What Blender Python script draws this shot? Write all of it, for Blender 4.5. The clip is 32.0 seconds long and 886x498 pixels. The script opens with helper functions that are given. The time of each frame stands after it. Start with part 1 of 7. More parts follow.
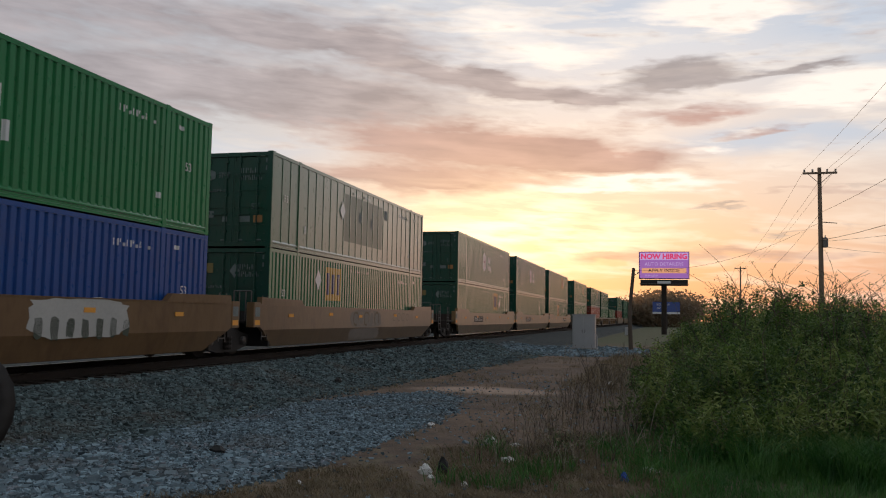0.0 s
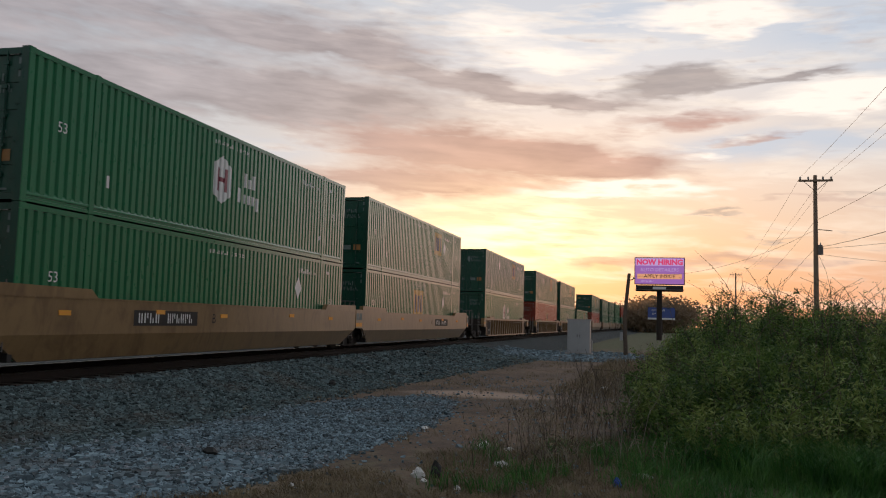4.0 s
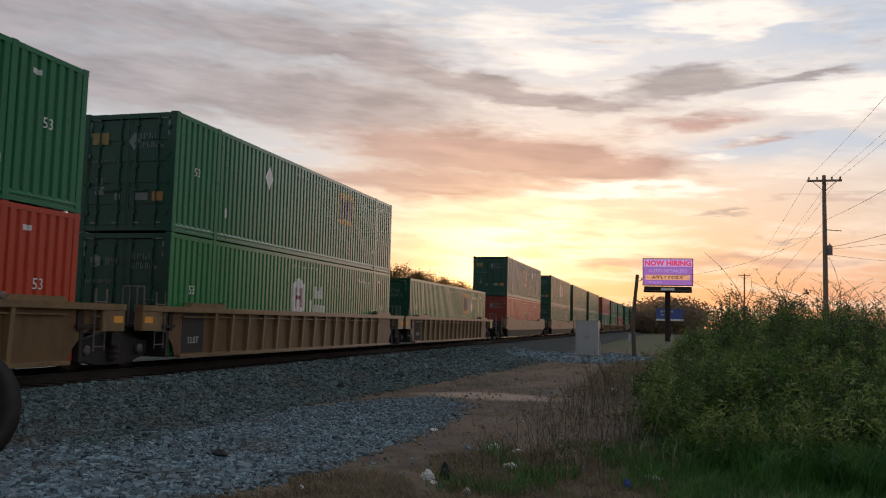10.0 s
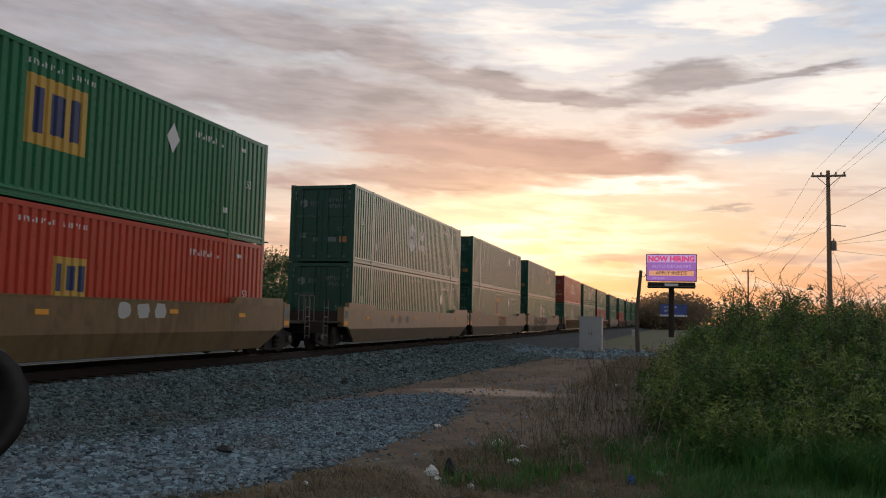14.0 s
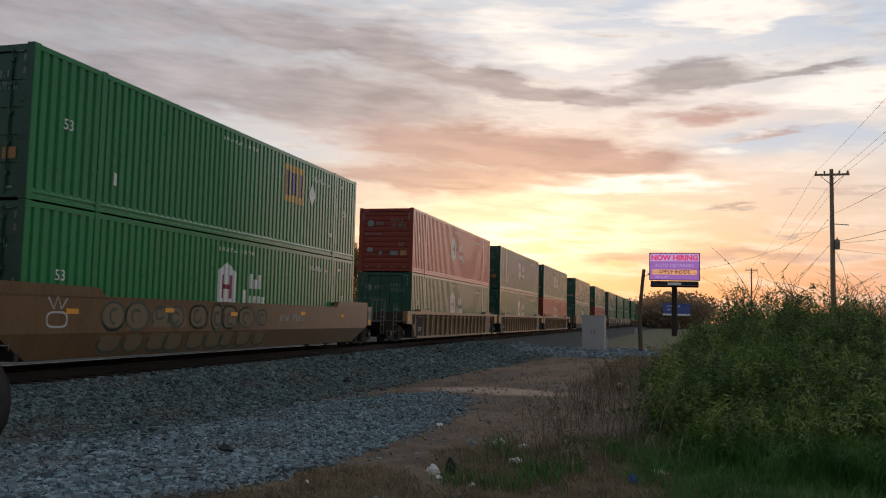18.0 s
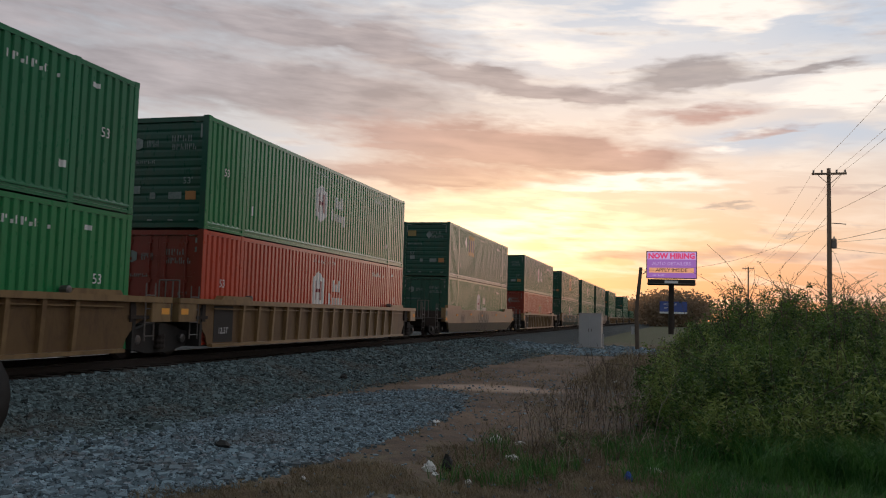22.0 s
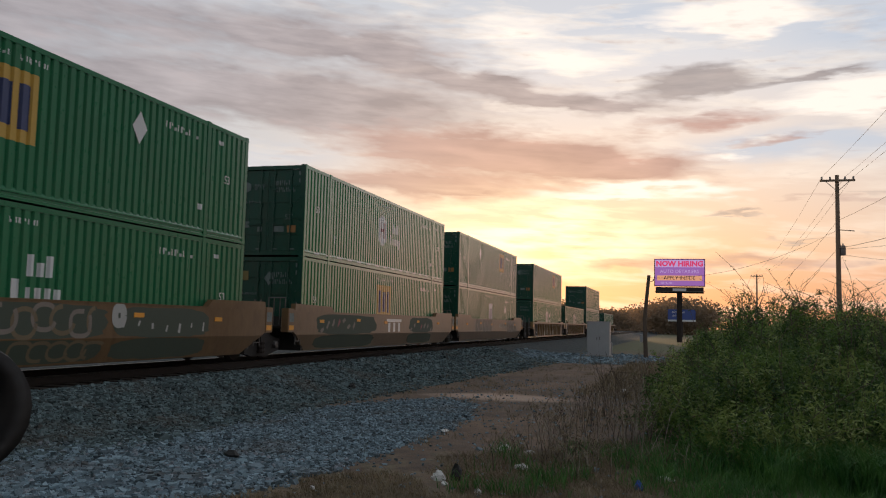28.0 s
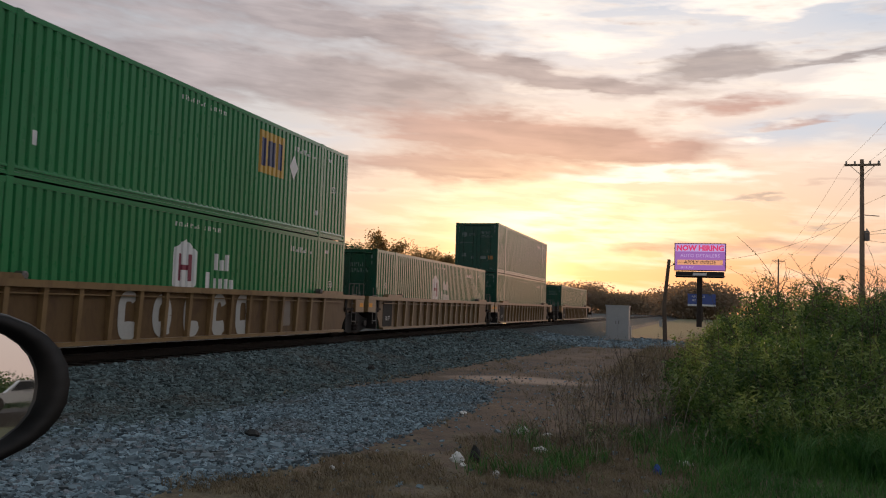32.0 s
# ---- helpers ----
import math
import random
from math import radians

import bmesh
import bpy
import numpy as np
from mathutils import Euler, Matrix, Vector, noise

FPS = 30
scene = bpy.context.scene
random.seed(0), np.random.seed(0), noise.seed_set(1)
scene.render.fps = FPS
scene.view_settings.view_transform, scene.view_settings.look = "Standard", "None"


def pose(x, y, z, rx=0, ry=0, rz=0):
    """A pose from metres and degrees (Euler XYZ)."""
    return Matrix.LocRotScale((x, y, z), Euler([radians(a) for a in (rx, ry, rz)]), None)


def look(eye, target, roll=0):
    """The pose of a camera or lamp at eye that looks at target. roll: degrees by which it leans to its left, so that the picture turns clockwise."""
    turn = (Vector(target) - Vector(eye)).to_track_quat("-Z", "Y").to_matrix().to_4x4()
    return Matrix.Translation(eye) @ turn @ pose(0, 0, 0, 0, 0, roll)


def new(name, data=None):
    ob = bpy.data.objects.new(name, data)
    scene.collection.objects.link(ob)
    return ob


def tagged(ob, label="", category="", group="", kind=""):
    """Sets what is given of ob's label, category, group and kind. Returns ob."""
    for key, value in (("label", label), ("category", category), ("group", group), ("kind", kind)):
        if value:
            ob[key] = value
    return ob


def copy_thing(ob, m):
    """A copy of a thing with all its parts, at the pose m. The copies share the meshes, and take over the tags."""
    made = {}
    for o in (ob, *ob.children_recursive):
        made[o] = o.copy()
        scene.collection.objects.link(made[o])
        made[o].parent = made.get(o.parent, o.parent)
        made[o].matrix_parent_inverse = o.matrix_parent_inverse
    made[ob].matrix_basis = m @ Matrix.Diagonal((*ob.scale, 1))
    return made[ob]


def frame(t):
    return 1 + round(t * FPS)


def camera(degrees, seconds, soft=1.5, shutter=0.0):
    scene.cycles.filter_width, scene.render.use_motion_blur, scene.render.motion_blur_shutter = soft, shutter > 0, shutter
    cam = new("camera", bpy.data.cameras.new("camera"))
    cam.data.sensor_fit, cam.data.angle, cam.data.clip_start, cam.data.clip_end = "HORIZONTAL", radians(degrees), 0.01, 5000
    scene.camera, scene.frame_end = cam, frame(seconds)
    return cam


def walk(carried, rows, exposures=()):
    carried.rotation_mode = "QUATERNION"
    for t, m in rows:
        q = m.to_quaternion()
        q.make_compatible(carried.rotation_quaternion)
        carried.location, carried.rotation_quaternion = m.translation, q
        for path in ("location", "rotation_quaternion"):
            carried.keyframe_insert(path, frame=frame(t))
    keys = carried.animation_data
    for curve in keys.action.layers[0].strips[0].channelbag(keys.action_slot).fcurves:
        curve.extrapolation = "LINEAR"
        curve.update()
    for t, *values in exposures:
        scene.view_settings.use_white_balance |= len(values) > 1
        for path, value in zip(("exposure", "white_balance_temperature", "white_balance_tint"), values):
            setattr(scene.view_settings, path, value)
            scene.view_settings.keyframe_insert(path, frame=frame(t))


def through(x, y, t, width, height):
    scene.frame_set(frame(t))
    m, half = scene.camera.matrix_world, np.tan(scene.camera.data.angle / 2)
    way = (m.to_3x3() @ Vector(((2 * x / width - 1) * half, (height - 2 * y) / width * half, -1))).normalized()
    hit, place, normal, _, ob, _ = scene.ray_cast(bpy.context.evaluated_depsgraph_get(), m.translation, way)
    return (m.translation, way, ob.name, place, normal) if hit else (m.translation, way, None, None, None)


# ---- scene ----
# ---------------------------------------------------------------- camera
EYE = Vector((0.0, 0.0, 2.0))


def aim(yaw, tilt, roll, slide):
    """Look yaw degrees right of the track's bearing, tilt degrees up, from an eye that sways by slide metres."""
    a, e = radians(yaw), radians(tilt)
    eye = EYE + Vector((0.743, 0.669, 0.0)) * slide
    return look(eye, eye + Vector((math.sin(a) * math.cos(e), math.cos(a) * math.cos(e), math.sin(e))) * 10, roll)


cam = camera(55.84, 32.0, soft=1.1, shutter=0.06)
walk(cam, [
    (0, aim(-14.684, 4.597, 1.009, 0.0014)),
    (0.5, aim(-14.605, 4.618, 1.178, 0.0035)),
    (1, aim(-14.556, 4.683, 1.287, 0.0056)),
    (1.5, aim(-14.514, 4.747, 1.393, 0.0077)),
    (2, aim(-14.453, 4.781, 1.482, 0.0098)),
    (2.5, aim(-14.385, 4.808, 1.510, 0.0119)),
    (3, aim(-14.373, 4.842, 1.579, 0.0140)),
    (3.5, aim(-14.408, 4.840, 1.614, 0.0133)),
    (5.5, aim(-14.477, 4.979, 1.359, 0.0107)),
    (6, aim(-14.493, 5.039, 1.510, 0.0100)),
    (6.5, aim(-14.512, 5.020, 1.603, 0.0080)),
    (7, aim(-14.531, 5.005, 1.746, 0.0060)),
    (7.5, aim(-14.639, 5.045, 1.369, 0.0040)),
    (8, aim(-14.689, 5.067, 1.252, 0.0020)),
    (8.5, aim(-14.700, 5.020, 1.236, -0.0000)),
    (9, aim(-14.794, 5.017, 1.245, -0.0020)),
    (9.5, aim(-14.911, 4.939, 1.162, -0.0022)),
    (10, aim(-14.938, 4.958, 1.394, -0.0023)),
    (10.5, aim(-14.960, 4.952, 1.423, -0.0025)),
    (11, aim(-14.996, 4.918, 1.440, -0.0027)),
    (11.5, aim(-15.003, 4.852, 1.394, -0.0029)),
    (12, aim(-15.034, 4.817, 1.552, -0.0031)),
    (12.5, aim(-15.050, 4.803, 1.424, -0.0032)),
    (13, aim(-15.088, 4.737, 1.342, -0.0034)),
    (13.5, aim(-15.149, 4.681, 1.341, -0.0047)),
    (14, aim(-15.159, 4.687, 1.302, -0.0060)),
    (14.5, aim(-15.148, 4.639, 1.279, -0.0020)),
    (16.5, aim(-15.307, 4.639, 1.322, 0.0140)),
    (17, aim(-15.257, 4.540, 1.271, 0.0159)),
    (17.5, aim(-15.373, 4.580, 1.278, 0.0178)),
    (18, aim(-15.365, 4.613, 1.298, 0.0196)),
    (18.5, aim(-15.293, 4.570, 1.438, 0.0215)),
    (19, aim(-15.189, 4.607, 1.519, 0.0234)),
    (19.5, aim(-15.130, 4.456, 1.769, 0.0227)),
    (20, aim(-15.011, 4.397, 1.725, 0.0220)),
    (20.5, aim(-15.059, 4.359, 1.941, 0.0205)),
    (21, aim(-15.114, 4.402, 1.860, 0.0190)),
    (21.5, aim(-15.128, 4.441, 1.682, 0.0175)),
    (22, aim(-15.176, 4.417, 1.575, 0.0160)),
    (22.5, aim(-15.279, 4.447, 1.372, 0.0104)),
    (23, aim(-15.339, 4.483, 1.207, 0.0048)),
    (23.5, aim(-15.386, 4.542, 1.223, 0.0051)),
    (24, aim(-15.400, 4.542, 1.440, 0.0054)),
    (24.5, aim(-15.447, 4.661, 1.288, 0.0057)),
    (25, aim(-15.443, 4.743, 1.141, 0.0060)),
    (25.5, aim(-15.525, 4.807, 1.048, 0.0053)),
    (27.5, aim(-15.662, 5.005, 1.243, 0.0025)),
    (28, aim(-15.688, 5.004, 1.352, 0.0018)),
    (28.5, aim(-15.778, 4.938, 1.423, 0.0001)),
    (29, aim(-15.883, 4.823, 1.406, -0.0016)),
    (29.5, aim(-16.066, 4.536, 1.566, -0.0033)),
    (30, aim(-16.229, 4.239, 1.642, -0.0050)),
    (30.5, aim(-16.389, 4.041, 1.733, -0.0075)),
    (31, aim(-16.573, 3.868, 1.679, -0.0099)),
    (31.5, aim(-16.774, 3.740, 1.868, -0.0123)),
    (32, aim(-16.960, 3.774, 1.841, -0.0148)),
], [(0, 0.0, 6600, 13.5), (11.3, 0.0, 6600, 13.5), (12, -0.16, 6600, 13.5), (13, -0.16, 6600, 13.5), (13.7, 0.0, 6600, 13.5), (29.5, 0.0, 6600, 13.5), (31, 0.06, 6750, 15), (32, 0.06, 6750, 15)])

# ---------------------------------------------------------------- node helpers


class Nodes:
    """Short forms for shader nodes of one tree."""

    def __init__(self, tree):
        self.t = tree
        tree.nodes.clear()

    def add(self, kind):
        return self.t.nodes.new(kind)

    def put(self, sock, v):
        if isinstance(v, bpy.types.NodeSocket):
            self.t.links.new(v, sock)
        elif isinstance(v, (tuple, list)) and len(v) == 3 and sock.type == "RGBA":
            sock.default_value = (*v, 1)
        else:
            sock.default_value = v

    def math(self, op, a, b=0.0, c=0.0, clamp=False):
        n = self.add("ShaderNodeMath")
        n.operation, n.use_clamp = op, clamp
        for s, v in zip(n.inputs, (a, b, c)):
            self.put(s, v)
        return n.outputs[0]

    def mix(self, f, a, b, blend="MIX"):
        n = self.add("ShaderNodeMix")
        n.data_type, n.blend_type = "RGBA", blend
        self.put(n.inputs[0], f)
        self.put(n.inputs[6], a)
        self.put(n.inputs[7], b)
        return n.outputs[2]

    def noise(self, vec, scale, detail=3.0, rough=0.55, dist=0.0):
        n = self.add("ShaderNodeTexNoise")
        self.put(n.inputs["Vector"], vec)
        n.inputs["Scale"].default_value, n.inputs["Detail"].default_value = scale, detail
        n.inputs["Roughness"].default_value, n.inputs["Distortion"].default_value = rough, dist
        return n.outputs[0]

    def ramp(self, f, *stops):
        n = self.add("ShaderNodeValToRGB")
        self.put(n.inputs[0], f)
        e = n.color_ramp.elements
        while len(e) < len(stops):
            e.new(0.5)
        for el, (p, col) in zip(e, stops):
            el.position, el.color = p, ((*col, 1) if isinstance(col, tuple) else (col, col, col, 1))
        return n.outputs[0]

    def vec(self, x, y, z):
        n = self.add("ShaderNodeCombineXYZ")
        for s, v in zip(n.inputs, (x, y, z)):
            self.put(s, v)
        return n.outputs[0]

    def scaled(self, v, s):
        n = self.add("ShaderNodeMapping")
        self.put(n.inputs[0], v)
        n.inputs["Scale"].default_value = s
        return n.outputs[0]

    def bump(self, h, strength=0.3, dist=0.02):
        n = self.add("ShaderNodeBump")
        n.inputs["Strength"].default_value, n.inputs["Distance"].default_value = strength, dist
        self.put(n.inputs["Height"], h)
        return n.outputs[0]


# ---------------------------------------------------------------- sky and sun
SUN_AZ, SUN_EL = -13.0, 3.6  # degrees right of the track's bearing, and up
world = bpy.data.worlds.new("sky")
scene.world = world
world.use_nodes = True
w = Nodes(world.node_tree)
d = w.add("ShaderNodeTexCoord").outputs["Generated"]
sep = w.add("ShaderNodeSeparateXYZ")
w.put(sep.inputs[0], d)
az = w.math("MULTIPLY", w.math("ARCTAN2", sep.outputs[0], sep.outputs[1]), 57.2958)
el = w.math("MULTIPLY", w.math("ARCSINE", w.math("MINIMUM", w.math("MAXIMUM", sep.outputs[2], -1.0), 1.0)), 57.2958)
el = w.math("MAXIMUM", el, 0.0)
# cloud space: wide, flat billows, long streaks that rise to the right, and fine wisps
p = w.vec(w.math("MULTIPLY", az, 0.060), w.math("MULTIPLY", el, 0.20), 0.0)
n1 = w.noise(p, 1.0, 4.0, 0.5, 0.2)
n2 = w.noise(p, 3.1, 4.0, 0.5, 0.25)
n3 = w.noise(w.vec(w.math("MULTIPLY", az, 0.12), w.math("ADD", w.math("MULTIPLY", el, 0.75), w.math("MULTIPLY", az, 0.03)), 3.0), 1.6, 4.5, 0.52, 0.35)
n5 = w.noise(w.vec(w.math("MULTIPLY", az, 0.40), w.math("ADD", w.math("MULTIPLY", el, 1.6), w.math("MULTIPLY", az, 0.12)), 2.0), 1.5, 4.0, 0.5, 0.3)
n4 = w.noise(w.vec(w.math("MULTIPLY", az, 0.17), w.math("ADD", w.math("MULTIPLY", el, 1.25), w.math("MULTIPLY", az, 0.05)), 7.0), 1.7, 5.0, 0.55, 0.4)
wa = w.math("ADD", az, w.math("MULTIPLY", w.math("SUBTRACT", n1, 0.5), 9.0))
we = w.math("ADD", el, w.math("MULTIPLY", w.math("SUBTRACT", n2, 0.5), 2.0))
we = w.math("ADD", we, w.math("MULTIPLY", w.math("SUBTRACT", n3, 0.5), 1.6))


def mass(a, e, sa, se, weight, slope=0.0, sharp=2.0):
    """A bank of cloud round that bearing and height, in degrees."""
    da = w.math("DIVIDE", w.math("SUBTRACT", wa, a), sa)
    de = w.math("DIVIDE", w.math("SUBTRACT", w.math("SUBTRACT", we, e), w.math("MULTIPLY", w.math("SUBTRACT", wa, a), slope)), se)
    r = w.math("ADD", w.math("MULTIPLY", da, da), w.math("MULTIPLY", de, de))
    return w.math("MULTIPLY", w.math("EXPONENT", w.math("MULTIPLY", r, -1.0)), weight)


def total(*terms):
    s = terms[0]
    for x in terms[1:]:
        s = w.math("ADD", s, x)
    return s


def bank(ragged, lo, hi, *terms):
    """Where a set of banks stands, with a ragged rim."""
    f = total(*terms)
    f = w.math("ADD", f, w.math("MULTIPLY", w.math("SUBTRACT", n3, 0.5), 1.1 * ragged))
    f = w.math("ADD", f, w.math("MULTIPLY", w.math("SUBTRACT", n4, 0.5), 0.9 * ragged))
    f = w.math("ADD", f, w.math("MULTIPLY", w.math("SUBTRACT", n5, 0.5), 0.9 * ragged))
    return w.ramp(f, (lo, 0.0), ((lo + hi) / 2, 0.5), (hi, 1.0))


mauve = bank(0.55, 0.12, 0.80, mass(-32.5, 14.9, 17, 1.6, 1.15, 0.02), mass(-31, 19.0, 14, 2.0, 0.72), mass(-21.8, 18.3, 5.5, 0.8, 1.0), mass(-12.8, 16.1, 7.5, 0.62, 1.1, -0.18), mass(-4.9, 14.8, 5, 0.42, 0.85, -0.05),
             mass(-22, 13.7, 9, 1.2, 0.8), mass(-50, 18, 10, 3.5, 0.8), mass(60, 22, 40, 8, 0.8), mass(-95, 25, 35, 9, 0.8), mass(150, 30, 60, 12, 0.8))
grey = bank(0.8, 0.28, 0.95, mass(1.6, 16.1, 3.6, 0.95, 1.45), mass(-2.5, 15.2, 3, 0.5, 0.5), mass(8.0, 15.7, 3.6, 0.32, 0.95, 0.10), mass(4.0, 7.4, 1.7, 0.17, 0.85), mass(7.8, 5.8, 2.2, 0.15, 0.8), mass(11, 8.6, 2.5, 0.2, 0.5))
pink = bank(0.6, 0.14, 0.78, mass(-12.8, 11.6, 9.5, 1.45, 1.2, -0.05), mass(-3.8, 10.5, 4.6, 0.85, 1.2, -0.03), mass(-18.5, 9.5, 8, 0.8, 0.95), mass(-14.5, 8.7, 5, 0.55, 0.75), mass(-38.5, 8.8, 8, 0.65, 1.0, -0.02), mass(-30, 8.8, 6, 0.42, 0.9),
            mass(-33, 7.0, 8, 0.3, 0.6), mass(-29, 5.0, 9, 0.7, 0.75), mass(-2.7, 4.3, 4.2, 0.5, 1.1), mass(2.5, 13.5, 5, 0.45, 0.75, 0.05), mass(6, 11.9, 3, 0.25, 0.55), mass(6, 4.4, 5, 0.35, 0.6), mass(9, 8.2, 4, 0.25, 0.5))
# sunlit glow
ga = w.math("DIVIDE", w.math("SUBTRACT", az, SUN_AZ + 5), 11.5)
ge = w.math("DIVIDE", w.math("SUBTRACT", el, 4.0), 7.0)
glow = w.math("EXPONENT", w.math("MULTIPLY", w.math("ADD", w.math("MULTIPLY", ga, ga), w.math("MULTIPLY", ge, ge)), -1.0))
ca = w.math("DIVIDE", w.math("SUBTRACT", wa, SUN_AZ + 4.0), 7.5)
ce = w.math("DIVIDE", w.math("SUBTRACT", we, 6.2), 2.3)
core = w.math("EXPONENT", w.math("MULTIPLY", w.math("ADD", w.math("MULTIPLY", ca, ca), w.math("MULTIPLY", ce, ce)), -1.0))
t_el = w.math("DIVIDE", el, 60.0)
near = w.ramp(t_el, (0.0, (0.84, 0.28, 0.13)), (0.045, (0.90, 0.40, 0.20)), (0.09, (0.92, 0.58, 0.36)), (0.18, (0.90, 0.74, 0.62)),
              (0.30, (0.72, 0.73, 0.75)), (0.45, (0.50, 0.57, 0.65)), (1.0, (0.30, 0.335, 0.37)))
far = w.ramp(t_el, (0.0, (0.54, 0.42, 0.37)), (0.08, (0.60, 0.49, 0.45)), (0.17, (0.45, 0.515, 0.565)), (0.4, (0.48, 0.53, 0.58)), (1.0, (0.30, 0.335, 0.37)))
wide = w.math("EXPONENT", w.math("MULTIPLY", w.math("POWER", w.math("DIVIDE", w.math("SUBTRACT", az, -3.0), 25.0), 2.0), -1.0))
clear = w.mix(wide, far, near)
clear = w.mix(w.math("MULTIPLY", glow, 0.42), clear, (1.04, 0.76, 0.46))
# pale wisps, clear blue between the banks, and sunlit white tops
wisp = w.ramp(n3, (0.47, 0.0), (0.66, 1.0))
blue = total(mass(10.8, 18.6, 4.5, 1.5, 1.0), mass(4.5, 11.5, 5, 0.9, 0.85), mass(11.5, 11.6, 4, 0.8, 0.75), mass(-41, 10.7, 6, 1.3, 0.95), mass(-30, 10.8, 7, 0.8, 0.75), mass(-3, 20.3, 3.5, 1.0, 0.75), mass(14, 15.9, 3, 0.7, 0.6))
clear = w.mix(w.math("MINIMUM", blue, 0.9), clear, (0.54, 0.61, 0.70))
clear = w.mix(w.math("MULTIPLY", w.math("MULTIPLY", wisp, wide), 0.45), clear, (1.06, 0.95, 0.80))
white = total(mass(2.5, 20.2, 5, 0.85, 1.25), mass(5.3, 19.3, 2.6, 0.7, 0.9), mass(11.3, 14.5, 4.4, 1.1, 1.35, 0.04), mass(-10.5, 19.8, 4, 1.2, 0.85), mass(-7.5, 17.7, 5, 0.9, 0.95), mass(-18, 17.0, 2.2, 0.35, 0.8),
              mass(-6.8, 8.9, 5, 0.5, 0.95), mass(-0.5, 9.1, 6, 0.5, 1.0), mass(2.2, 11.0, 2.4, 0.35, 0.9), mass(-38.3, 10.4, 1.6, 0.3, 0.85), mass(-10.5, 14.7, 5, 0.3, 0.8, -0.1), mass(-35, 7.3, 2.8, 0.3, 0.7), mass(-28, 6.5, 3.5, 0.25, 0.6))
white = w.ramp(w.math("ADD", white, w.math("ADD", w.math("MULTIPLY", w.math("SUBTRACT", n3, 0.5), 0.9), w.math("MULTIPLY", w.math("SUBTRACT", n4, 0.5), 0.7))), (0.30, 0.0), (0.85, 1.0))
clear = w.mix(w.math("MULTIPLY", white, 0.9), clear, (1.08, 0.99, 0.88))
fold = w.ramp(total(w.math("MULTIPLY", n4, 0.25), w.math("MULTIPLY", n3, 0.40), w.math("MULTIPLY", n2, 0.35)), (0.40, 0.0), (0.64, 1.0))
warm = w.math("MULTIPLY", glow, 0.20)
high = w.ramp(t_el, (0.22, 0.94), (0.35, 0.9), (1.0, 0.8))
c_mauve = w.mix(fold, w.mix(wide, (0.325, 0.295, 0.315), (0.29, 0.24, 0.245)), w.mix(wide, (0.48, 0.45, 0.475), (0.58, 0.485, 0.465)))
c_mauve = w.mix(1.0, c_mauve, high, "MULTIPLY")
c_grey = w.mix(fold, (0.25, 0.22, 0.225), (0.45, 0.39, 0.375))
c_pink = w.mix(fold, (0.39, 0.235, 0.215), (0.60, 0.365, 0.31))
c_pink = w.mix(warm, c_pink, (0.95, 0.55, 0.32))
far_pink = w.mix(wide, (0.42, 0.34, 0.345), c_pink)
sky = w.mix(w.math("MULTIPLY", mauve, 0.88), clear, c_mauve)
sky = w.mix(w.math("MULTIPLY", pink, 0.92), sky, far_pink)
sky = w.mix(w.math("MULTIPLY", grey, 0.85), sky, c_grey)
streak = w.ramp(w.math("ADD", w.math("MULTIPLY", n3, 0.55), w.math("MULTIPLY", n4, 0.55)), (0.45, 0.12), (0.66, 1.0))
sky = w.mix(w.math("MULTIPLY", w.math("MULTIPLY", core, streak), 0.97), sky, (1.60, 1.36, 0.86))
ha = w.math("DIVIDE", w.math("SUBTRACT", az, SUN_AZ + 0.8), 2.6)
he = w.math("DIVIDE", w.math("SUBTRACT", el, 3.2), 1.7)
hot = w.math("EXPONENT", w.math("MULTIPLY", w.math("ADD", w.math("MULTIPLY", ha, ha), w.math("MULTIPLY", he, he)), -1.0))
sky = w.mix(w.math("MULTIPLY", hot, 0.9), sky, (3.0, 2.0, 0.85))
nish = w.add("ShaderNodeTexSky")
nish.sky_type, nish.sun_disc, nish.sun_elevation, nish.sun_rotation = "NISHITA", False, radians(SUN_EL), radians(SUN_AZ)
nish = w.mix(1.0, nish.outputs[0], (0.10, 0.10, 0.10), "MULTIPLY")
sky = w.mix(0.12, sky, nish)
# dusk: the half of the sky away from the sunset is dimmer
away = w.math("COSINE", w.math("DIVIDE", w.math("SUBTRACT", az, SUN_AZ), 57.2958))
away = w.math("MULTIPLY", away, w.math("COSINE", w.math("DIVIDE", el, 57.2958)))
dim = w.ramp(w.math("MULTIPLY_ADD", away, 0.5, 0.5), (0.02, 0.80), (0.28, 1.02), (0.50, 1.12))
sky = w.mix(1.0, sky, dim, "MULTIPLY")
bg = w.add("ShaderNodeBackground")
w.put(bg.inputs[0], sky)
bg.inputs[1].default_value = 1.0
w.t.links.new(bg.outputs[0], w.add("ShaderNodeOutputWorld").inputs[0])

sun = new("sun", bpy.data.lights.new("sun", "SUN"))
sun.data.energy, sun.data.angle, sun.data.color = 2.4, radians(1.2), (1.0, 0.62, 0.32)
sa, se = radians(SUN_AZ), radians(SUN_EL)
sun.matrix_world = look((0, 0, 60), Vector((0, 0, 60)) - Vector((math.sin(sa) * math.cos(se), math.cos(sa) * math.cos(se), math.sin(se))) * 10)

# ---------------------------------------------------------------- materials


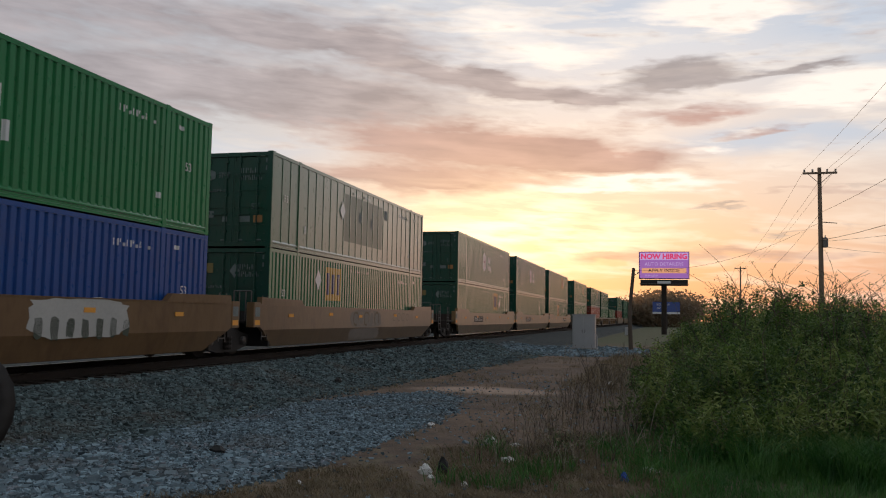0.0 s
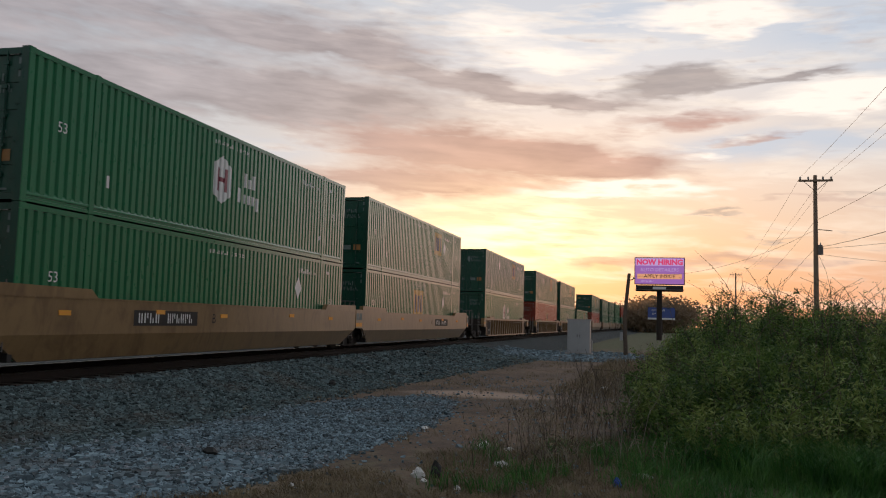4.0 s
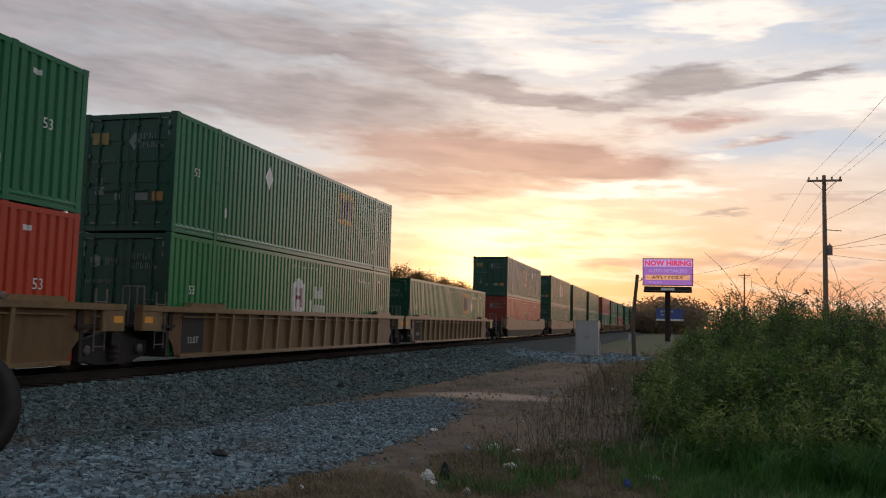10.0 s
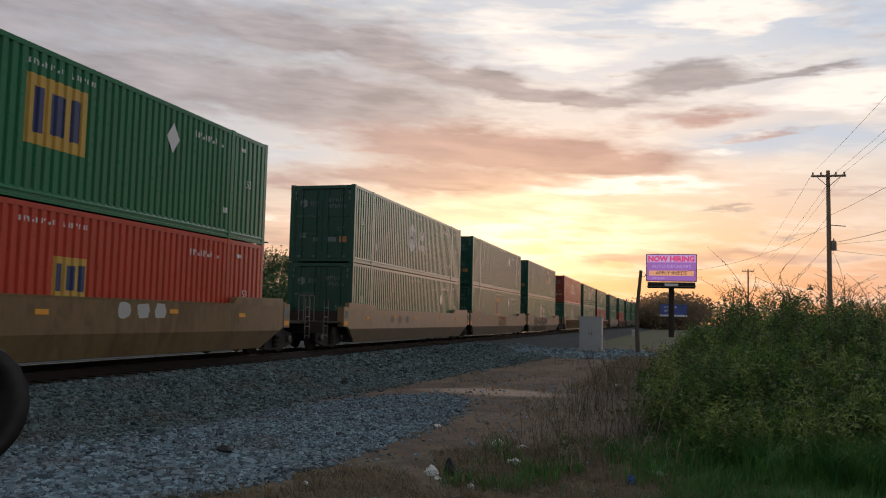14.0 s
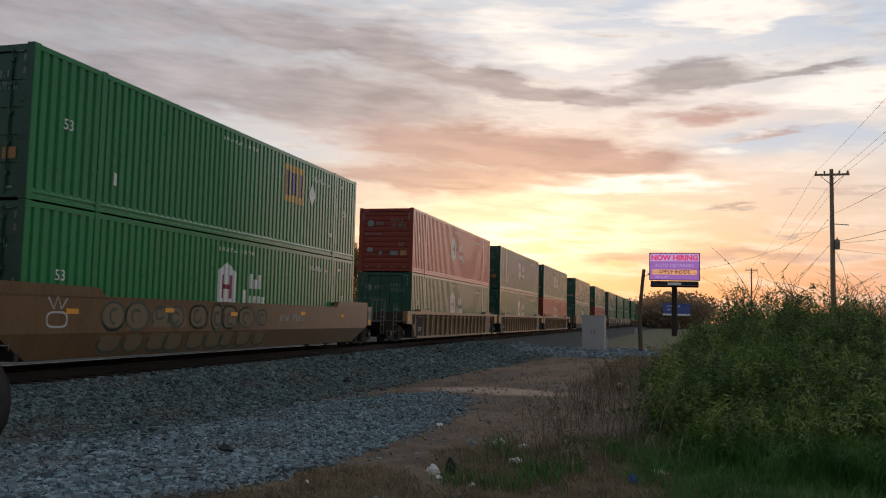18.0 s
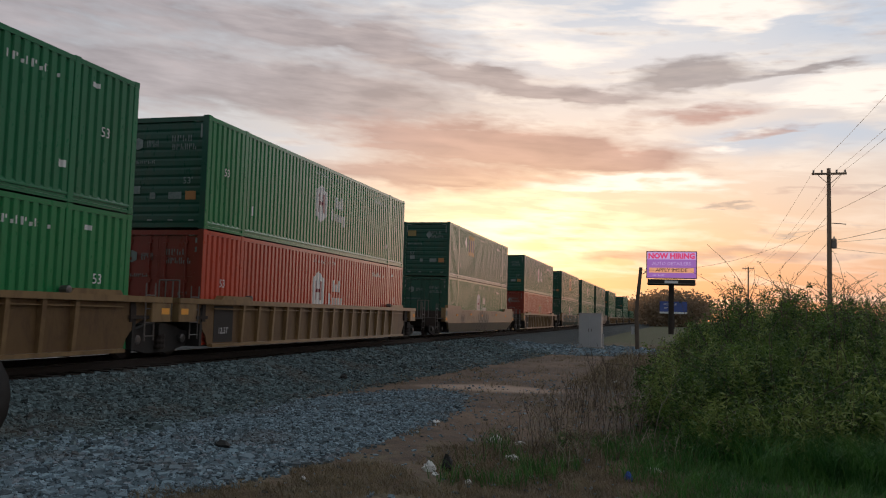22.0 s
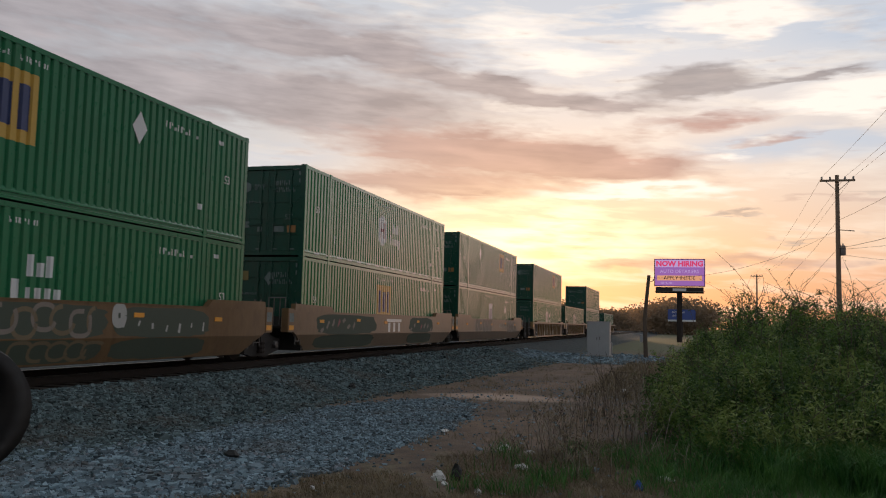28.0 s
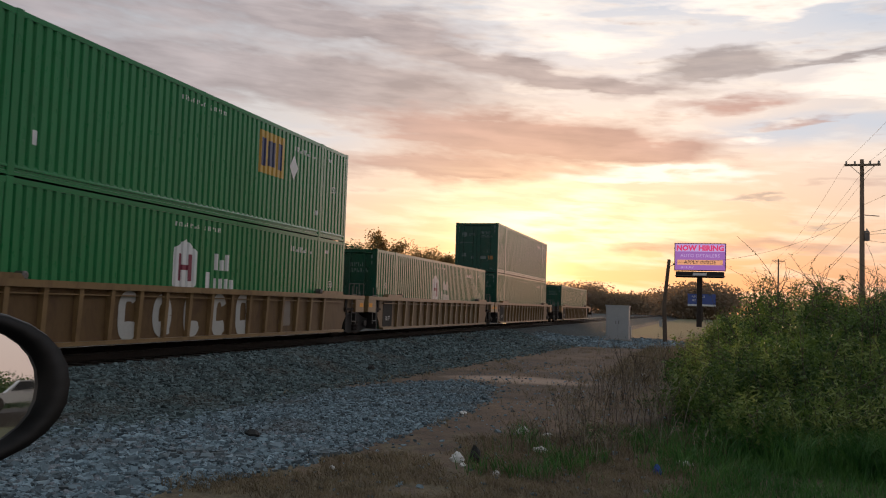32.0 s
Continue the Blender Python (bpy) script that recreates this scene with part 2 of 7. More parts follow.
def surface(name, base, alt=None, rough=0.6, metal=0.0, big=0.6, fine=14.0, amount=0.5, bump=0.15, stretch=(1, 1, 1), dirt=None, dirt_amount=0.0,
            tint=0.0, emit=None, spec=0.5, coat=0.0):
    """A painted, stained or mineral surface: two scales of colour change, a little relief, grime with a shape of its own."""
    m = bpy.data.materials.new(name)
    m.use_nodes = True
    k = Nodes(m.node_tree)
    out, b = k.add("ShaderNodeOutputMaterial"), k.add("ShaderNodeBsdfPrincipled")
    k.t.links.new(b.outputs[0], out.inputs[0])
    co = k.scaled(k.add("ShaderNodeTexCoord").outputs["Object"], stretch)
    info = k.add("ShaderNodeObjectInfo")
    shift = k.add("ShaderNodeVectorMath")
    k.put(shift.inputs[0], co)
    k.put(shift.inputs[1], k.vec(k.math("MULTIPLY", info.outputs["Random"], 37.0), k.math("MULTIPLY", info.outputs["Random"], 91.0), 0.0))
    co = shift.outputs[0]
    alt = alt or tuple(c * 0.7 for c in base)
    n_big, n_fine = k.noise(co, big, 4.0, 0.6, 0.3), k.noise(co, fine, 4.0, 0.65)
    f = k.math("ADD", k.math("MULTIPLY", n_big, 0.6), k.math("MULTIPLY", n_fine, 0.4))
    col = k.mix(k.math("MULTIPLY", k.ramp(f, (0.35, 0.0), (0.65, 1.0)), amount), base, alt)
    if dirt:
        n_d = k.noise(co, big * 2.3, 6.0, 0.7, 0.8)
        col = k.mix(k.math("MULTIPLY", k.ramp(n_d, (0.48, 0.0), (0.66, 1.0)), dirt_amount), col, dirt)
    if tint:
        v = k.math("ADD", k.math("MULTIPLY", info.outputs["Random"], tint), 1.0 - tint / 2)
        col = k.mix(1.0, col, k.vec(v, v, v), "MULTIPLY")
    k.put(b.inputs["Base Color"], col)
    k.put(b.inputs["Roughness"], k.math("ADD", k.math("MULTIPLY", n_fine, 0.25), rough - 0.12, clamp=True))
    b.inputs["Metallic"].default_value = metal
    b.inputs["Specular IOR Level"].default_value = spec
    b.inputs["Coat Roughness"].default_value, b.inputs["Coat IOR"].default_value = 0.32, 3.0
    if coat:
        lw = k.add("ShaderNodeLayerWeight")
        lw.inputs["Blend"].default_value = 0.5
        gloss = k.ramp(lw.outputs["Facing"], (0.50, 0.0), (0.68, 1.0))
        k.put(b.inputs["Coat Weight"], k.math("MULTIPLY", gloss, coat))
        k.put(b.inputs["Specular IOR Level"], k.math("MULTIPLY_ADD", gloss, coat * 0.78, spec))
    if bump:
        k.put(b.inputs["Normal"], k.bump(f, bump, 0.01))
    if emit:
        k.put(b.inputs["Emission Color"], emit[0])
        b.inputs["Emission Strength"].default_value = emit[1]
    return m


def paint(name, base, alt=None, rust=0.25, rough=0.30, coat=0.0):
    return surface(name, base, alt, rough, 0.0, 0.9, 9.0, 0.45, 0.0, (1, 1, 0.4), (0.09, 0.05, 0.03), rust, 0.12, spec=0.22, coat=coat)


M = {
    "green": paint("green_paint", (0.013, 0.175, 0.072), (0.019, 0.135, 0.062), 0.10, coat=1.0),
    "green2": paint("light_green_paint", (0.015, 0.215, 0.070), (0.021, 0.172, 0.064), 0.10, coat=1.0),
    "olive": paint("faded_green_paint", (0.022, 0.125, 0.058), (0.035, 0.105, 0.055), 0.22, coat=1.0),
    "red": paint("red_paint", (0.50, 0.060, 0.028), (0.40, 0.05, 0.028), 0.12, coat=1.0),
    "blue": paint("blue_paint", (0.010, 0.075, 0.30), (0.014, 0.065, 0.23), 0.12, coat=1.0),
    # darker copies of the side paints: the near ends' shade is in the colour
    "dark": paint("shaded_green_paint", (0.012, 0.070, 0.050), (0.014, 0.055, 0.042), 0.15),
    "dkred": paint("shaded_red_paint", (0.19, 0.030, 0.021), (0.14, 0.026, 0.018), 0.2),
    "tan": paint("tan_car_paint", (0.25, 0.162, 0.075), (0.16, 0.10, 0.048), 0.5, 0.5, coat=0.6),
    "brown": paint("brown_car_paint", (0.19, 0.115, 0.055), (0.12, 0.068, 0.036), 0.4, 0.55, coat=0.5),
    "ochre": paint("ochre_car_paint", (0.225, 0.150, 0.072), (0.14, 0.09, 0.045), 0.5, 0.5, coat=0.6),
    "repaint": paint("dark_teal_repaint", (0.012, 0.085, 0.062), (0.014, 0.07, 0.055), 0.1, coat=0.3),
    # lighter copy of the pole wood: the light on the poles is in its colour
    "pole": surface("lit_pole_wood", (0.25, 0.185, 0.135), (0.15, 0.11, 0.08), 0.85, 0.0, 1.0, 16.0, 0.8, 0.4, (6, 6, 0.6)),
    # inset panels: grime, plus the shadow between the ribs painted into the brown
    "panel": paint("shaded_grimy_panel", (0.165, 0.10, 0.045), (0.085, 0.052, 0.028), 0.7, 0.6, coat=0.35),
    "graffiti_tan": surface("tan_spray_paint", (0.20, 0.15, 0.085), (0.14, 0.10, 0.06), 0.7, bump=0.0),
    "white": surface("white_marking", (0.72, 0.74, 0.74), (0.55, 0.57, 0.57), 0.55, bump=0.0, coat=0.9),
    "faded": surface("faded_white_label", (0.20, 0.24, 0.24), (0.08, 0.12, 0.12), 0.6, bump=0.0, big=3.0, amount=0.9),
    "yellow_dim": surface("dull_yellow_label", (0.26, 0.19, 0.06), (0.15, 0.12, 0.05), 0.6, bump=0.0, big=3.0),
    "orange_dim": surface("dull_orange_label", (0.38, 0.17, 0.05), (0.2, 0.11, 0.05), 0.6, bump=0.0, big=3.0),
    "yellow": surface("yellow_marking", (0.58, 0.36, 0.06), (0.42, 0.27, 0.06), 0.55, bump=0.0, coat=0.9),
    "orange": surface("orange_reflector", (0.85, 0.36, 0.03), (0.7, 0.3, 0.03), 0.4, bump=0.0),
    "navyblue": surface("faded_blue_marking", (0.03, 0.05, 0.15), (0.03, 0.045, 0.11), 0.5, bump=0.0, coat=0.9),
    "navy": surface("navy_marking", (0.02, 0.035, 0.14), (0.03, 0.04, 0.10), 0.5, bump=0.0, coat=0.9),
    "maroon": surface("maroon_marking", (0.22, 0.02, 0.05), (0.16, 0.02, 0.04), 0.5, bump=0.0, coat=0.9),
    "graffiti": surface("pale_spray_paint", (0.50, 0.50, 0.47), (0.33, 0.33, 0.31), 0.7, bump=0.0),
    "graffiti2": surface("dark_spray_paint", (0.055, 0.075, 0.055), (0.08, 0.09, 0.06), 0.7, bump=0.0),
    "graffiti_dim": surface("faded_spray_paint", (0.26, 0.22, 0.19), (0.19, 0.16, 0.13), 0.7, bump=0.0, big=2.0),
    "graffiti_pink": surface("pinkish_spray_paint", (0.32, 0.12, 0.12), (0.22, 0.10, 0.09), 0.7, bump=0.0),
    "logo_red": surface("dull_red_marking", (0.24, 0.045, 0.03), (0.17, 0.04, 0.03), 0.6, bump=0.0),
    "camo": None,
    "steel": surface("worn_steel", (0.16, 0.15, 0.145), (0.10, 0.085, 0.075), 0.45, 0.7, 2.0, 30.0),
    "railhead": surface("polished_rail", (0.60, 0.59, 0.58), (0.5, 0.48, 0.46), 0.34, 1.0, 2.0, 30.0, bump=0.02),
    "rust": surface("rusty_steel", (0.032, 0.022, 0.017), (0.020, 0.015, 0.012), 0.8, 0.1, 2.0, 30.0, 0.8, 0.3),
    "black": surface("black_iron", (0.022, 0.020, 0.019), (0.035, 0.03, 0.027), 0.7, 0.2, 2.0, 24.0),
    "tie": surface("creosoted_wood", (0.055, 0.042, 0.033), (0.035, 0.028, 0.024), 0.85, 0.0, 1.0, 20.0, 0.8, 0.4, (1, 8, 8)),
    "wood": surface("weathered_pole_wood", (0.115, 0.085, 0.062), (0.07, 0.052, 0.04), 0.85, 0.0, 1.0, 16.0, 0.8, 0.4, (6, 6, 0.6)),
    "galv": surface("galvanised_steel", (0.42, 0.43, 0.44), (0.32, 0.33, 0.34), 0.42, 0.6, 1.5, 20.0),
    "concrete": surface("concrete", (0.36, 0.35, 0.33), (0.26, 0.25, 0.24), 0.9, 0.0, 1.0, 20.0, 0.6, 0.3),
    "plastic": surface("black_plastic", (0.005, 0.005, 0.006), (0.007, 0.007, 0.007), 0.5, 0.0, 3.0, 60.0, 0.4, 0.05),
    "rubber": surface("black_rubber", (0.018, 0.018, 0.018), (0.03, 0.028, 0.026), 0.8, 0.0, 3.0, 40.0),
    "stone": surface("crushed_stone", (0.25, 0.28, 0.31), (0.12, 0.135, 0.15), 0.85, 0.0, 3.0, 26.0, 0.7, 0.5, tint=0.6),
    "asphalt": surface("asphalt", (0.05, 0.05, 0.052), (0.035, 0.035, 0.037), 0.9, 0.0, 1.0, 60.0, 0.6, 0.4),
    "silver": surface("silver_car_paint", (0.45, 0.47, 0.48), (0.38, 0.40, 0.42), 0.3, 0.5, 1.0, 40.0, 0.3, 0.0),
    "carblack": surface("dark_car_paint", (0.02, 0.022, 0.026), (0.015, 0.016, 0.02), 0.25, 0.0, 1.0, 40.0, 0.3, 0.0),
    "bark": surface("tree_bark", (0.075, 0.055, 0.04), (0.045, 0.035, 0.028), 0.9, 0.0, 2.0, 14.0, 0.8, 0.5, (3, 3, 0.7)),
    "litter": surface("white_litter", (0.72, 0.72, 0.70), (0.5, 0.5, 0.48), 0.6, 0.0, 8.0, 40.0, 0.5, 0.1),
    "blueplastic": surface("blue_litter", (0.02, 0.08, 0.40), (0.02, 0.06, 0.3), 0.4),
}

M["camo"] = M["brown"]


def leafy(name, base, alt, rough=0.55, through=0.25, lit=None):
    """Leaves: each one a little different, some light passing through."""
    m = bpy.data.materials.new(name)
    m.use_nodes = True
    k = Nodes(m.node_tree)
    out, b = k.add("ShaderNodeOutputMaterial"), k.add("ShaderNodeBsdfPrincipled")
    tr, mx = k.add("ShaderNodeBsdfTranslucent"), k.add("ShaderNodeMixShader")
    isl = k.add("ShaderNodeNewGeometry").outputs["Random Per Island"]
    co = k.add("ShaderNodeTexCoord").outputs["Object"]
    f = k.math("ADD", k.math("MULTIPLY", isl, 0.33), k.math("MULTIPLY", k.ramp(k.noise(co, 2.4, 3.0), (0.38, 0.0), (0.62, 1.0)), 0.6))
    col = k.ramp(f, (0.15, base), (0.85, alt))
    k.put(b.inputs["Base Color"], col)
    b.inputs["Roughness"].default_value = rough
    k.put(tr.inputs[0], lit or col)
    mx.inputs[0].default_value = through
    k.t.links.new(b.outputs[0], mx.inputs[1])
    k.t.links.new(tr.outputs[0], mx.inputs[2])
    k.t.links.new(mx.outputs[0], out.inputs[0])
    return m


M["leaf"] = leafy("shrub_leaves", (0.018, 0.060, 0.014), (0.155, 0.255, 0.050), 0.55, 0.35)
M["mirror"] = surface("mirror_glass", (0.82, 0.84, 0.84), (0.80, 0.82, 0.82), 0.02, 1.0, bump=0.0)
M["headlamp"] = surface("lit_headlamp", (0.8, 0.8, 0.75), emit=((1.0, 0.93, 0.75), 4.0), bump=0.0)
M["leaf_tip"] = leafy("pale_shoot_leaves", (0.13, 0.20, 0.045), (0.28, 0.35, 0.10), 0.5, 0.35)
# plants towards the sun: its orange glow is put into the leaf colours
M["leaf_sunlit"] = leafy("sunlit_tree_leaves", (0.06, 0.07, 0.028), (0.13, 0.12, 0.05), 0.55, 0.55, (0.42, 0.26, 0.09))
# far woods: distance haze and warm backlight are painted into the leaf colours
M["leaf_far"] = leafy("haze_tinted_leaves", (0.12, 0.10, 0.075), (0.20, 0.165, 0.12), 0.7, 0.45, (0.36, 0.24, 0.14))
M["leaf_side"] = leafy("scrub_leaves", (0.034, 0.072, 0.024), (0.095, 0.150, 0.048), 0.55, 0.3)
M["grass"] = leafy("green_grass", (0.028, 0.120, 0.022), (0.105, 0.25, 0.055), 0.5, 0.35)
M["straw"] = leafy("dry_grass", (0.15, 0.115, 0.07), (0.30, 0.24, 0.15), 0.8)
M["twig"] = leafy("dead_stems", (0.055, 0.043, 0.034), (0.15, 0.115, 0.085), 0.8, 0.05)
M["stalk"] = leafy("bleached_stalks", (0.20, 0.17, 0.13), (0.42, 0.37, 0.30), 0.8, 0.1)

# ---------------------------------------------------------------- mesh helpers


class MB:
    """Collects vertices and faces for one mesh."""

    def __init__(self):
        self.v, self.f = [], []

    def quad(self, a, b, c, d_):
        i = len(self.v)
        self.v += [tuple(a), tuple(b), tuple(c), tuple(d_)]
        self.f.append((i, i + 1, i + 2, i + 3))
        return self

    def box(self, x0, y0, z0, x1, y1, z1, c=0.0):
        """A box; c cuts its four upright edges."""
        if c <= 0:
            ring = [(x0, y0), (x1, y0), (x1, y1), (x0, y1)]
        else:
            ring = [(x0 + c, y0), (x1 - c, y0), (x1, y0 + c), (x1, y1 - c), (x1 - c, y1), (x0 + c, y1), (x0, y1 - c), (x0, y0 + c)]
        return self.prism(ring, z0, z1)

    def prism(self, ring, z0, z1, axis="z"):
        """Sweep a counter-clockwise ring of 2D points along an axis."""
        def at(a, b, h):
            return (a, b, h) if axis == "z" else ((h, a, b) if axis == "x" else (b, h, a))
        n, i = len(ring), len(self.v)
        self.v += [at(a, b, z0) for a, b in ring] + [at(a, b, z1) for a, b in ring]
        self.f.append(tuple(range(i + n - 1, i - 1, -1)))
        self.f.append(tuple(range(i + n, i + 2 * n)))
        self.f += [(i + j, i + (j + 1) % n, i + n + (j + 1) % n, i + n + j) for j in range(n)]
        return self

    def tube(self, pts, r, n=6, r1=None, cap=True):
        """A round bar through points, tapering from r to r1."""
        pts = [Vector(q) for q in pts]
        i0, m = len(self.v), len(pts)
        r1 = r if r1 is None else r1
        for k, q in enumerate(pts):
            t = (pts[min(k + 1, m - 1)] - pts[max(k - 1, 0)]).normalized()
            s = t.cross(Vector((0, 0, 1)) if abs(t.z) < 0.9 else Vector((1, 0, 0))).normalized()
            u = s.cross(t)
            rr = r + (r1 - r) * k / max(1, m - 1)
            for j in range(n):
                a = 2 * math.pi * j / n
                self.v.append(tuple(q + (s * math.cos(a) + u * math.sin(a)) * rr))
        for k in range(m - 1):
            for j in range(n):
                a, b = i0 + k * n + j, i0 + k * n + (j + 1) % n
                self.f.append((a, b, b + n, a + n))
        if cap:
            self.f.append(tuple(range(i0 + n - 1, i0 - 1, -1)))
            self.f.append(tuple(range(i0 + (m - 1) * n, i0 + m * n)))
        return self

    def lathe(self, prof, axis="z", n=16, at=(0, 0, 0)):
        """Turn a profile of (radius, height) round an axis."""
        i0 = len(self.v)
        for r, h in prof:
            for j in range(n):
                a = 2 * math.pi * j / n
                c, s = r * math.cos(a), r * math.sin(a)
                q = (c, s, h) if axis == "z" else ((h, c, s) if axis == "x" else (s, h, c))
                self.v.append((q[0] + at[0], q[1] + at[1], q[2] + at[2]))
        for k in range(len(prof) - 1):
            for j in range(n):
                a, b = i0 + k * n + j, i0 + k * n + (j + 1) % n
                self.f.append((a, b, b + n, a + n))
        self.f.append(tuple(range(i0 + n - 1, i0 - 1, -1)))
        self.f.append(tuple(range(i0 + (len(prof) - 1) * n, i0 + len(prof) * n)))
        return self

    def mesh(self, name, mat, smooth=False):
        me = bpy.data.meshes.new(name)
        me.from_pydata(self.v, [], self.f)
        if smooth:
            me.shade_smooth()
        me.materials.append(mat)
        me.update()
        return me


def part(name, shape, material, parent, label="", at=None, smooth=False):
    """One mesh object under a thing or a part."""
    me = shape.mesh(name, material, smooth) if isinstance(shape, MB) else shape
    ob = new(name, me)
    ob.parent = parent
    if at is not None:
        ob.matrix_basis = at
    if label:
        tagged(ob, label)
    return ob


def thing(name, m, label, category, group="", kind=""):
    ob = new(name)
    ob.empty_display_size = 0.3
    ob.matrix_basis = m
    return tagged(ob, label, category, group, kind)


def stuff(ob):
    return tagged(ob, kind="stuff")


def words(text, size, material, parent, m, label="", bold=0.0):
    """Lettering as a mesh, centred, reading along local x with its face to local +z."""
    cu = bpy.data.curves.new("lettering", "FONT")
    cu.body, cu.size, cu.align_x, cu.align_y = text, size, "CENTER", "CENTER"
    cu.extrude, cu.resolution_u, cu.offset = 0.0, 2, bold
    tmp = bpy.data.objects.new("lettering", cu)
    me = bpy.data.meshes.new_from_object(tmp)
    bpy.data.objects.remove(tmp)
    me.materials.clear()
    me.materials.append(material)
    ob = new("lettering", me)
    ob.parent, ob.matrix_basis = parent, m
    if label:
        tagged(ob, label)
    return ob


# ---------------------------------------------------------------- the lie of the land
TRACK_X, BEND = -12.53, 4.31e-5  # the track's middle beside the eye; how it bends away
RAIL_Z, BED_Z = 0.78, 0.58


def track_x(y):
    return TRACK_X + (BEND * y * y if y > 0 else 0.0)


def ground_z(x, y):
    """Height of the ground: the bed of the track, its shoulder, and the low ground beside it."""
    o = x - track_x(min(y, 700.0))
    toe = 4.0 if y > 6 else 4.0 - 1.3 * min(1.0, (6 - y) / 6)
    if o > 0:
        h = BED_Z if o < 1.75 else max(0.0, BED_Z * (toe - o) / (toe - 1.75))
    else:
        h = BED_Z if o > -6 else max(0.25, BED_Z * (10 + o) / 4)
    if o > toe or o < -10:
        amp = min(1.0, abs(o - (toe if o > 0 else -10)) / 2)
        h += amp * (0.05 * noise.noise((x * 0.5, y * 0.5, 0)) + 0.03 * noise.noise((x * 1.7, y * 1.7, 4)))
    return h

# ---------------------------------------------------------------- ground


def axis(stops):
    """Coordinates with steps that widen with distance: (from, to, step) rows."""
    out = []
    for a, b, s in stops:
        n = max(1, round((b - a) / s))
        out += [a + (b - a) * i / n for i in range(n)]
    return out + [stops[-1][1]]


def ground_material():
    m = bpy.data.materials.new("ground_soil")
    m.use_nodes = True
    k = Nodes(m.node_tree)
    out, b = k.add("ShaderNodeOutputMaterial"), k.add("ShaderNodeBsdfPrincipled")
    k.t.links.new(b.outputs[0], out.inputs[0])
    co = k.add("ShaderNodeTexCoord").outputs["Object"]
    s = k.add("ShaderNodeSeparateXYZ")
    k.put(s.inputs[0], co)
    x, y = s.outputs[0], s.outputs[1]
    big, mid, fine = k.noise(co, 0.35, 4.0, 0.6, 0.5), k.noise(co, 2.2, 5.0, 0.65), k.noise(co, 22.0, 4.0, 0.7)
    vor = k.add("ShaderNodeTexVoronoi")
    k.put(vor.inputs["Vector"], co)
    vor.inputs["Scale"].default_value = 17.0
    soil = k.mix(k.ramp(mid, (0.35, 0.0), (0.65, 1.0)), (0.085, 0.057, 0.040), (0.160, 0.102, 0.068))
    soil = k.mix(k.ramp(big, (0.45, 0.0), (0.62, 1.0)), soil, (0.20, 0.125, 0.080))
    thatch = k.mix(fine, (0.10, 0.085, 0.048), (0.22, 0.175, 0.105))
    soil = k.mix(k.ramp(k.math("ADD", mid, k.math("MULTIPLY", k.math("SUBTRACT", 13.0, y), 0.05)), (0.55, 0.0), (0.75, 1.0)), soil, thatch)
    soil = k.mix(k.math("MULTIPLY", k.ramp(k.noise(co, 7.0, 5.0, 0.7), (0.48, 0.0), (0.62, 1.0)), 0.6), soil, (0.055, 0.047, 0.036))
    soil = k.mix(k.math("MULTIPLY", k.ramp(k.noise(co, 55.0, 2.0), (0.60, 0.0), (0.70, 1.0)), 0.7), soil, (0.22, 0.20, 0.18))
    # crushed stone: the track's shoulder and a spread patch beside it
    rock = k.mix(vor.outputs["Color"], (0.04, 0.056, 0.064), (0.16, 0.21, 0.235))
    bed = k.math("SUBTRACT", k.math("MULTIPLY", k.math("MULTIPLY", y, y), BEND), k.math("SUBTRACT", x, TRACK_X))
    wob = k.math("MULTIPLY", k.math("SUBTRACT", k.noise(co, 0.9, 4.0, 0.6), 0.5), 2.2)
    on_bed = k.ramp(k.math("ADD", k.math("ADD", bed, k.math("ADD", 4.7, k.math("MINIMUM", k.math("MAXIMUM", k.math("MULTIPLY_ADD", y, 0.07, -1.26), 0.0), 1.7))), k.math("MULTIPLY", wob, 0.5)), (0.35, 0.0), (0.65, 1.0))
    px = k.math("DIVIDE", k.math("ADD", k.math("ADD", x, 7.1), k.math("MULTIPLY", y, -0.06)), 2.15)
    py = k.math("DIVIDE", k.math("SUBTRACT", y, 13.5), 8.2)
    patch = k.math("ADD", k.math("MULTIPLY", px, px), k.math("MULTIPLY", py, py))
    sx, sy = k.math("DIVIDE", k.math("ADD", x, 8.2), 3.0), k.math("DIVIDE", k.math("SUBTRACT", y, 6.5), 4.5)
    patch = k.math("MINIMUM", patch, k.math("ADD", k.math("MULTIPLY", sx, sx), k.math("MULTIPLY", sy, sy)))
    patch = k.ramp(k.math("ADD", patch, k.math("MULTIPLY", wob, 0.22)), (0.80, 1.0), (1.0, 0.0))
    qx, qy = k.math("DIVIDE", k.math("ADD", x, 4.9), 5.0), k.math("DIVIDE", k.math("SUBTRACT", y, 53.0), 9.0)
    pad = k.math("ADD", k.math("MULTIPLY", qx, qx), k.math("MULTIPLY", qy, qy))
    pad = k.ramp(k.math("ADD", pad, k.math("MULTIPLY", wob, 0.15)), (0.75, 1.0), (1.0, 0.0))
    rock_bed = k.mix(vor.outputs["Color"], (0.017, 0.024, 0.026), (0.055, 0.074, 0.078))
    # under the patch's loose stones the gaps' shade is painted into the ground
    rock = k.mix(k.math("MAXIMUM", k.math("MULTIPLY", patch, 0.35), pad), rock_bed, rock)
    # pale dust where wheels have run
    tx, ty = k.math("DIVIDE", k.math("ADD", x, 4.6), 2.4), k.math("DIVIDE", k.math("SUBTRACT", y, 22.6), 1.2)
    dust = k.math("ADD", k.math("MULTIPLY", tx, tx), k.math("MULTIPLY", ty, ty))
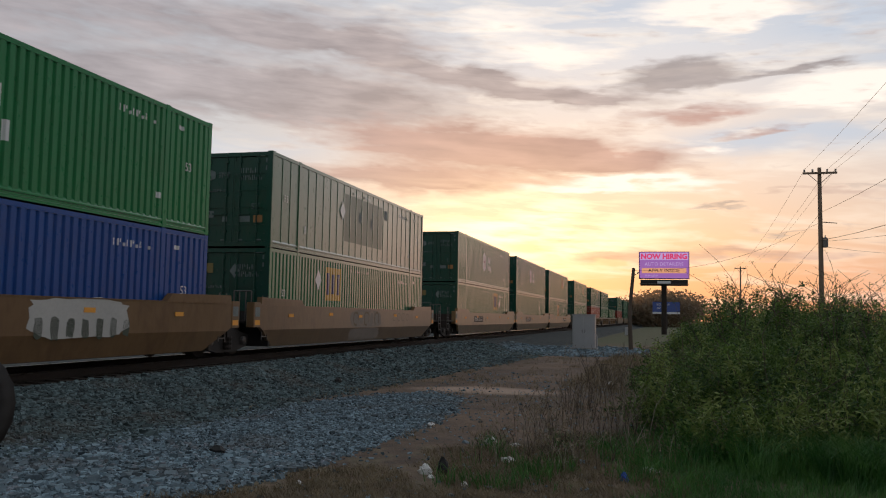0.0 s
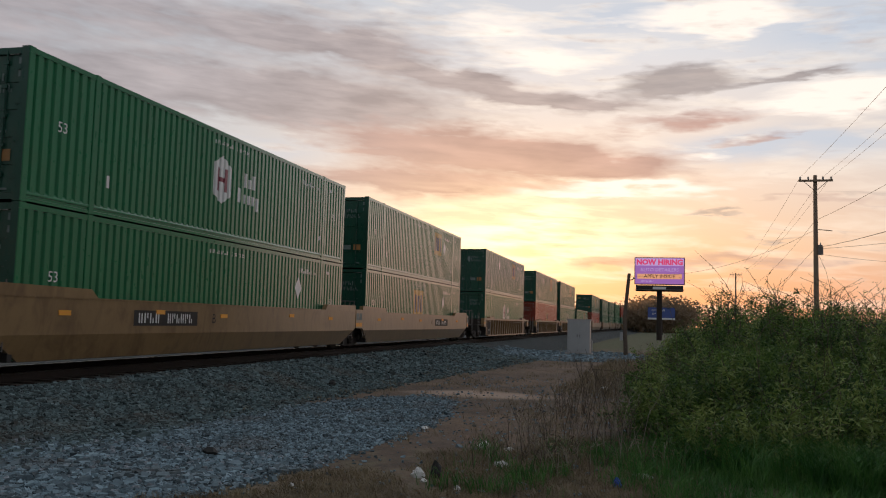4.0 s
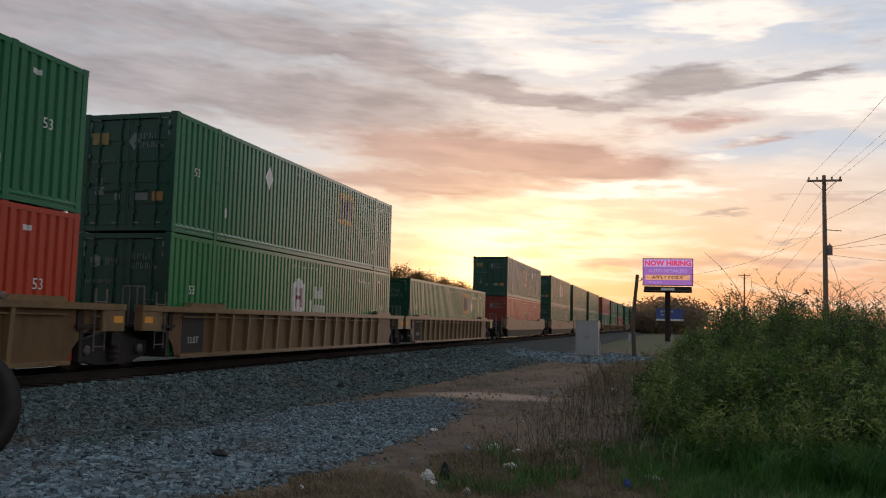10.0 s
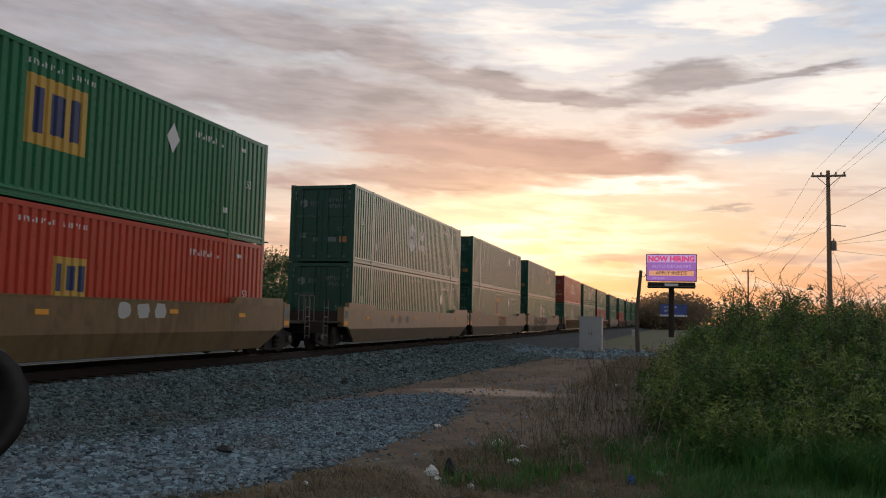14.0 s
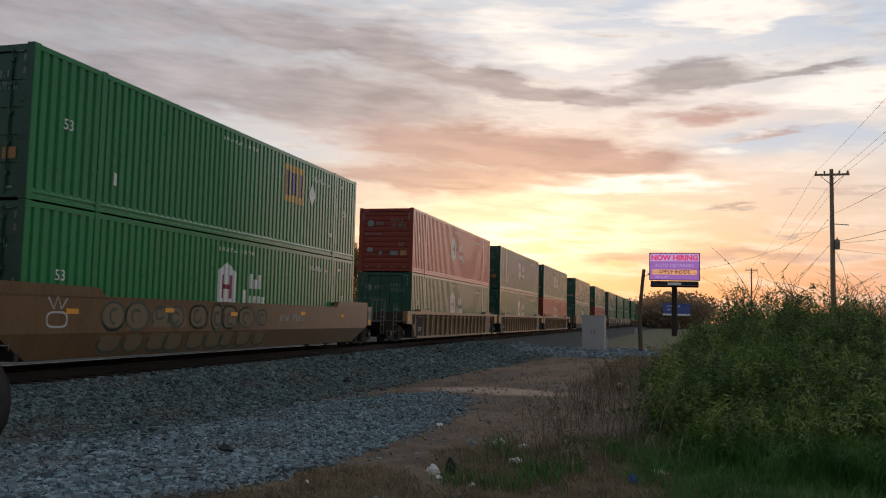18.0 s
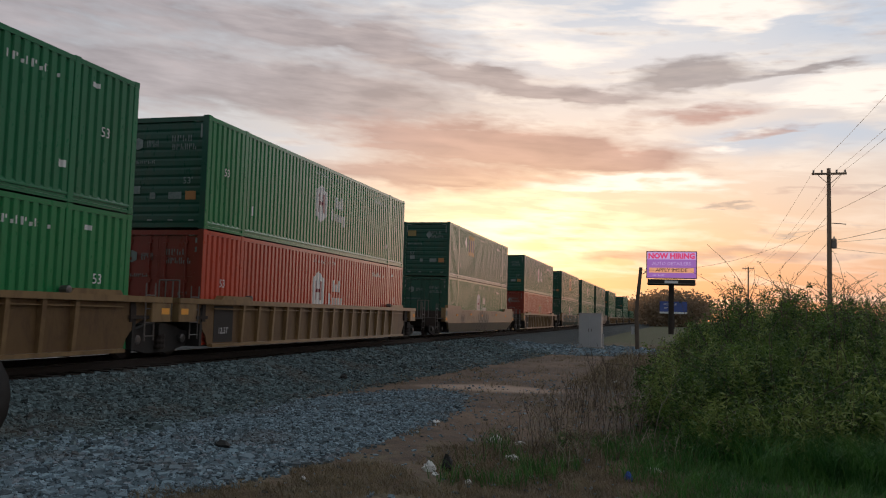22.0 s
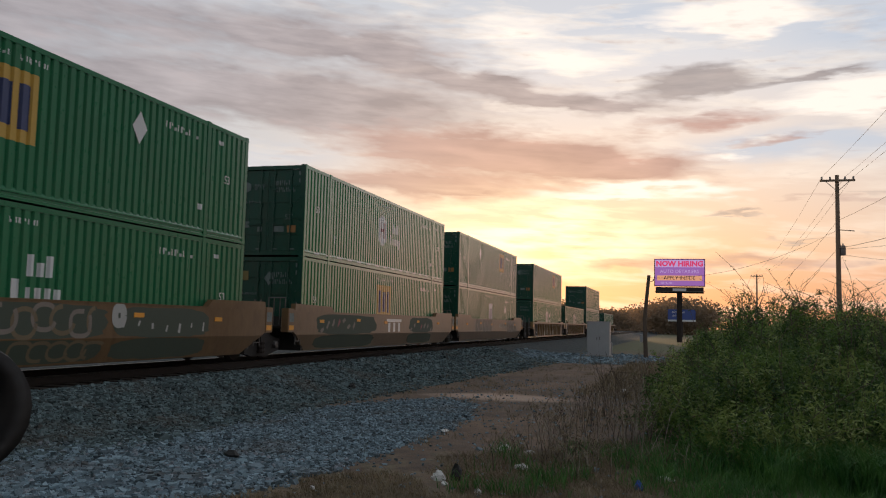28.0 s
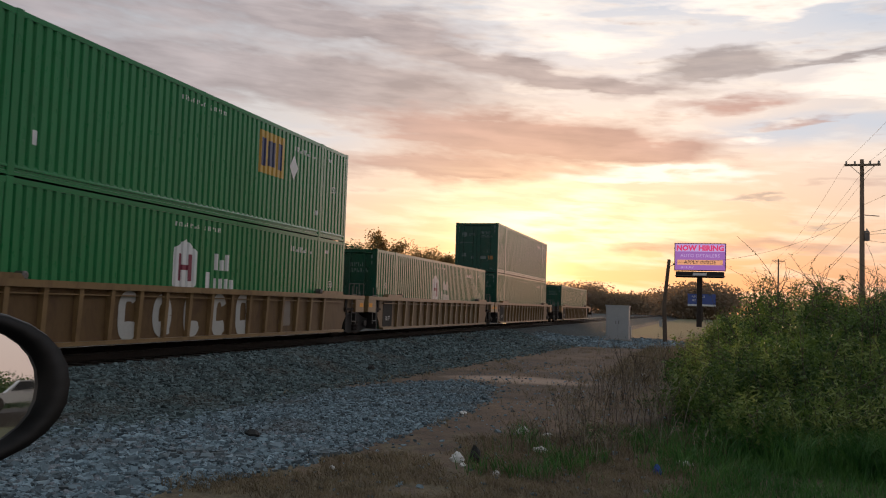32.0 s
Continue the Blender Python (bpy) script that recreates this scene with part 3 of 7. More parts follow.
    dust = k.ramp(k.math("ADD", dust, k.math("MULTIPLY", wob, 0.4)), (0.2, 1.0), (1.1, 0.0))
    soil = k.mix(k.math("MULTIPLY", dust, 0.85), soil, (0.46, 0.33, 0.25))
    stony = k.math("MAXIMUM", k.math("MAXIMUM", on_bed, patch), pad)
    col = k.mix(k.math("MULTIPLY", stony, k.ramp(mid, (0.2, 0.75), (0.5, 1.0))), soil, rock)
    meadow = k.mix(mid, (0.05, 0.075, 0.028), (0.12, 0.105, 0.05))
    col = k.mix(k.ramp(k.math("MULTIPLY", k.math("SUBTRACT", k.math("ADD", x, k.math("MULTIPLY", wob, 0.6)), 0.4), 0.6), (0.0, 0.0), (1.0, 1.0)), col, meadow)
    col = k.mix(k.math("MULTIPLY", k.ramp(k.math("ADD", k.math("MULTIPLY", k.math("SUBTRACT", y, 58.0), 0.07), wob), (0.0, 0.0), (1.0, 1.0)), k.math("SUBTRACT", 1.0, on_bed)), col, meadow)
    k.put(b.inputs["Base Color"], col)
    b.inputs["Roughness"].default_value = 0.92
    h = k.math("ADD", k.math("MULTIPLY", k.math("MULTIPLY", vor.outputs["Distance"], stony), -1.6), k.math("MULTIPLY", fine, 0.6))
    k.put(b.inputs["Normal"], k.bump(h, 0.8, 0.03))
    return m


def ground():
    xs = axis([(-1500, -200, 100), (-200, -40, 10), (-40, -18, 2), (-18, 4, 0.3), (4, 30, 2), (30, 200, 17), (200, 1500, 100)])
    ys = axis([(-800, -100, 100), (-100, -10, 6), (-10, 4, 1), (4, 40, 0.4), (40, 120, 2), (120, 700, 20), (700, 3000, 230)])
    mb = MB()
    mb.v = [(x, y, ground_z(x, y)) for y in ys for x in xs]
    n = len(xs)
    mb.f = [(j * n + i, j * n + i + 1, (j + 1) * n + i + 1, (j + 1) * n + i) for j in range(len(ys) - 1) for i in range(n - 1)]
    ob = new("ground", mb.mesh("ground", ground_material(), True))
    return tagged(ob, "bare brown soil with crushed grey stone beside the track", "ground", kind="structure")


GROUND = ground()


def railway():
    ys = axis([(-120, 0, 20), (0, 700, 14)])
    prof = [(-0.075, 0.0), (0.075, 0.0), (0.02, 0.035), (0.02, 0.125), (0.037, 0.135), (0.037, 0.168), (-0.037, 0.168), (-0.037, 0.135), (-0.02, 0.125), (-0.02, 0.035)]
    track = thing("railway_track", pose(0, 0, 0), "steel rails on dark timber sleepers bedded in crushed stone", "railway track", kind="structure")
    for off in (-0.755, 0.755):
        mb = MB()
        n = len(prof)
        for y in ys:
            cx = track_x(y) + off
            mb.v += [(cx + a, y, RAIL_Z - 0.172 + h) for a, h in prof]
        for j in range(len(ys) - 1):
            mb.f += [(j * n + i, j * n + (i + 1) % n, (j + 1) * n + (i + 1) % n, (j + 1) * n + i) for i in range(n)]
        rail = part("rail", mb, M["rust"], track, "rusty steel rail with a polished top")
        top = MB()
        for j in range(len(ys) - 1):
            a, b_ = track_x(ys[j]) + off, track_x(ys[j + 1]) + off
            top.quad((a - 0.033, ys[j], RAIL_Z), (a + 0.033, ys[j], RAIL_Z), (b_ + 0.033, ys[j + 1], RAIL_Z), (b_ - 0.033, ys[j + 1], RAIL_Z))
        part("rail_head", top, M["railhead"], rail, "polished running surface")
    tie = MB().box(-1.3, -0.11, -0.17, 1.3, 0.11, 0.01, 0.0).mesh("sleeper", M["tie"])
    for i in range(300):
        y = -20 + i * 0.56
        part("sleeper", tie, None, track, at=pose(track_x(y), y, RAIL_Z - 0.172, 0, 0, random.uniform(-1.5, 1.5)))
    rest = MB()
    for i in range(800):
        y = 148 + i * 0.56
        cx = track_x(y)
        rest.box(cx - 1.3, y - 0.11, RAIL_Z - 0.34, cx + 1.3, y + 0.11, RAIL_Z - 0.164)
    tagged(part("far_sleepers", rest, M["tie"], track), kind="stuff")
    return track


railway()

# ---------------------------------------------------------------- the train
LEN, WID, HGT = 16.154, 2.591, 2.896
BAYS = ((0.16, 1.9), (2.06, LEN - 2.06), (LEN - 1.9, LEN - 0.16))  # the sheets of a container's side, between its posts
V0, ACC, JERK = 13.0216, 0.05249, -0.00079


def travelled(t):
    return V0 * t + ACC * t * t / 2 + JERK * t ** 3 / 6


def corrugated(y0, y1, z0, z1, x, pitch=0.235, depth=0.048, mb=None):
    """A pressed steel sheet with upright ridges, facing +x."""
    mb = mb or MB()
    n = max(1, round((y1 - y0) / pitch))
    s = (y1 - y0) / n
    line = []
    for i in range(n):
        a = y0 + i * s
        line += [(x - depth, a), (x - depth, a + s * 0.22), (x, a + s * 0.34), (x, a + s * 0.88)]
    line.append((x - depth, y1))
    i0 = len(mb.v)
    for px, py in line:
        mb.v += [(px, py, z0), (px, py, z1)]
    mb.f += [(i0 + 2 * i, i0 + 2 * i + 2, i0 + 2 * i + 3, i0 + 2 * i + 1) for i in range(len(line) - 1)]
    return mb


def container_meshes(paintwork, shaded_end, kind):
    """Shared meshes of one colour and kind of container."""
    # P colours the sides; E is darker, with the shade of the near end painted in
    P, E = M[paintwork], M[shaded_end]
    hw = WID / 2
    g = {}
    g["side_panel"], g["side_rib"] = [], []
    for a, b_ in BAYS:
        if kind == "panel":
            flat = MB().box(hw - 0.05, a, 0.16, hw - 0.03, b_, HGT - 0.11)
            n = round((b_ - a) / 0.62)
            g["side_rib"] += [a + (b_ - a) * i / n for i in range(1, n)]
        else:
            flat = corrugated(a, b_, 0.17, HGT - 0.11, hw - 0.012)
        g["side_panel"].append(flat.mesh("side_panel", P))
    g["rib"] = MB().box(hw - 0.034, -0.035, 0.16, hw - 0.012, 0.035, HGT - 0.11, 0.008).mesh("side_rib", P)
    g["top_rail"] = MB().box(hw - 0.075, 0.02, HGT - 0.115, hw - 0.006, LEN - 0.02, HGT - 0.015).mesh("top_rail", P)
    lo = MB().prism([(0.0, 0.012), (0.056, 0.012), (0.056, 0.070), (0.030, 0.082), (0.030, 0.128), (0.058, 0.140), (0.058, 0.168), (0.022, 0.230), (0.0, 0.230)], 0.02, LEN - 0.02, "y")
    lo.v = [(hw - 0.06 + z, y, x) for z, y, x in [(v[2], v[1], v[0]) for v in lo.v]]
    g["bottom_rail"] = lo.mesh("bottom_rail", P)
    g["corner_post"] = MB().box(-0.085, -0.08, 0.11, 0.085, 0.08, HGT - 0.11, 0.012).mesh("corner_post", P)
    g["stack_post"] = MB().box(-0.04, -0.085, 0.0, 0.045, 0.085, HGT, 0.012).mesh("stack_post", P)
    g["corner_casting"] = MB().box(-0.089, -0.089, -0.059, 0.089, 0.089, 0.059, 0.015).mesh("corner_casting", P)
    g["roof_panel"] = MB().box(-hw + 0.05, 0.05, HGT - 0.06, hw - 0.05, LEN - 0.05, HGT - 0.025).mesh("roof_panel", P)
    g["floor_panel"] = MB().box(-hw + 0.06, 0.06, 0.04, hw - 0.06, LEN - 0.06, 0.15).mesh("floor_panel", M["black"])
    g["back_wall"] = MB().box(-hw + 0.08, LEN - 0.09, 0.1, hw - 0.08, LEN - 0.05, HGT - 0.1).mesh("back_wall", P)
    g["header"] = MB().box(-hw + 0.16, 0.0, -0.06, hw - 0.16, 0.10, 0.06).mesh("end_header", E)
    # added thin plate that darkens the post's near face, as shade would
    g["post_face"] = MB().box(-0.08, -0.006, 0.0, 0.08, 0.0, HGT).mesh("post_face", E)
    if kind == "wall":
        wl = MB()
        n = 11
        for i in range(n):
            z = 0.15 + (HGT - 0.3) * i / n
            dz = (HGT - 0.3) / n
            wl.quad((-hw + 0.17, 0.050, z), (hw - 0.17, 0.050, z), (hw - 0.17, 0.035, z + dz * 0.25), (-hw + 0.17, 0.035, z + dz * 0.25))
            wl.quad((-hw + 0.17, 0.035, z + dz * 0.25), (hw - 0.17, 0.035, z + dz * 0.25), (hw - 0.17, 0.035, z + dz * 0.75), (-hw + 0.17, 0.035, z + dz * 0.75))
            wl.quad((-hw + 0.17, 0.035, z + dz * 0.75), (hw - 0.17, 0.035, z + dz * 0.75), (hw - 0.17, 0.050, z + dz), (-hw + 0.17, 0.050, z + dz))
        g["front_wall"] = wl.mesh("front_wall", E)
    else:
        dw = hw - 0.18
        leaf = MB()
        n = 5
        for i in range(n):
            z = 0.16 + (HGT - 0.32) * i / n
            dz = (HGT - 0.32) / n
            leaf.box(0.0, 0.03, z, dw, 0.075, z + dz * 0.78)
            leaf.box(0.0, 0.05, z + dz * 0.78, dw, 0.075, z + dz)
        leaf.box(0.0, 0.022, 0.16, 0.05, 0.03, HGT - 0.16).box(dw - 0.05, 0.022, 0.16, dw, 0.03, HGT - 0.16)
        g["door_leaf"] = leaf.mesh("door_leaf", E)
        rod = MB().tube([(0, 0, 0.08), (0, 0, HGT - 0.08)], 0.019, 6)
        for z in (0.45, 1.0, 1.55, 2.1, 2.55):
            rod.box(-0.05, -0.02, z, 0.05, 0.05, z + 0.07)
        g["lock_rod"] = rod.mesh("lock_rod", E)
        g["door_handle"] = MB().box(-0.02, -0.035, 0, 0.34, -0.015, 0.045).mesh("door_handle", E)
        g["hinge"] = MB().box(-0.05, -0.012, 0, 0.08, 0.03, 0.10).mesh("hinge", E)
    return g


def container(paintwork, shaded_end, kind, label):
    """A 53-foot container, standing at local z 0 with its near end at local y 0."""
    g = container_meshes(paintwork, shaded_end, kind)
    box = thing("shipping_container", pose(0, 0, 0), label, "container", "containers of the freight train")
    hw = WID / 2
    turn = Matrix.Translation((0, LEN, 0)) @ Matrix.Rotation(math.pi, 4, "Z")
    for m in (Matrix.Identity(4), turn):
        for sheet in g["side_panel"]:
            part("side_panel", sheet, None, box, at=m)
        for y in g["side_rib"]:
            part("side_rib", g["rib"], None, box, at=m @ pose(0, y, 0))
        part("top_rail", g["top_rail"], None, box, at=m)
        part("bottom_rail", g["bottom_rail"], None, box, at=m)
        for y in (1.98, LEN - 1.98):
            part("stack_post", g["stack_post"], None, box, at=m @ pose(hw - 0.04, y, 0))
        for y in (0.085, LEN - 0.085):
            part("corner_post", g["corner_post"], None, box, at=m @ pose(hw - 0.088, y, 0))
            for z in (0.06, HGT - 0.06):
                part("corner_casting", g["corner_casting"], None, box, at=m @ pose(hw - 0.088, y, z))
    for k in ("roof_panel", "floor_panel", "back_wall"):
        part(k, g[k], None, box)
    for s in (-1, 1):
        part("post_face", g["post_face"], None, box, at=pose(s * (hw - 0.088), -0.006, 0))
    for z in (0.09, HGT - 0.085):
        part("end_header", g["header"], None, box, at=pose(0, 0, z))
    if kind == "wall":
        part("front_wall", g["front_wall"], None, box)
    else:
        for s in (-1, 1):
            leaf = part("door_leaf", g["door_leaf"], None, box, "door leaf with locking bars in shaded paint",
                        at=pose(0.006, 0, 0) if s > 0 else pose(-hw + 0.174, 0, 0))
            for x in (0.22, 0.80):
                part("lock_rod", g["lock_rod"], None, leaf, at=pose(x if s > 0 else hw - 0.18 - x, 0.0, 0))
            part("door_handle", g["door_handle"], None, leaf, at=pose(0.24 if s > 0 else 0.5, 0, 0.98))
            for z in (0.4, 1.1, 1.8, 2.45):
                part("hinge", g["hinge"], None, leaf, at=pose(hw - 0.2 if s > 0 else 0.0, 0, z))
    return box


# ---- markings on the side that faces the road, and on the near end
def side_pose(y, z, lift=0.004):
    """Markings on the side that faces the road: their x axis runs to the far end, their y axis up."""
    return Matrix(((0, 0, 1, WID / 2 - 0.008 + lift), (1, 0, 0, y), (0, 1, 0, z), (0, 0, 0, 1)))


def end_pose(x, z, lift=0.0):
    """Markings on the near end: x to the right, y up, facing the road crossing."""
    return Matrix(((1, 0, 0, x), (0, 0, -1, 0.012 - lift), (0, 1, 0, z), (0, 0, 0, 1)))


def poly(*pts):
    mb = MB()
    mb.v = [(x, y, 0.0) for x, y in pts]
    mb.f = [tuple(range(len(pts)))]
    return mb


def fold_marks():
    """Where the pressed sheet of a container's side folds: along the train, and how far out it stands."""
    out = []
    for a, b_ in BAYS:
        n = max(1, round((b_ - a) / 0.235))
        s = (b_ - a) / n
        for i in range(n):
            y = a + i * s
            out += [(y, -0.060), (y + s * 0.22, -0.060), (y + s * 0.34, -0.012), (y + s * 0.88, -0.012)]
        out.append((b_, -0.060))
    return out


FOLDS = fold_marks()
FOLD_Y, FOLD_X = np.array([q[0] for q in FOLDS]), np.array([q[1] for q in FOLDS])


def decal(name, shapes, material, box, label, y, z, lift=0.003, flat=False):
    """Painted marks that follow the folds of the side. shapes: convex outlines round (y, z)."""
    mb = MB()
    for pts in shapes:
        lo_, hi_ = min(q[0] for q in pts), max(q[0] for q in pts)
        cuts = [lo_ + 1e-4, hi_ - 1e-4] + [q[0] for q in pts if lo_ + 1e-3 < q[0] < hi_ - 1e-3]
        if not flat:
            cuts += [v - y for v in FOLD_Y if lo_ + 1e-3 < v - y < hi_ - 1e-3]
        cuts.sort()
        ring = list(zip(pts, pts[1:] + pts[:1]))
        col = []
        for u in cuts:
            zs = [p[1] + (q[1] - p[1]) * (u - p[0]) / (q[0] - p[0]) for p, q in ring if p[0] != q[0] and min(p[0], q[0]) <= u <= max(p[0], q[0])]
            x = WID / 2 + (-0.012 if flat else float(np.interp(y + u, FOLD_Y, FOLD_X))) + lift
            col.append((x, y + u, z + min(zs), z + max(zs)))
        for p, q in zip(col, col[1:]):
            if q[1] - p[1] > 1e-4:
                mb.quad((p[0], p[1], p[2]), (q[0], q[1], q[2]), (q[0], q[1], q[3]), (p[0], p[1], p[3]))
    return part(name, mb, material, box, label)


def box_pts(w_, h, x=0.0, z=0.0):
    return [(x - w_ / 2, z - h / 2), (x + w_ / 2, z - h / 2), (x + w_ / 2, z + h / 2), (x - w_ / 2, z + h / 2)]


def hex_pts(w_, h):
    return [(-w_ / 2, -h * 0.3), (0, -h / 2), (w_ / 2, -h * 0.3), (w_ / 2, h * 0.3), (0, h / 2), (-w_ / 2, h * 0.3)]


def line_pts(wid, hgt, n):
    s = wid / n
    out = []
    for i in range(n):
        if (i * 7) % 11 != 5:
            x = (i + 0.1) * s - wid / 2
            out += [box_pts(s * 0.2, hgt, x), box_pts(s * 0.2, hgt * (0.5 if i % 3 else 1.0), x + s * 0.45, hgt * (0.25 if i % 3 == 1 else -0.25 if i % 3 else 0.0))]
    return out


def bars(parent, m, wid, hgt, n, material, name="marking"):
    """A line of unreadable lettering as plain upright bars."""
    mb = MB()
    for pts in line_pts(wid, hgt, n):
        mb.quad(*[(x, y, 0) for x, y in pts])
    return stuff(part(name, mb, material, parent, at=m))


def rect(w_, h):
    return poly((-w_ / 2, -h / 2), (w_ / 2, -h / 2), (w_ / 2, h / 2), (-w_ / 2, h / 2))


def hexa(w_, h):
    return poly((-w_ / 2, -h * 0.3), (0, -h / 2), (w_ / 2, -h * 0.3), (w_ / 2, h * 0.3), (0, h / 2), (-w_ / 2, h * 0.3))


def mark_hexagon(box, y, z, tall=1.3):
    """White shield with dark bars, and two rows of pale blocks beside it."""
    decal("emblem", [hex_pts(tall * 0.72, tall)], M["white"], box, "white six-sided emblem", y, z)
    for x, hh, wd in ((-0.19, 0.62, 0.13), (0.19, 0.62, 0.13), (0.0, 0.12, 0.25)):
        decal("emblem_bar", [box_pts(wd, hh)], M["maroon"], box, "", y + x, z, 0.006)
    # blocks of differing height stand for the lettering
    for x, dz, wd, hh in ((-0.30, 0.20, 0.20, 0.40), (-0.02, 0.13, 0.16, 0.26), (0.20, 0.20, 0.18, 0.40), (-0.62, -0.26, 0.24, 0.40), (-0.32, -0.33, 0.12, 0.26),
                          (-0.08, -0.33, 0.19, 0.26), (0.18, -0.33, 0.17, 0.26), (0.44, -0.40, 0.18, 0.38)):
        decal("letter_block", [box_pts(wd * 0.85, hh)], M["white"], box, "", y + 1.58 + x, z + dz)


def mark_square(box, y, z, size=1.25, plate="yellow"):
    """A faded yellow square with dark block shapes on it."""
    decal("emblem", [box_pts(size * 1.25, size)], M[plate], box, "faded yellow square emblem", y, z)
    for x, wd, hh, mat in ((-0.40, 0.20, 0.66, "navy"), (0.0, 0.30, 0.60, "navyblue"), (0.40, 0.20, 0.64, "navyblue")):
        decal("emblem_bar", [box_pts(wd * size, hh * size)], M[mat], box, "", y + x * size, z, 0.006)


def mark_plain(box, far=True):
    """The small markings that every container carries."""
    words("53", 0.30, M["white"], box, side_pose(1.0, 1.56))
    words("53", 0.30, M["white"], box, side_pose(LEN - 1.05, 1.56 if far else 1.45))
    stuff(decal("marking", line_pts(1.4, 0.15, 9), M["white"], box, "", LEN - 3.1, HGT - 0.48))
    stuff(decal("marking", line_pts(1.9, 0.10, 13), M["white"], box, "", 7.7, HGT - 0.32))
    for y, z, w_, h in ((2.5, 0.75, 0.16, 0.26), (LEN - 2.25, 0.72, 0.20, 0.14), (LEN - 1.4, HGT - 0.42, 0.22, 0.10)):
        decal("marking", [box_pts(w_, h)], M["white"], box, "", y, z)


def diamond(box, y, z, s=0.36):
    decal("placard", [[(0, -s), (s * 0.72, 0), (0, s), (-s * 0.72, 0)]], M["white"], box, "white diamond placard", y, z, 0.01, True)


def mark_end(box, plated=True, square=False):
    """Faded labels on the near end."""
    F = M["faded"]
    words("53'", 0.24, F, box, end_pose(-0.75 if square else 0.75, 1.22))
    bars(box, end_pose(0.55, 2.32), 0.62, 0.15, 4, F)
    bars(box, end_pose(0.62, 2.10), 0.72, 0.15, 6, F)
    if square:
        part("emblem", rect(0.46, 0.30), M["yellow_dim"], box, "faded yellow square emblem", end_pose(-0.80, 2.28))
        part("placard", poly((0, -0.22), (0.17, 0), (0, 0.22), (-0.17, 0)), F, box, "faded diamond placard", end_pose(0.15, 2.2))
    else:
        part("emblem", hexa(0.28, 0.32), F, box, "faded six-sided emblem", end_pose(-0.75, 2.2))
        bars(box, end_pose(-0.3, 2.2), 0.36, 0.18, 4, F)
    bars(box, end_pose(-0.6, 1.72), 0.8, 0.08, 7, F)
    part("plate", rect(0.26, 0.2), F, box, at=end_pose(-0.75, 1.0))
    part("plate", rect(0.16, 0.16), F, box, at=end_pose(-0.25, 0.85))
    part("plate", rect(0.38, 0.18), F, box, at=end_pose(0.4, 0.85))
    part("plate", rect(0.30, 0.22), M["orange_dim"], box, at=end_pose(0.85, 0.85))
    for x in (-0.95, 0.95):
        part("reflector", rect(0.2, 0.04), M["white"], box, at=end_pose(x, 2.76))
    for x in (-1.08, 1.08):
        part("reflector", rect(0.05, 0.36), F, box, "upright reflective strip", at=end_pose(x, 2.5))
    for x in (-0.9, -0.3, 0.3, 0.9):
        part("reflector", rect(0.14, 0.04), F, box, at=end_pose(x, 0.22))


# ---- well cars
SIDE_X = 1.52  # half width of a car


def wheelset():
    mb = MB().lathe([(0.05, -0.80), (0.16, -0.80), (0.16, -0.79), (0.415, -0.78), (0.42, -0.76), (0.455, -0.69), (0.455, -0.66), (0.20, -0.70), (0.09, -0.66),
                     (0.09, 0.66), (0.20, 0.70), (0.455, 0.66), (0.455, 0.69), (0.42, 0.76), (0.415, 0.78), (0.16, 0.79), (0.16, 0.80), (0.05, 0.80)], "x", 20)
    return mb.mesh("wheelset", M["rust"])


WHEEL = wheelset()
FRAME = MB().prism([(-1.25, 0.38), (-1.15, 0.28), (-0.45, 0.14), (0.45, 0.14), (1.15, 0.28), (1.25, 0.38), (1.25, 0.62), (0.95, 0.66), (0.35, 0.80), (-0.35, 0.80),
                          (-0.95, 0.66), (-1.25, 0.62)], -0.07, 0.07, "x").mesh("side_frame", M["black"])
SPRING = MB().lathe([(0.13, 0.24), (0.15, 0.3), (0.13, 0.36), (0.15, 0.42), (0.13, 0.48), (0.15, 0.54), (0.13, 0.6)], "z", 10).mesh("spring", M["rust"])
BOLSTER = MB().box(-1.2, -0.2, 0.55, 1.2, 0.2, 0.80).mesh("bolster", M["black"])
CAP = MB().lathe([(0.11, 0.0), (0.11, 0.09), (0.06, 0.11)], "x", 10).mesh("bearing_cap", M["steel"])
ROLLING = []


def truck(parent, y):
    """A two-axle truck: side frames, springs, bolster, and wheels that turn."""
    bogie = part("truck", BOLSTER, None, parent, "black cast-steel wheel truck", pose(0, y, 0))
    for s in (-1, 1):
        part("side_frame", FRAME, None, bogie, at=pose(s * 0.98, 0, 0))
        part("spring", SPRING, None, bogie, at=pose(s * 1.08, 0, -0.02))
        for a in (-0.89, 0.89):
            part("bearing_cap", CAP, None, bogie, at=pose(s * 1.05, a, 0.455) @ Matrix.Rotation(0 if s > 0 else math.pi, 4, "Z"))
    for a in (-0.89, 0.89):
        ROLLING.append(part("wheelset", WHEEL, None, bogie, "rusty steel wheels on their axle", pose(0, a, 0.455)))
    return bogie


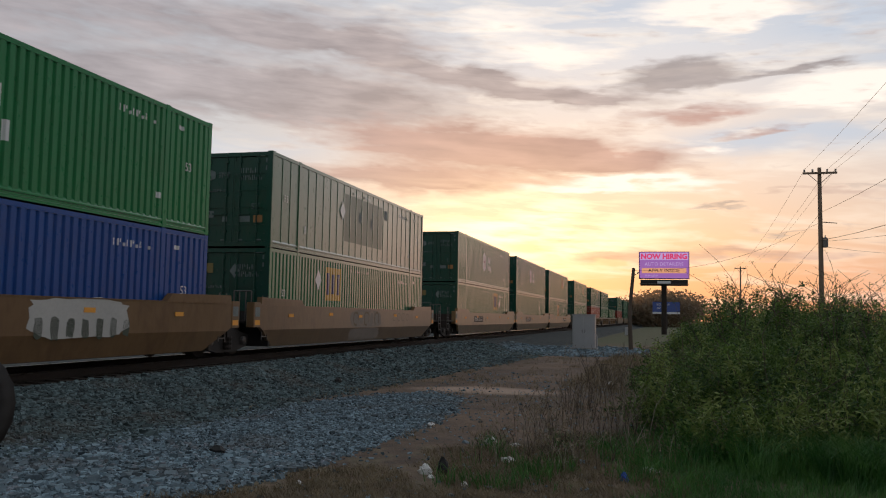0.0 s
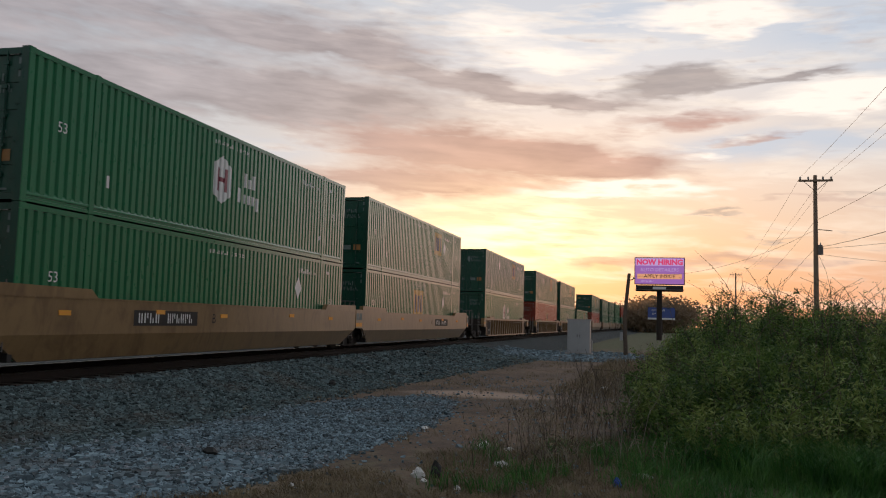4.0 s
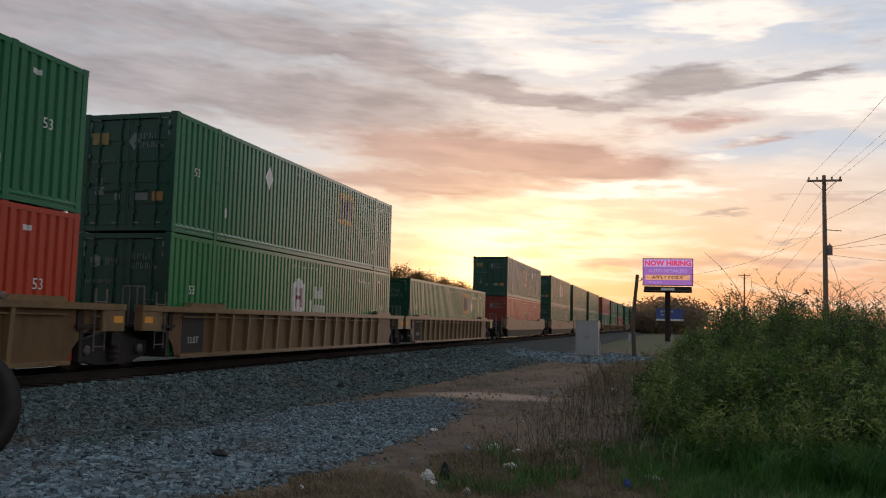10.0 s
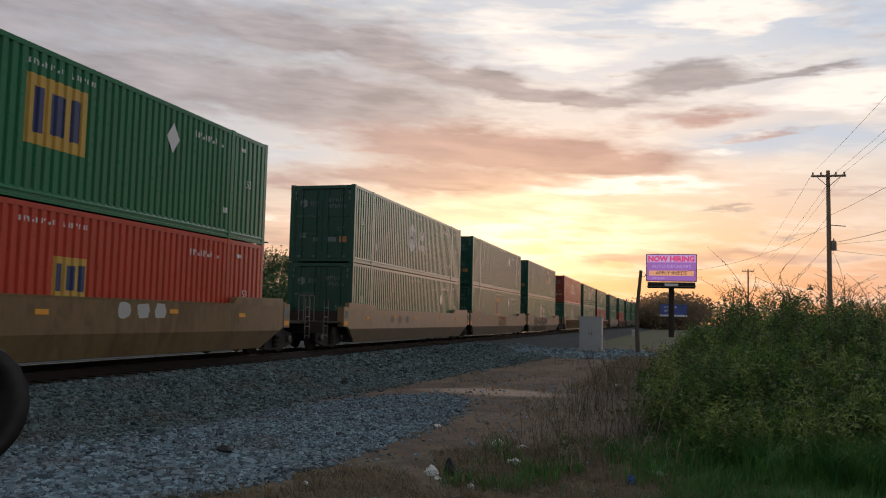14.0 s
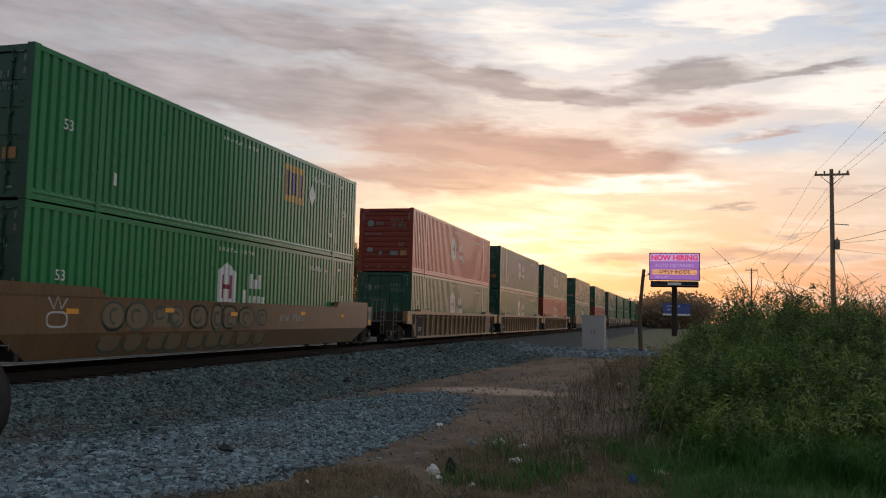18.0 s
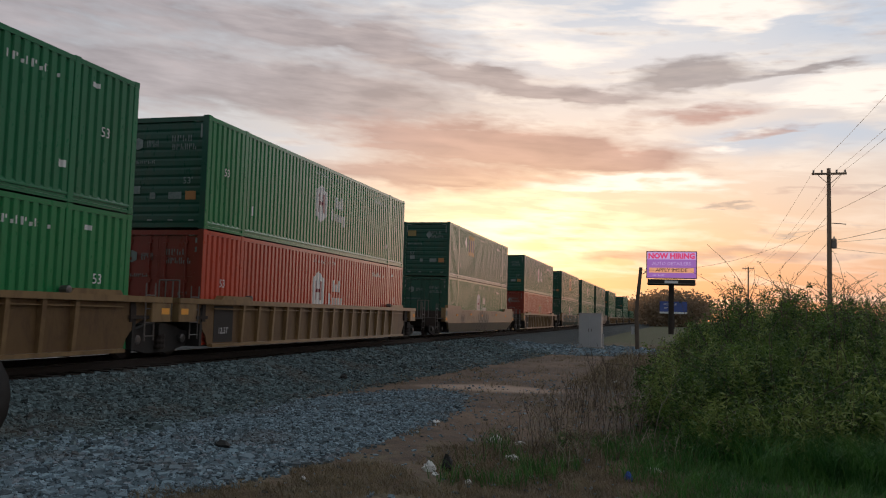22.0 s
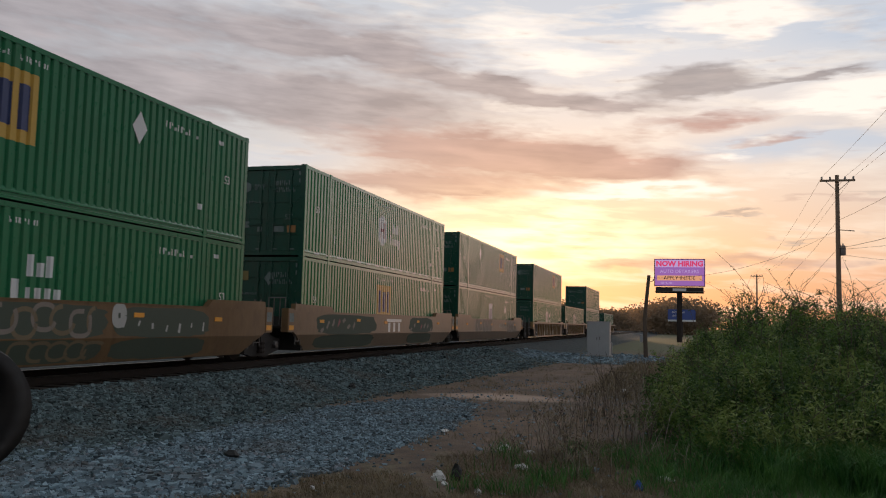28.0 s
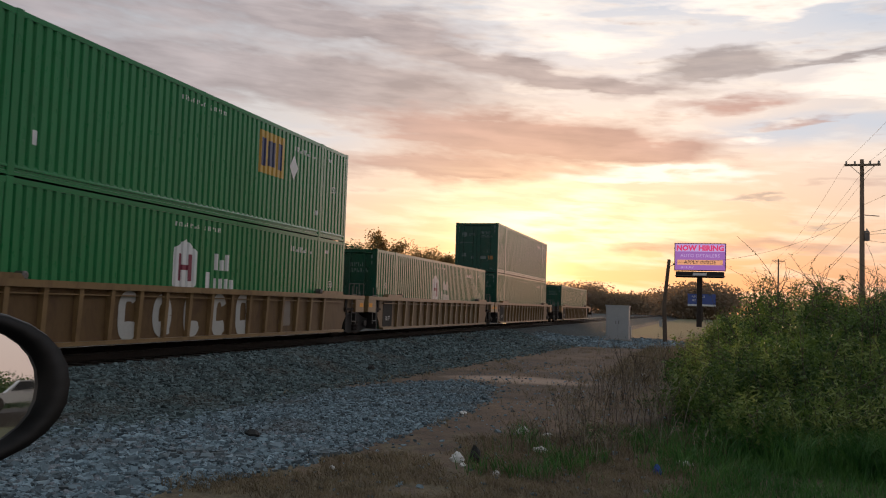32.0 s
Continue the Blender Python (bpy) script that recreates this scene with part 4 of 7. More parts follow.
def car_meshes(kind, colour):
    C = M[colour]
    g = {}
    x = SIDE_X
    a, b_ = 1.15, LEN - 1.15  # where the well is cut away over the trucks
    lo, hi = 0.25, 1.42
    if kind == "smooth":
        # a deep plate that slopes in towards its foot, cut back at both ends
        mb = MB()
        rows = [(-1.30, LEN + 1.30, hi + 0.02, x), (-1.30, LEN + 1.30, 1.0, x), (-0.75, LEN + 0.75, 0.74, x), (0.15, LEN - 0.15, lo, x - 0.17)]
        for (y0, y1, z, xx), (y2, y3, z2, x2) in zip(rows, rows[1:]):
            mb.quad((x2, y2, z2), (x2, y3, z2), (xx, y1, z), (xx, y0, z))
            mb.quad((xx - 0.1, y0, z), (xx - 0.1, y1, z), (x2 - 0.1, y3, z2), (x2 - 0.1, y2, z2))
            mb.quad((x2 - 0.1, y2, z2), (x2, y2, z2), (xx, y0, z), (xx - 0.1, y0, z))
            mb.quad((x2, y3, z2), (x2 - 0.1, y3, z2), (xx - 0.1, y1, z), (xx, y1, z))
        mb.quad((x - 0.1, -1.30, hi + 0.02), (x, -1.30, hi + 0.02), (x, LEN + 1.30, hi + 0.02), (x - 0.1, LEN + 1.30, hi + 0.02))
        mb.quad((x - 0.27, 0.15, lo), (x - 0.27, LEN - 0.15, lo), (x - 0.17, LEN - 0.15, lo), (x - 0.17, 0.15, lo))
        g["side_sill"] = mb.mesh("side_sill", C)
        g["top_chord"] = MB().prism([(-0.9, hi + 0.02), (2.1, hi + 0.02), (1.85, hi + 0.22), (-0.85, hi + 0.25)], x - 0.14, x + 0.015, "x").mesh("top_chord", C)
        g["end_box"] = MB().box(x - 0.22, -1.34, 0.82, x + 0.02, -0.92, hi + 0.10, 0.02).mesh("end_box", C)
        g["lip"] = MB().box(x - 0.12, -1.3, hi + 0.02, x + 0.012, LEN + 1.3, hi + 0.045).mesh("lip", C)
    else:
        mb = MB()
        mb.prism([(-1.1, 1.0), (-0.6, 0.98), (-0.15, 0.80), (0.15, 0.5), (0.25, lo), (LEN - 0.25, lo), (LEN - 0.15, 0.5), (LEN + 0.15, 0.80), (LEN + 0.6, 0.98), (LEN + 1.1, 1.0),
                  (LEN + 1.1, hi - 0.1), (-1.1, hi - 0.1)], x - 0.16, x - 0.13, "x")
        g["side_sill"] = mb.mesh("side_sill", M["panel"])
        ch = MB().box(x - 0.2, -1.3, hi - 0.13, x + 0.03, LEN + 1.3, hi, 0.02)
        g["bottom_chord"] = MB().box(x - 0.16, 0.3, lo - 0.03, x - 0.02, LEN - 0.3, lo + 0.05).mesh("bottom_chord", C)
        g["panel"] = MB().box(x - 0.132, 0.5, lo + 0.08, x - 0.122, 1.45, hi - 0.16).mesh("data_panel", M["black"])
        g["top_chord"] = ch.mesh("top_chord", C)
        g["rib"] = MB().prism([(lo + 0.05, x - 0.13), (lo + 0.05, x - 0.05), (hi - 0.13, x), (hi - 0.13, x - 0.13)], -0.055, 0.055, "y").mesh("rib", C)
        g["guide"] = MB().prism([(0.0, hi), (1.6, hi), (1.5, hi + 0.10), (0.12, hi + 0.10)], x - 0.2, x + 0.02, "x").mesh("guide", C)
        g["knob"] = MB().lathe([(0.05, -0.1), (0.085, -0.08), (0.085, 0.08), (0.05, 0.1)], "x", 10).mesh("guide_roller", M["steel"])
        g["flange"] = MB().box(x - 0.13, 0.4, hi - 0.25, x - 0.04, LEN - 0.4, hi - 0.225).mesh("flange", C)
        g["end_box"] = MB().box(x - 0.2, -1.28, 0.86, x + 0.012, -0.55, hi - 0.14, 0.02).mesh("end_box", C)
    g["end_mark"] = MB().box(x, -0.15, -0.07, x + 0.012, 0.15, 0.07).mesh("reflector", M["orange"])
    g["end_card"] = MB().box(x, -0.14, -0.13, x + 0.012, 0.14, 0.13).mesh("placard", M["faded"])
    g["bulkhead"] = MB().box(-x + 0.12, -0.16, lo, x - 0.12, -0.05, 1.2).mesh("bulkhead", M["black"])
    g["floor"] = MB().box(-x + 0.2, 0.1, lo - 0.01, x - 0.2, LEN - 0.1, lo + 0.015).mesh("well_floor", M["black"])
    g["reflector"] = MB().box(x, -0.17, -0.05, x + 0.012, 0.17, 0.05).mesh("reflector", M["orange"])
    g["end_deck"] = MB().box(-x + 0.06, -0.75, 0.92, x - 0.06, 0.1, 1.0).box(-0.35, -1.35, 0.70, 0.35, 0.9, 0.98).box(-x + 0.1, -0.1, 0.86, x - 0.1, 0.06, 1.28).mesh("end_deck", M["rust"])
    g["end_platform"] = MB().box(-x + 0.1, -2.95, 0.94, x - 0.1, 0.1, 1.0).box(-0.4, -2.95, 0.62, 0.4, 0.9, 0.98).box(-x + 0.06, -0.3, 0.86, x - 0.06, 0.06, 1.36).box(
        -x + 0.06, -3.0, 0.62, x - 0.06, -2.9, 0.99).mesh("end_platform", M["rust"])
    lad = MB()
    for s in (-0.17, 0.17):
        lad.tube([(0, s, -0.55), (0, s, 0.72)], 0.016, 5)
    for i in range(4):
        lad.tube([(0, -0.17, -0.45 + i * 0.3), (0, 0.17, -0.45 + i * 0.3)], 0.014, 5)
    g["ladder"] = lad.mesh("ladder", M["steel"])
    rl = MB()
    for s in (-0.28, -0.1, 0.1, 0.28):
        rl.tube([(s, 0, 0), (s, 0, 0.85)], 0.018, 5)
    rl.tube([(-0.28, 0, 0.85), (0.28, 0, 0.85)], 0.018, 5)
    g["handrail"] = rl.mesh("handrail", M["steel"])
    g["coupler"] = MB().box(-0.14, -0.9, 0.72, 0.14, 0.2, 0.95, 0.03).box(-0.2, -1.0, 0.70, 0.2, -0.72, 0.97, 0.05).mesh("coupler", M["black"])
    g["hose"] = MB().tube([(0.3, -0.3, 0.8), (0.34, -0.6, 0.5), (0.3, -0.95, 0.45), (0.25, -1.1, 0.62)], 0.025, 6).mesh("air_hose", M["rubber"])
    g["brake"] = MB().tube([(-0.6, 0.3, 1.2), (0.6, 0.3, 1.2)], 0.2, 10).mesh("brake_tank", M["black"])
    return g


GROUP = {}


def well_car(kind, colour, ends, label):
    """One well platform. ends: how each end is carried, 'truck' (its own) or 'shared' (the neighbour's truck)."""
    key = (kind, colour)
    if key not in GROUP:
        GROUP[key] = car_meshes(kind, colour)
    g = GROUP[key]
    car = thing("well_car", pose(0, 0, 0), label, "freight car", "well cars of the freight train")
    turn = Matrix.Translation((0, LEN, 0)) @ Matrix.Rotation(math.pi, 4, "Z")
    for m in (Matrix.Identity(4), turn):
        part("side_sill", g["side_sill"], None, car, at=m)
        part("bulkhead", g["bulkhead"], None, car, at=m)
        if kind == "smooth":
            part("lip", g["lip"], None, car, at=m)
            flip = Matrix.Translation((0, LEN, 0)) @ Matrix.Diagonal((1, -1, 1, 1))
            for e in (m, m @ flip):
                part("top_chord", g["top_chord"], None, car, at=e)
                box = part("end_box", g["end_box"], None, car, "boxed end of the side sill", at=e)
                part("reflector", g["end_mark"], None, box, "yellow reflector", at=pose(0.012, -1.12, 0.95))
                part("placard", g["end_card"], None, box, "white notice plate", at=pose(0.012, -1.12, 1.25))
            for i in range(5):
                part("reflector", g["reflector"], None, car, "orange reflector", at=m @ pose(0.004, (1.1, 4.3, 7.2, 11.4, 14.6)[i], 1.22 if i % 2 else 1.16))
        else:
            part("top_chord", g["top_chord"], None, car, at=m)
            part("bottom_chord", g["bottom_chord"], None, car, at=m)
            dp = part("data_panel", g["panel"], None, car, "black stencil panel", at=m)
            words("12.5T", 0.22, M["white"], dp, Matrix(((0, 0, 1, SIDE_X - 0.118), (1, 0, 0, 0.97), (0, 1, 0, 0.62), (0, 0, 0, 1))))
            n = 15
            for i in range(n):
                part("rib", g["rib"], None, car, at=m @ pose(0, 1.85 + (LEN - 3.7) * i / (n - 1), 0))
            for y in (0.6, LEN - 2.1):
                rail = part("guide", g["guide"], None, car, at=m @ pose(0, y, 0))
                part("guide_roller", g["knob"], None, rail, at=pose(SIDE_X - 0.09, 1.62 if y < 5 else -0.02, 1.48))
            part("flange", g["flange"], None, car, "thin stiffening flange", at=m)
            flip = Matrix.Translation((0, LEN, 0)) @ Matrix.Diagonal((1, -1, 1, 1))
            for e in (m, m @ flip):
                box = part("end_box", g["end_box"], None, car, "boxed end of the side sill", at=e)
                part("reflector", g["end_mark"], None, box, "yellow reflector", at=pose(0.004, -1.05, 1.1))
    part("well_floor", g["floor"], None, car)
    for i, (m, carried) in enumerate(zip((Matrix.Identity(4), turn), ends)):
        if carried == "truck":
            part("end_platform", g["end_platform"], None, car, at=m)
            truck(car, -1.35 if i == 0 else LEN + 1.35)
            part("coupler", g["coupler"], None, car, at=m @ pose(0, -2.6, 0))
            part("air_hose", g["hose"], None, car, at=m @ pose(0, -2.5, 0))
            out = -2.75
        else:
            part("end_deck", g["end_deck"], None, car, at=m)
            out = -0.55
            if i == 1:
                truck(car, LEN + 1.52)
        for s in (-1, 1):
            part("ladder", g["ladder"], None, car, at=m @ pose(s * (SIDE_X - 0.05), out, 1.0))
        part("handrail", g["handrail"], None, car, at=m @ pose(0.75, out, 1.0))
    if ends[1] == "truck":
        part("brake_tank", g["brake"], None, car, at=pose(0, LEN + 1.6, 0.1))
    return car


# ---- the train's make-up: mark along the train, car, colour, ends; then the lower and upper container with their markings
T_, S_ = "truck", "shared"
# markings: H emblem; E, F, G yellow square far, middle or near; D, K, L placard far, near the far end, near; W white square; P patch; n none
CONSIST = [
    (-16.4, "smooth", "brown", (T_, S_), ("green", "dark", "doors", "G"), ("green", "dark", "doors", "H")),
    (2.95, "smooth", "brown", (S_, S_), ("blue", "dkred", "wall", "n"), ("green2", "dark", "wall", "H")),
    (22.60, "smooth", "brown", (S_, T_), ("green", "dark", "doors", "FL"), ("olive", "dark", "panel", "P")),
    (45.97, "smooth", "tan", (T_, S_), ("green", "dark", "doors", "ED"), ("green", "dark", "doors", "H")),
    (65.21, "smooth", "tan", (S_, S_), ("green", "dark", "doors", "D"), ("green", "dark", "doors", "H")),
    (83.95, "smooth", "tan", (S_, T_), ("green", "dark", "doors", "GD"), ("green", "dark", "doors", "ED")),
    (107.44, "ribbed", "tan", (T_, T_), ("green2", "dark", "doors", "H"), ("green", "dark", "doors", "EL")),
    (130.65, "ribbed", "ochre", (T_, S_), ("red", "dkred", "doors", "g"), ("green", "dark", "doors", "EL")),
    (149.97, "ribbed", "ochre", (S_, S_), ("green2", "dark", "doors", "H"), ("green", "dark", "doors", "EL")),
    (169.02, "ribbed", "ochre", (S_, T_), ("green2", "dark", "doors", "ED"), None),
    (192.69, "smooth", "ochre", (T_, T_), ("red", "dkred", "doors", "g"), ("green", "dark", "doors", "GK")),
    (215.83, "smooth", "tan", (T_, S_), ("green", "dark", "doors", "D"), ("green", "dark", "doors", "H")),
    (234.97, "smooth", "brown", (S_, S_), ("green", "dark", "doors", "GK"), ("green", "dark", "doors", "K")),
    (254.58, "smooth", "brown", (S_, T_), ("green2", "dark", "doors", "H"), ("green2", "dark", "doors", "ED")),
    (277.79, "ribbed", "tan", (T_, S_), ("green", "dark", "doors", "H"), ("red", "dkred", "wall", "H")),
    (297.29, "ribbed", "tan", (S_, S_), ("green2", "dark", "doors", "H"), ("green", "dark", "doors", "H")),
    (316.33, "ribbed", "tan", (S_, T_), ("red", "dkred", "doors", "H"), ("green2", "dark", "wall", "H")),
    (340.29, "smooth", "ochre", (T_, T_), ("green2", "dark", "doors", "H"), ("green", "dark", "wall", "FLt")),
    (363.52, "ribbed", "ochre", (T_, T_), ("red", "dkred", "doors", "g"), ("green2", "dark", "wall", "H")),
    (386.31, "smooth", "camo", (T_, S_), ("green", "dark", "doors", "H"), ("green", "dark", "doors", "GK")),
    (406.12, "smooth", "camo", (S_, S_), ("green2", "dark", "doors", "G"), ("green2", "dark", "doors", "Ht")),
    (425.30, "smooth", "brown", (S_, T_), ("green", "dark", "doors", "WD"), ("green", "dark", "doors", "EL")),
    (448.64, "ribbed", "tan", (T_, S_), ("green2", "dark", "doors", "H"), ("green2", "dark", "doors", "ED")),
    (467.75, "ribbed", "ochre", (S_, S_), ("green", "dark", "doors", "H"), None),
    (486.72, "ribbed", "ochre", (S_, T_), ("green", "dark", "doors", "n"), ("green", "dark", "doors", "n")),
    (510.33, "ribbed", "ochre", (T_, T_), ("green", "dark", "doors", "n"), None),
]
COLOUR = {"green": "dark green", "green2": "bright green", "olive": "faded green", "red": "red", "blue": "blue"}
EMBLEM = {"H": "white hexagon emblem", "E": "yellow square emblem", "F": "yellow square emblem", "G": "yellow square emblem", "g": "small yellow emblem",
          "P": "dark repainted patch", "n": "small white numbers", "D": "white diamond placard", "K": "white diamond placard", "W": "white square emblem"}
MASTERS = {}
TRAIN = []


def loaded(spec, lower):
    paintwork, shaded_end, kind, marks = spec
    key = (paintwork, shaded_end, kind)
    where = "in well car" if lower else "stacked on another"
    label = f"{COLOUR[paintwork]} steel container with {EMBLEM[marks[0]]}, {where}"
    if key not in MASTERS:
        box = MASTERS[key] = container(paintwork, shaded_end, kind, label)
    else:
        box = copy_thing(MASTERS[key], pose(0, 0, 0))
        for o in [o for o in box.children if o.name.split(".")[0] in ("emblem", "emblem_bar", "letter_block", "marking", "lettering", "placard", "plate", "reflector", "patch", "reflective_strip")]:
            bpy.data.objects.remove(o)
        tagged(box, label)
    mark_plain(box, not lower)
    mark_end(box, kind == "doors", marks[0] in "EFGg")
    spot = {"E": 11.0, "F": 5.0, "G": 7.6, "g": 8.2, "D": 12.3, "K": 11.4, "L": 3.65 if "F" in marks else 4.85}
    for c in marks:
        if c == "H":
            mark_hexagon(box, 7.2, 1.6)
        elif c in "EFG":
            mark_square(box, spot[c], 2.0 if c != "G" else 1.7, 1.15 if c != "G" else 1.3)
        elif c == "g":
            mark_square(box, spot[c], 1.55, 0.8)
        elif c in "DKL":
            diamond(box, spot[c], 1.85 if c == "D" else 2.1)
        elif c == "t":
            for k in range(16):
                decal("reflective_strip", [box_pts(0.42, 0.05)], M["white"], box, "white reflective strip", 1.0 + k * 0.94, 0.155, 0.016, True)
        elif c == "W":
            decal("emblem", [box_pts(1.0, 1.1)], M["white"], box, "white square emblem", 7.95, 1.6)
            for x, wd in ((-0.25, 0.2), (0.12, 0.34)):
                decal("emblem_bar", [box_pts(wd, 0.7)], M["navy"], box, "", 7.95 + x, 1.5, 0.006)
        elif c == "P":
            part("patch", rect(4.2, 1.75), M["repaint"], box, "dark repainted patch", side_pose(8.05, 1.6, -0.019))
            diamond(box, 5.7, 1.8)
            for y, z in ((7.6, 1.75), (8.9, 1.65), (10.6, 2.2)):
                part("marking", rect(0.34, 0.4), M["faded"], box, at=side_pose(y, z, -0.015))
    return box


def car_side(y, z, lift=0.006):
    """Markings on a car's side: x towards the far end, y up."""
    return Matrix(((0, 0, 1, SIDE_X + lift), (1, 0, 0, y), (0, 1, 0, z), (0, 0, 0, 1)))


def blot(w_, h, rng, n=22, rough=0.25):
    """An uneven patch of spray paint."""
    pts = []
    for i in range(n):
        a = 2 * math.pi * i / n
        r = 1 + rng.uniform(-rough, rough)
        q = 0.5
        pts.append((w_ / 2 * math.copysign(abs(math.cos(a)) ** q, math.cos(a)) * r, h / 2 * math.copysign(abs(math.sin(a)) ** q, math.sin(a)) * r))
    return poly(*pts)


def car_skirt(y, down, lift=0.006):
    """Markings on the part of a smooth car's side that slopes in: down metres below its fold."""
    c, t_ = 0.9448, 0.3278
    return Matrix(((0, t_, c, SIDE_X + lift * c - t_ * down), (1, 0, 0, y), (0, c, -t_, 0.74 - lift * t_ - c * down), (0, 0, 0, 1)))


def fat_letter(w_, h, rng):
    """One bulging block of graffiti with a hole in it."""
    return blot(w_, h, rng, 16, 0.14)


def ribbon(pts, wid):
    """A sprayed line of even width through points."""
    mb = MB()
    n = len(pts)
    for k, (x, y) in enumerate(pts):
        a, b_ = pts[max(0, k - 1)], pts[min(n - 1, k + 1)]
        d_ = math.hypot(b_[0] - a[0], b_[1] - a[1]) or 1.0
        nx, ny = -(b_[1] - a[1]) / d_ * wid / 2, (b_[0] - a[0]) / d_ * wid / 2
        mb.v += [(x + nx, y + ny, 0.0), (x - nx, y - ny, 0.0)]
    mb.f = [(2 * k, 2 * k + 1, 2 * k + 3, 2 * k + 2) for k in range(n - 1)]
    return mb


def loop(w_, h, rng, a0=0.0, a1=360.0, n=18):
    """Points of an uneven bulging outline."""
    w1, h1, k = w_ * rng.uniform(0.9, 1.1) / 2, h * rng.uniform(0.9, 1.08) / 2, rng.uniform(0.6, 1.0)
    out = []
    for i in range(n + 1):
        a = radians(a0 + (a1 - a0) * i / n)
        out.append((w1 * math.copysign(abs(math.cos(a)) ** k, math.cos(a)), h1 * math.copysign(abs(math.sin(a)) ** k, math.sin(a))))
    return out


def sprayed(car, kind, u):
    rng = random.Random(int(u * 10))
    lift = 0.006 if kind == "smooth" else -0.118
    mid = 1.06

    def row(y0, y1, n, wd, hh, mat, holes=None, z=mid):
        for i in range(n):
            y = y0 + (y1 - y0) * i / max(1, n - 1)
            part("graffiti", fat_letter(wd, hh * rng.uniform(0.85, 1.1), rng), M[mat], car, "pale sprayed graffiti block", car_side(y, z, lift))
            if holes:
                part("graffiti_stroke", fat_letter(wd * 0.28, hh * 0.42, rng), M[holes], car, at=car_side(y + rng.uniform(-0.05, 0.08), z + rng.uniform(-0.1, 0.15), lift + 0.004))

    def cover(y, wid, mat, label, step=0.0):
        """Spray paint over the upright plate and the skirt below it."""
        part("graffiti", blot(wid, 0.64, rng, 34, 0.05), M[mat], car, label, car_side(y, 1.07, lift + step))
        part("graffiti", blot(wid * 0.97, 0.46, rng, 34, 0.05), M[mat], car, label, car_skirt(y - 0.05, 0.25, lift + step))

    def line(pts, wid, mat, y, z, step=0.004):
        part("graffiti_stroke", ribbon(pts, wid), M[mat], car, at=car_side(y, z, lift + step))

    def numbers(y, wid=1.7, hgt=0.2, mat="graffiti"):
        bars(car, car_side(y - wid * 0.3, 1.08, lift), wid * 0.38, hgt, 4, M[mat])
        bars(car, car_side(y + wid * 0.24, 1.08, lift), wid * 0.54, hgt, 6, M[mat])

    if abs(u - 2.95) < 0.1:
        part("graffiti", blot(2.9, 0.78, rng, 30, 0.10), M["graffiti"], car, "large pale patch of spray paint", car_side(11.2, 1.06, lift))
        row(10.0, 12.6, 7, 0.22, 0.42, "graffiti2", None, 0.86)
    elif abs(u - 22.6) < 0.1:
        cover(7.85, 3.4, "graffiti_dim", "faded grey patch of spray paint")
        for i in range(5):
            line(loop(0.5, 0.5, rng, rng.uniform(-90, 60), rng.uniform(200, 330)), 0.07, "brown" if i % 2 else "graffiti_tan", 6.7 + i * 0.58, 1.07)
        for i in range(4):
            line(loop(0.44, 0.3, rng, 20, 300), 0.045, "graffiti_dim", 11.3 + i * 0.62, 1.15, 0.0)
    elif abs(u - 45.97) < 0.1 or abs(u - 83.95) < 0.1 or abs(u - 65.21) < 0.1:
        part("plate", rect(2.6, 0.34), M["black"], car, "black number plate panel", car_side(11.2 if u > 80 else 4.6, 1.08, lift))
        bars(car, car_side(10.5 if u > 80 else 3.9, 1.08, lift + 0.004), 0.85, 0.22, 4, M["white"])
        bars(car, car_side(11.75 if u > 80 else 5.15, 1.08, lift + 0.004), 1.1, 0.22, 6, M["white"])
        words("A" if u > 80 else "B", 0.34, M["black"], car, car_side(9.3 if u > 80 else 6.7, 1.08, lift))
    elif abs(u - 192.69) < 0.1:
        row(9.6, 10.9, 3, 0.42, 0.30, "graffiti", None, 1.22)
    elif abs(u - 234.97) < 0.1:
        part("logo_panel", rect(2.6, 0.62), M["yellow_dim"], car, "faded yellow logo panel", car_side(8.0, 1.07, lift))
        part("logo_bar", rect(2.0, 0.14), M["logo_red"], car, "dull red logo bar", car_side(7.95, 1.28, lift + 0.004))
        for y in (7.3, 7.95, 8.6):
            part("logo_bar", rect(0.26, 0.44), M["logo_red"], car, "dull red logo bar", car_side(y, 0.97, lift + 0.004))
        line([(-0.1, 0.3), (0.0, 0.1), (-0.06, -0.1), (-0.2, -0.22), (-0.1, -0.3)], 0.035, "graffiti_dim", 13.2, 1.05)
    elif abs(u - 254.58) < 0.1:
        for i in range(9):
            y, hh = 2.25 + i * 0.80 + rng.uniform(-0.12, 0.12), 0.60 * rng.uniform(0.75, 1.08)
            part("graffiti_fill", fat_letter(0.72, hh, rng), M["graffiti_tan"], car, "dull tan sprayed letter", car_side(y, 1.08, lift))
            line(loop(rng.uniform(0.5, 0.85), hh, rng, rng.uniform(0, 360), rng.uniform(500, 720), 24), 0.06, "graffiti2", y, 1.08)
            line(loop(0.30, hh * 0.5, rng, rng.uniform(0, 90), rng.uniform(220, 360)), 0.06, "graffiti2", y + rng.uniform(-0.08, 0.08), 1.08 + rng.uniform(-0.06, 0.08))
            part("graffiti_fill", fat_letter(0.66, 0.40, rng), M["graffiti_tan"], car, at=car_skirt(y, 0.24, lift))
            part("graffiti_stroke", ribbon(loop(0.70, 0.42, rng, 150, 390), 0.07), M["graffiti2"], car, at=car_skirt(y, 0.24, lift + 0.004))
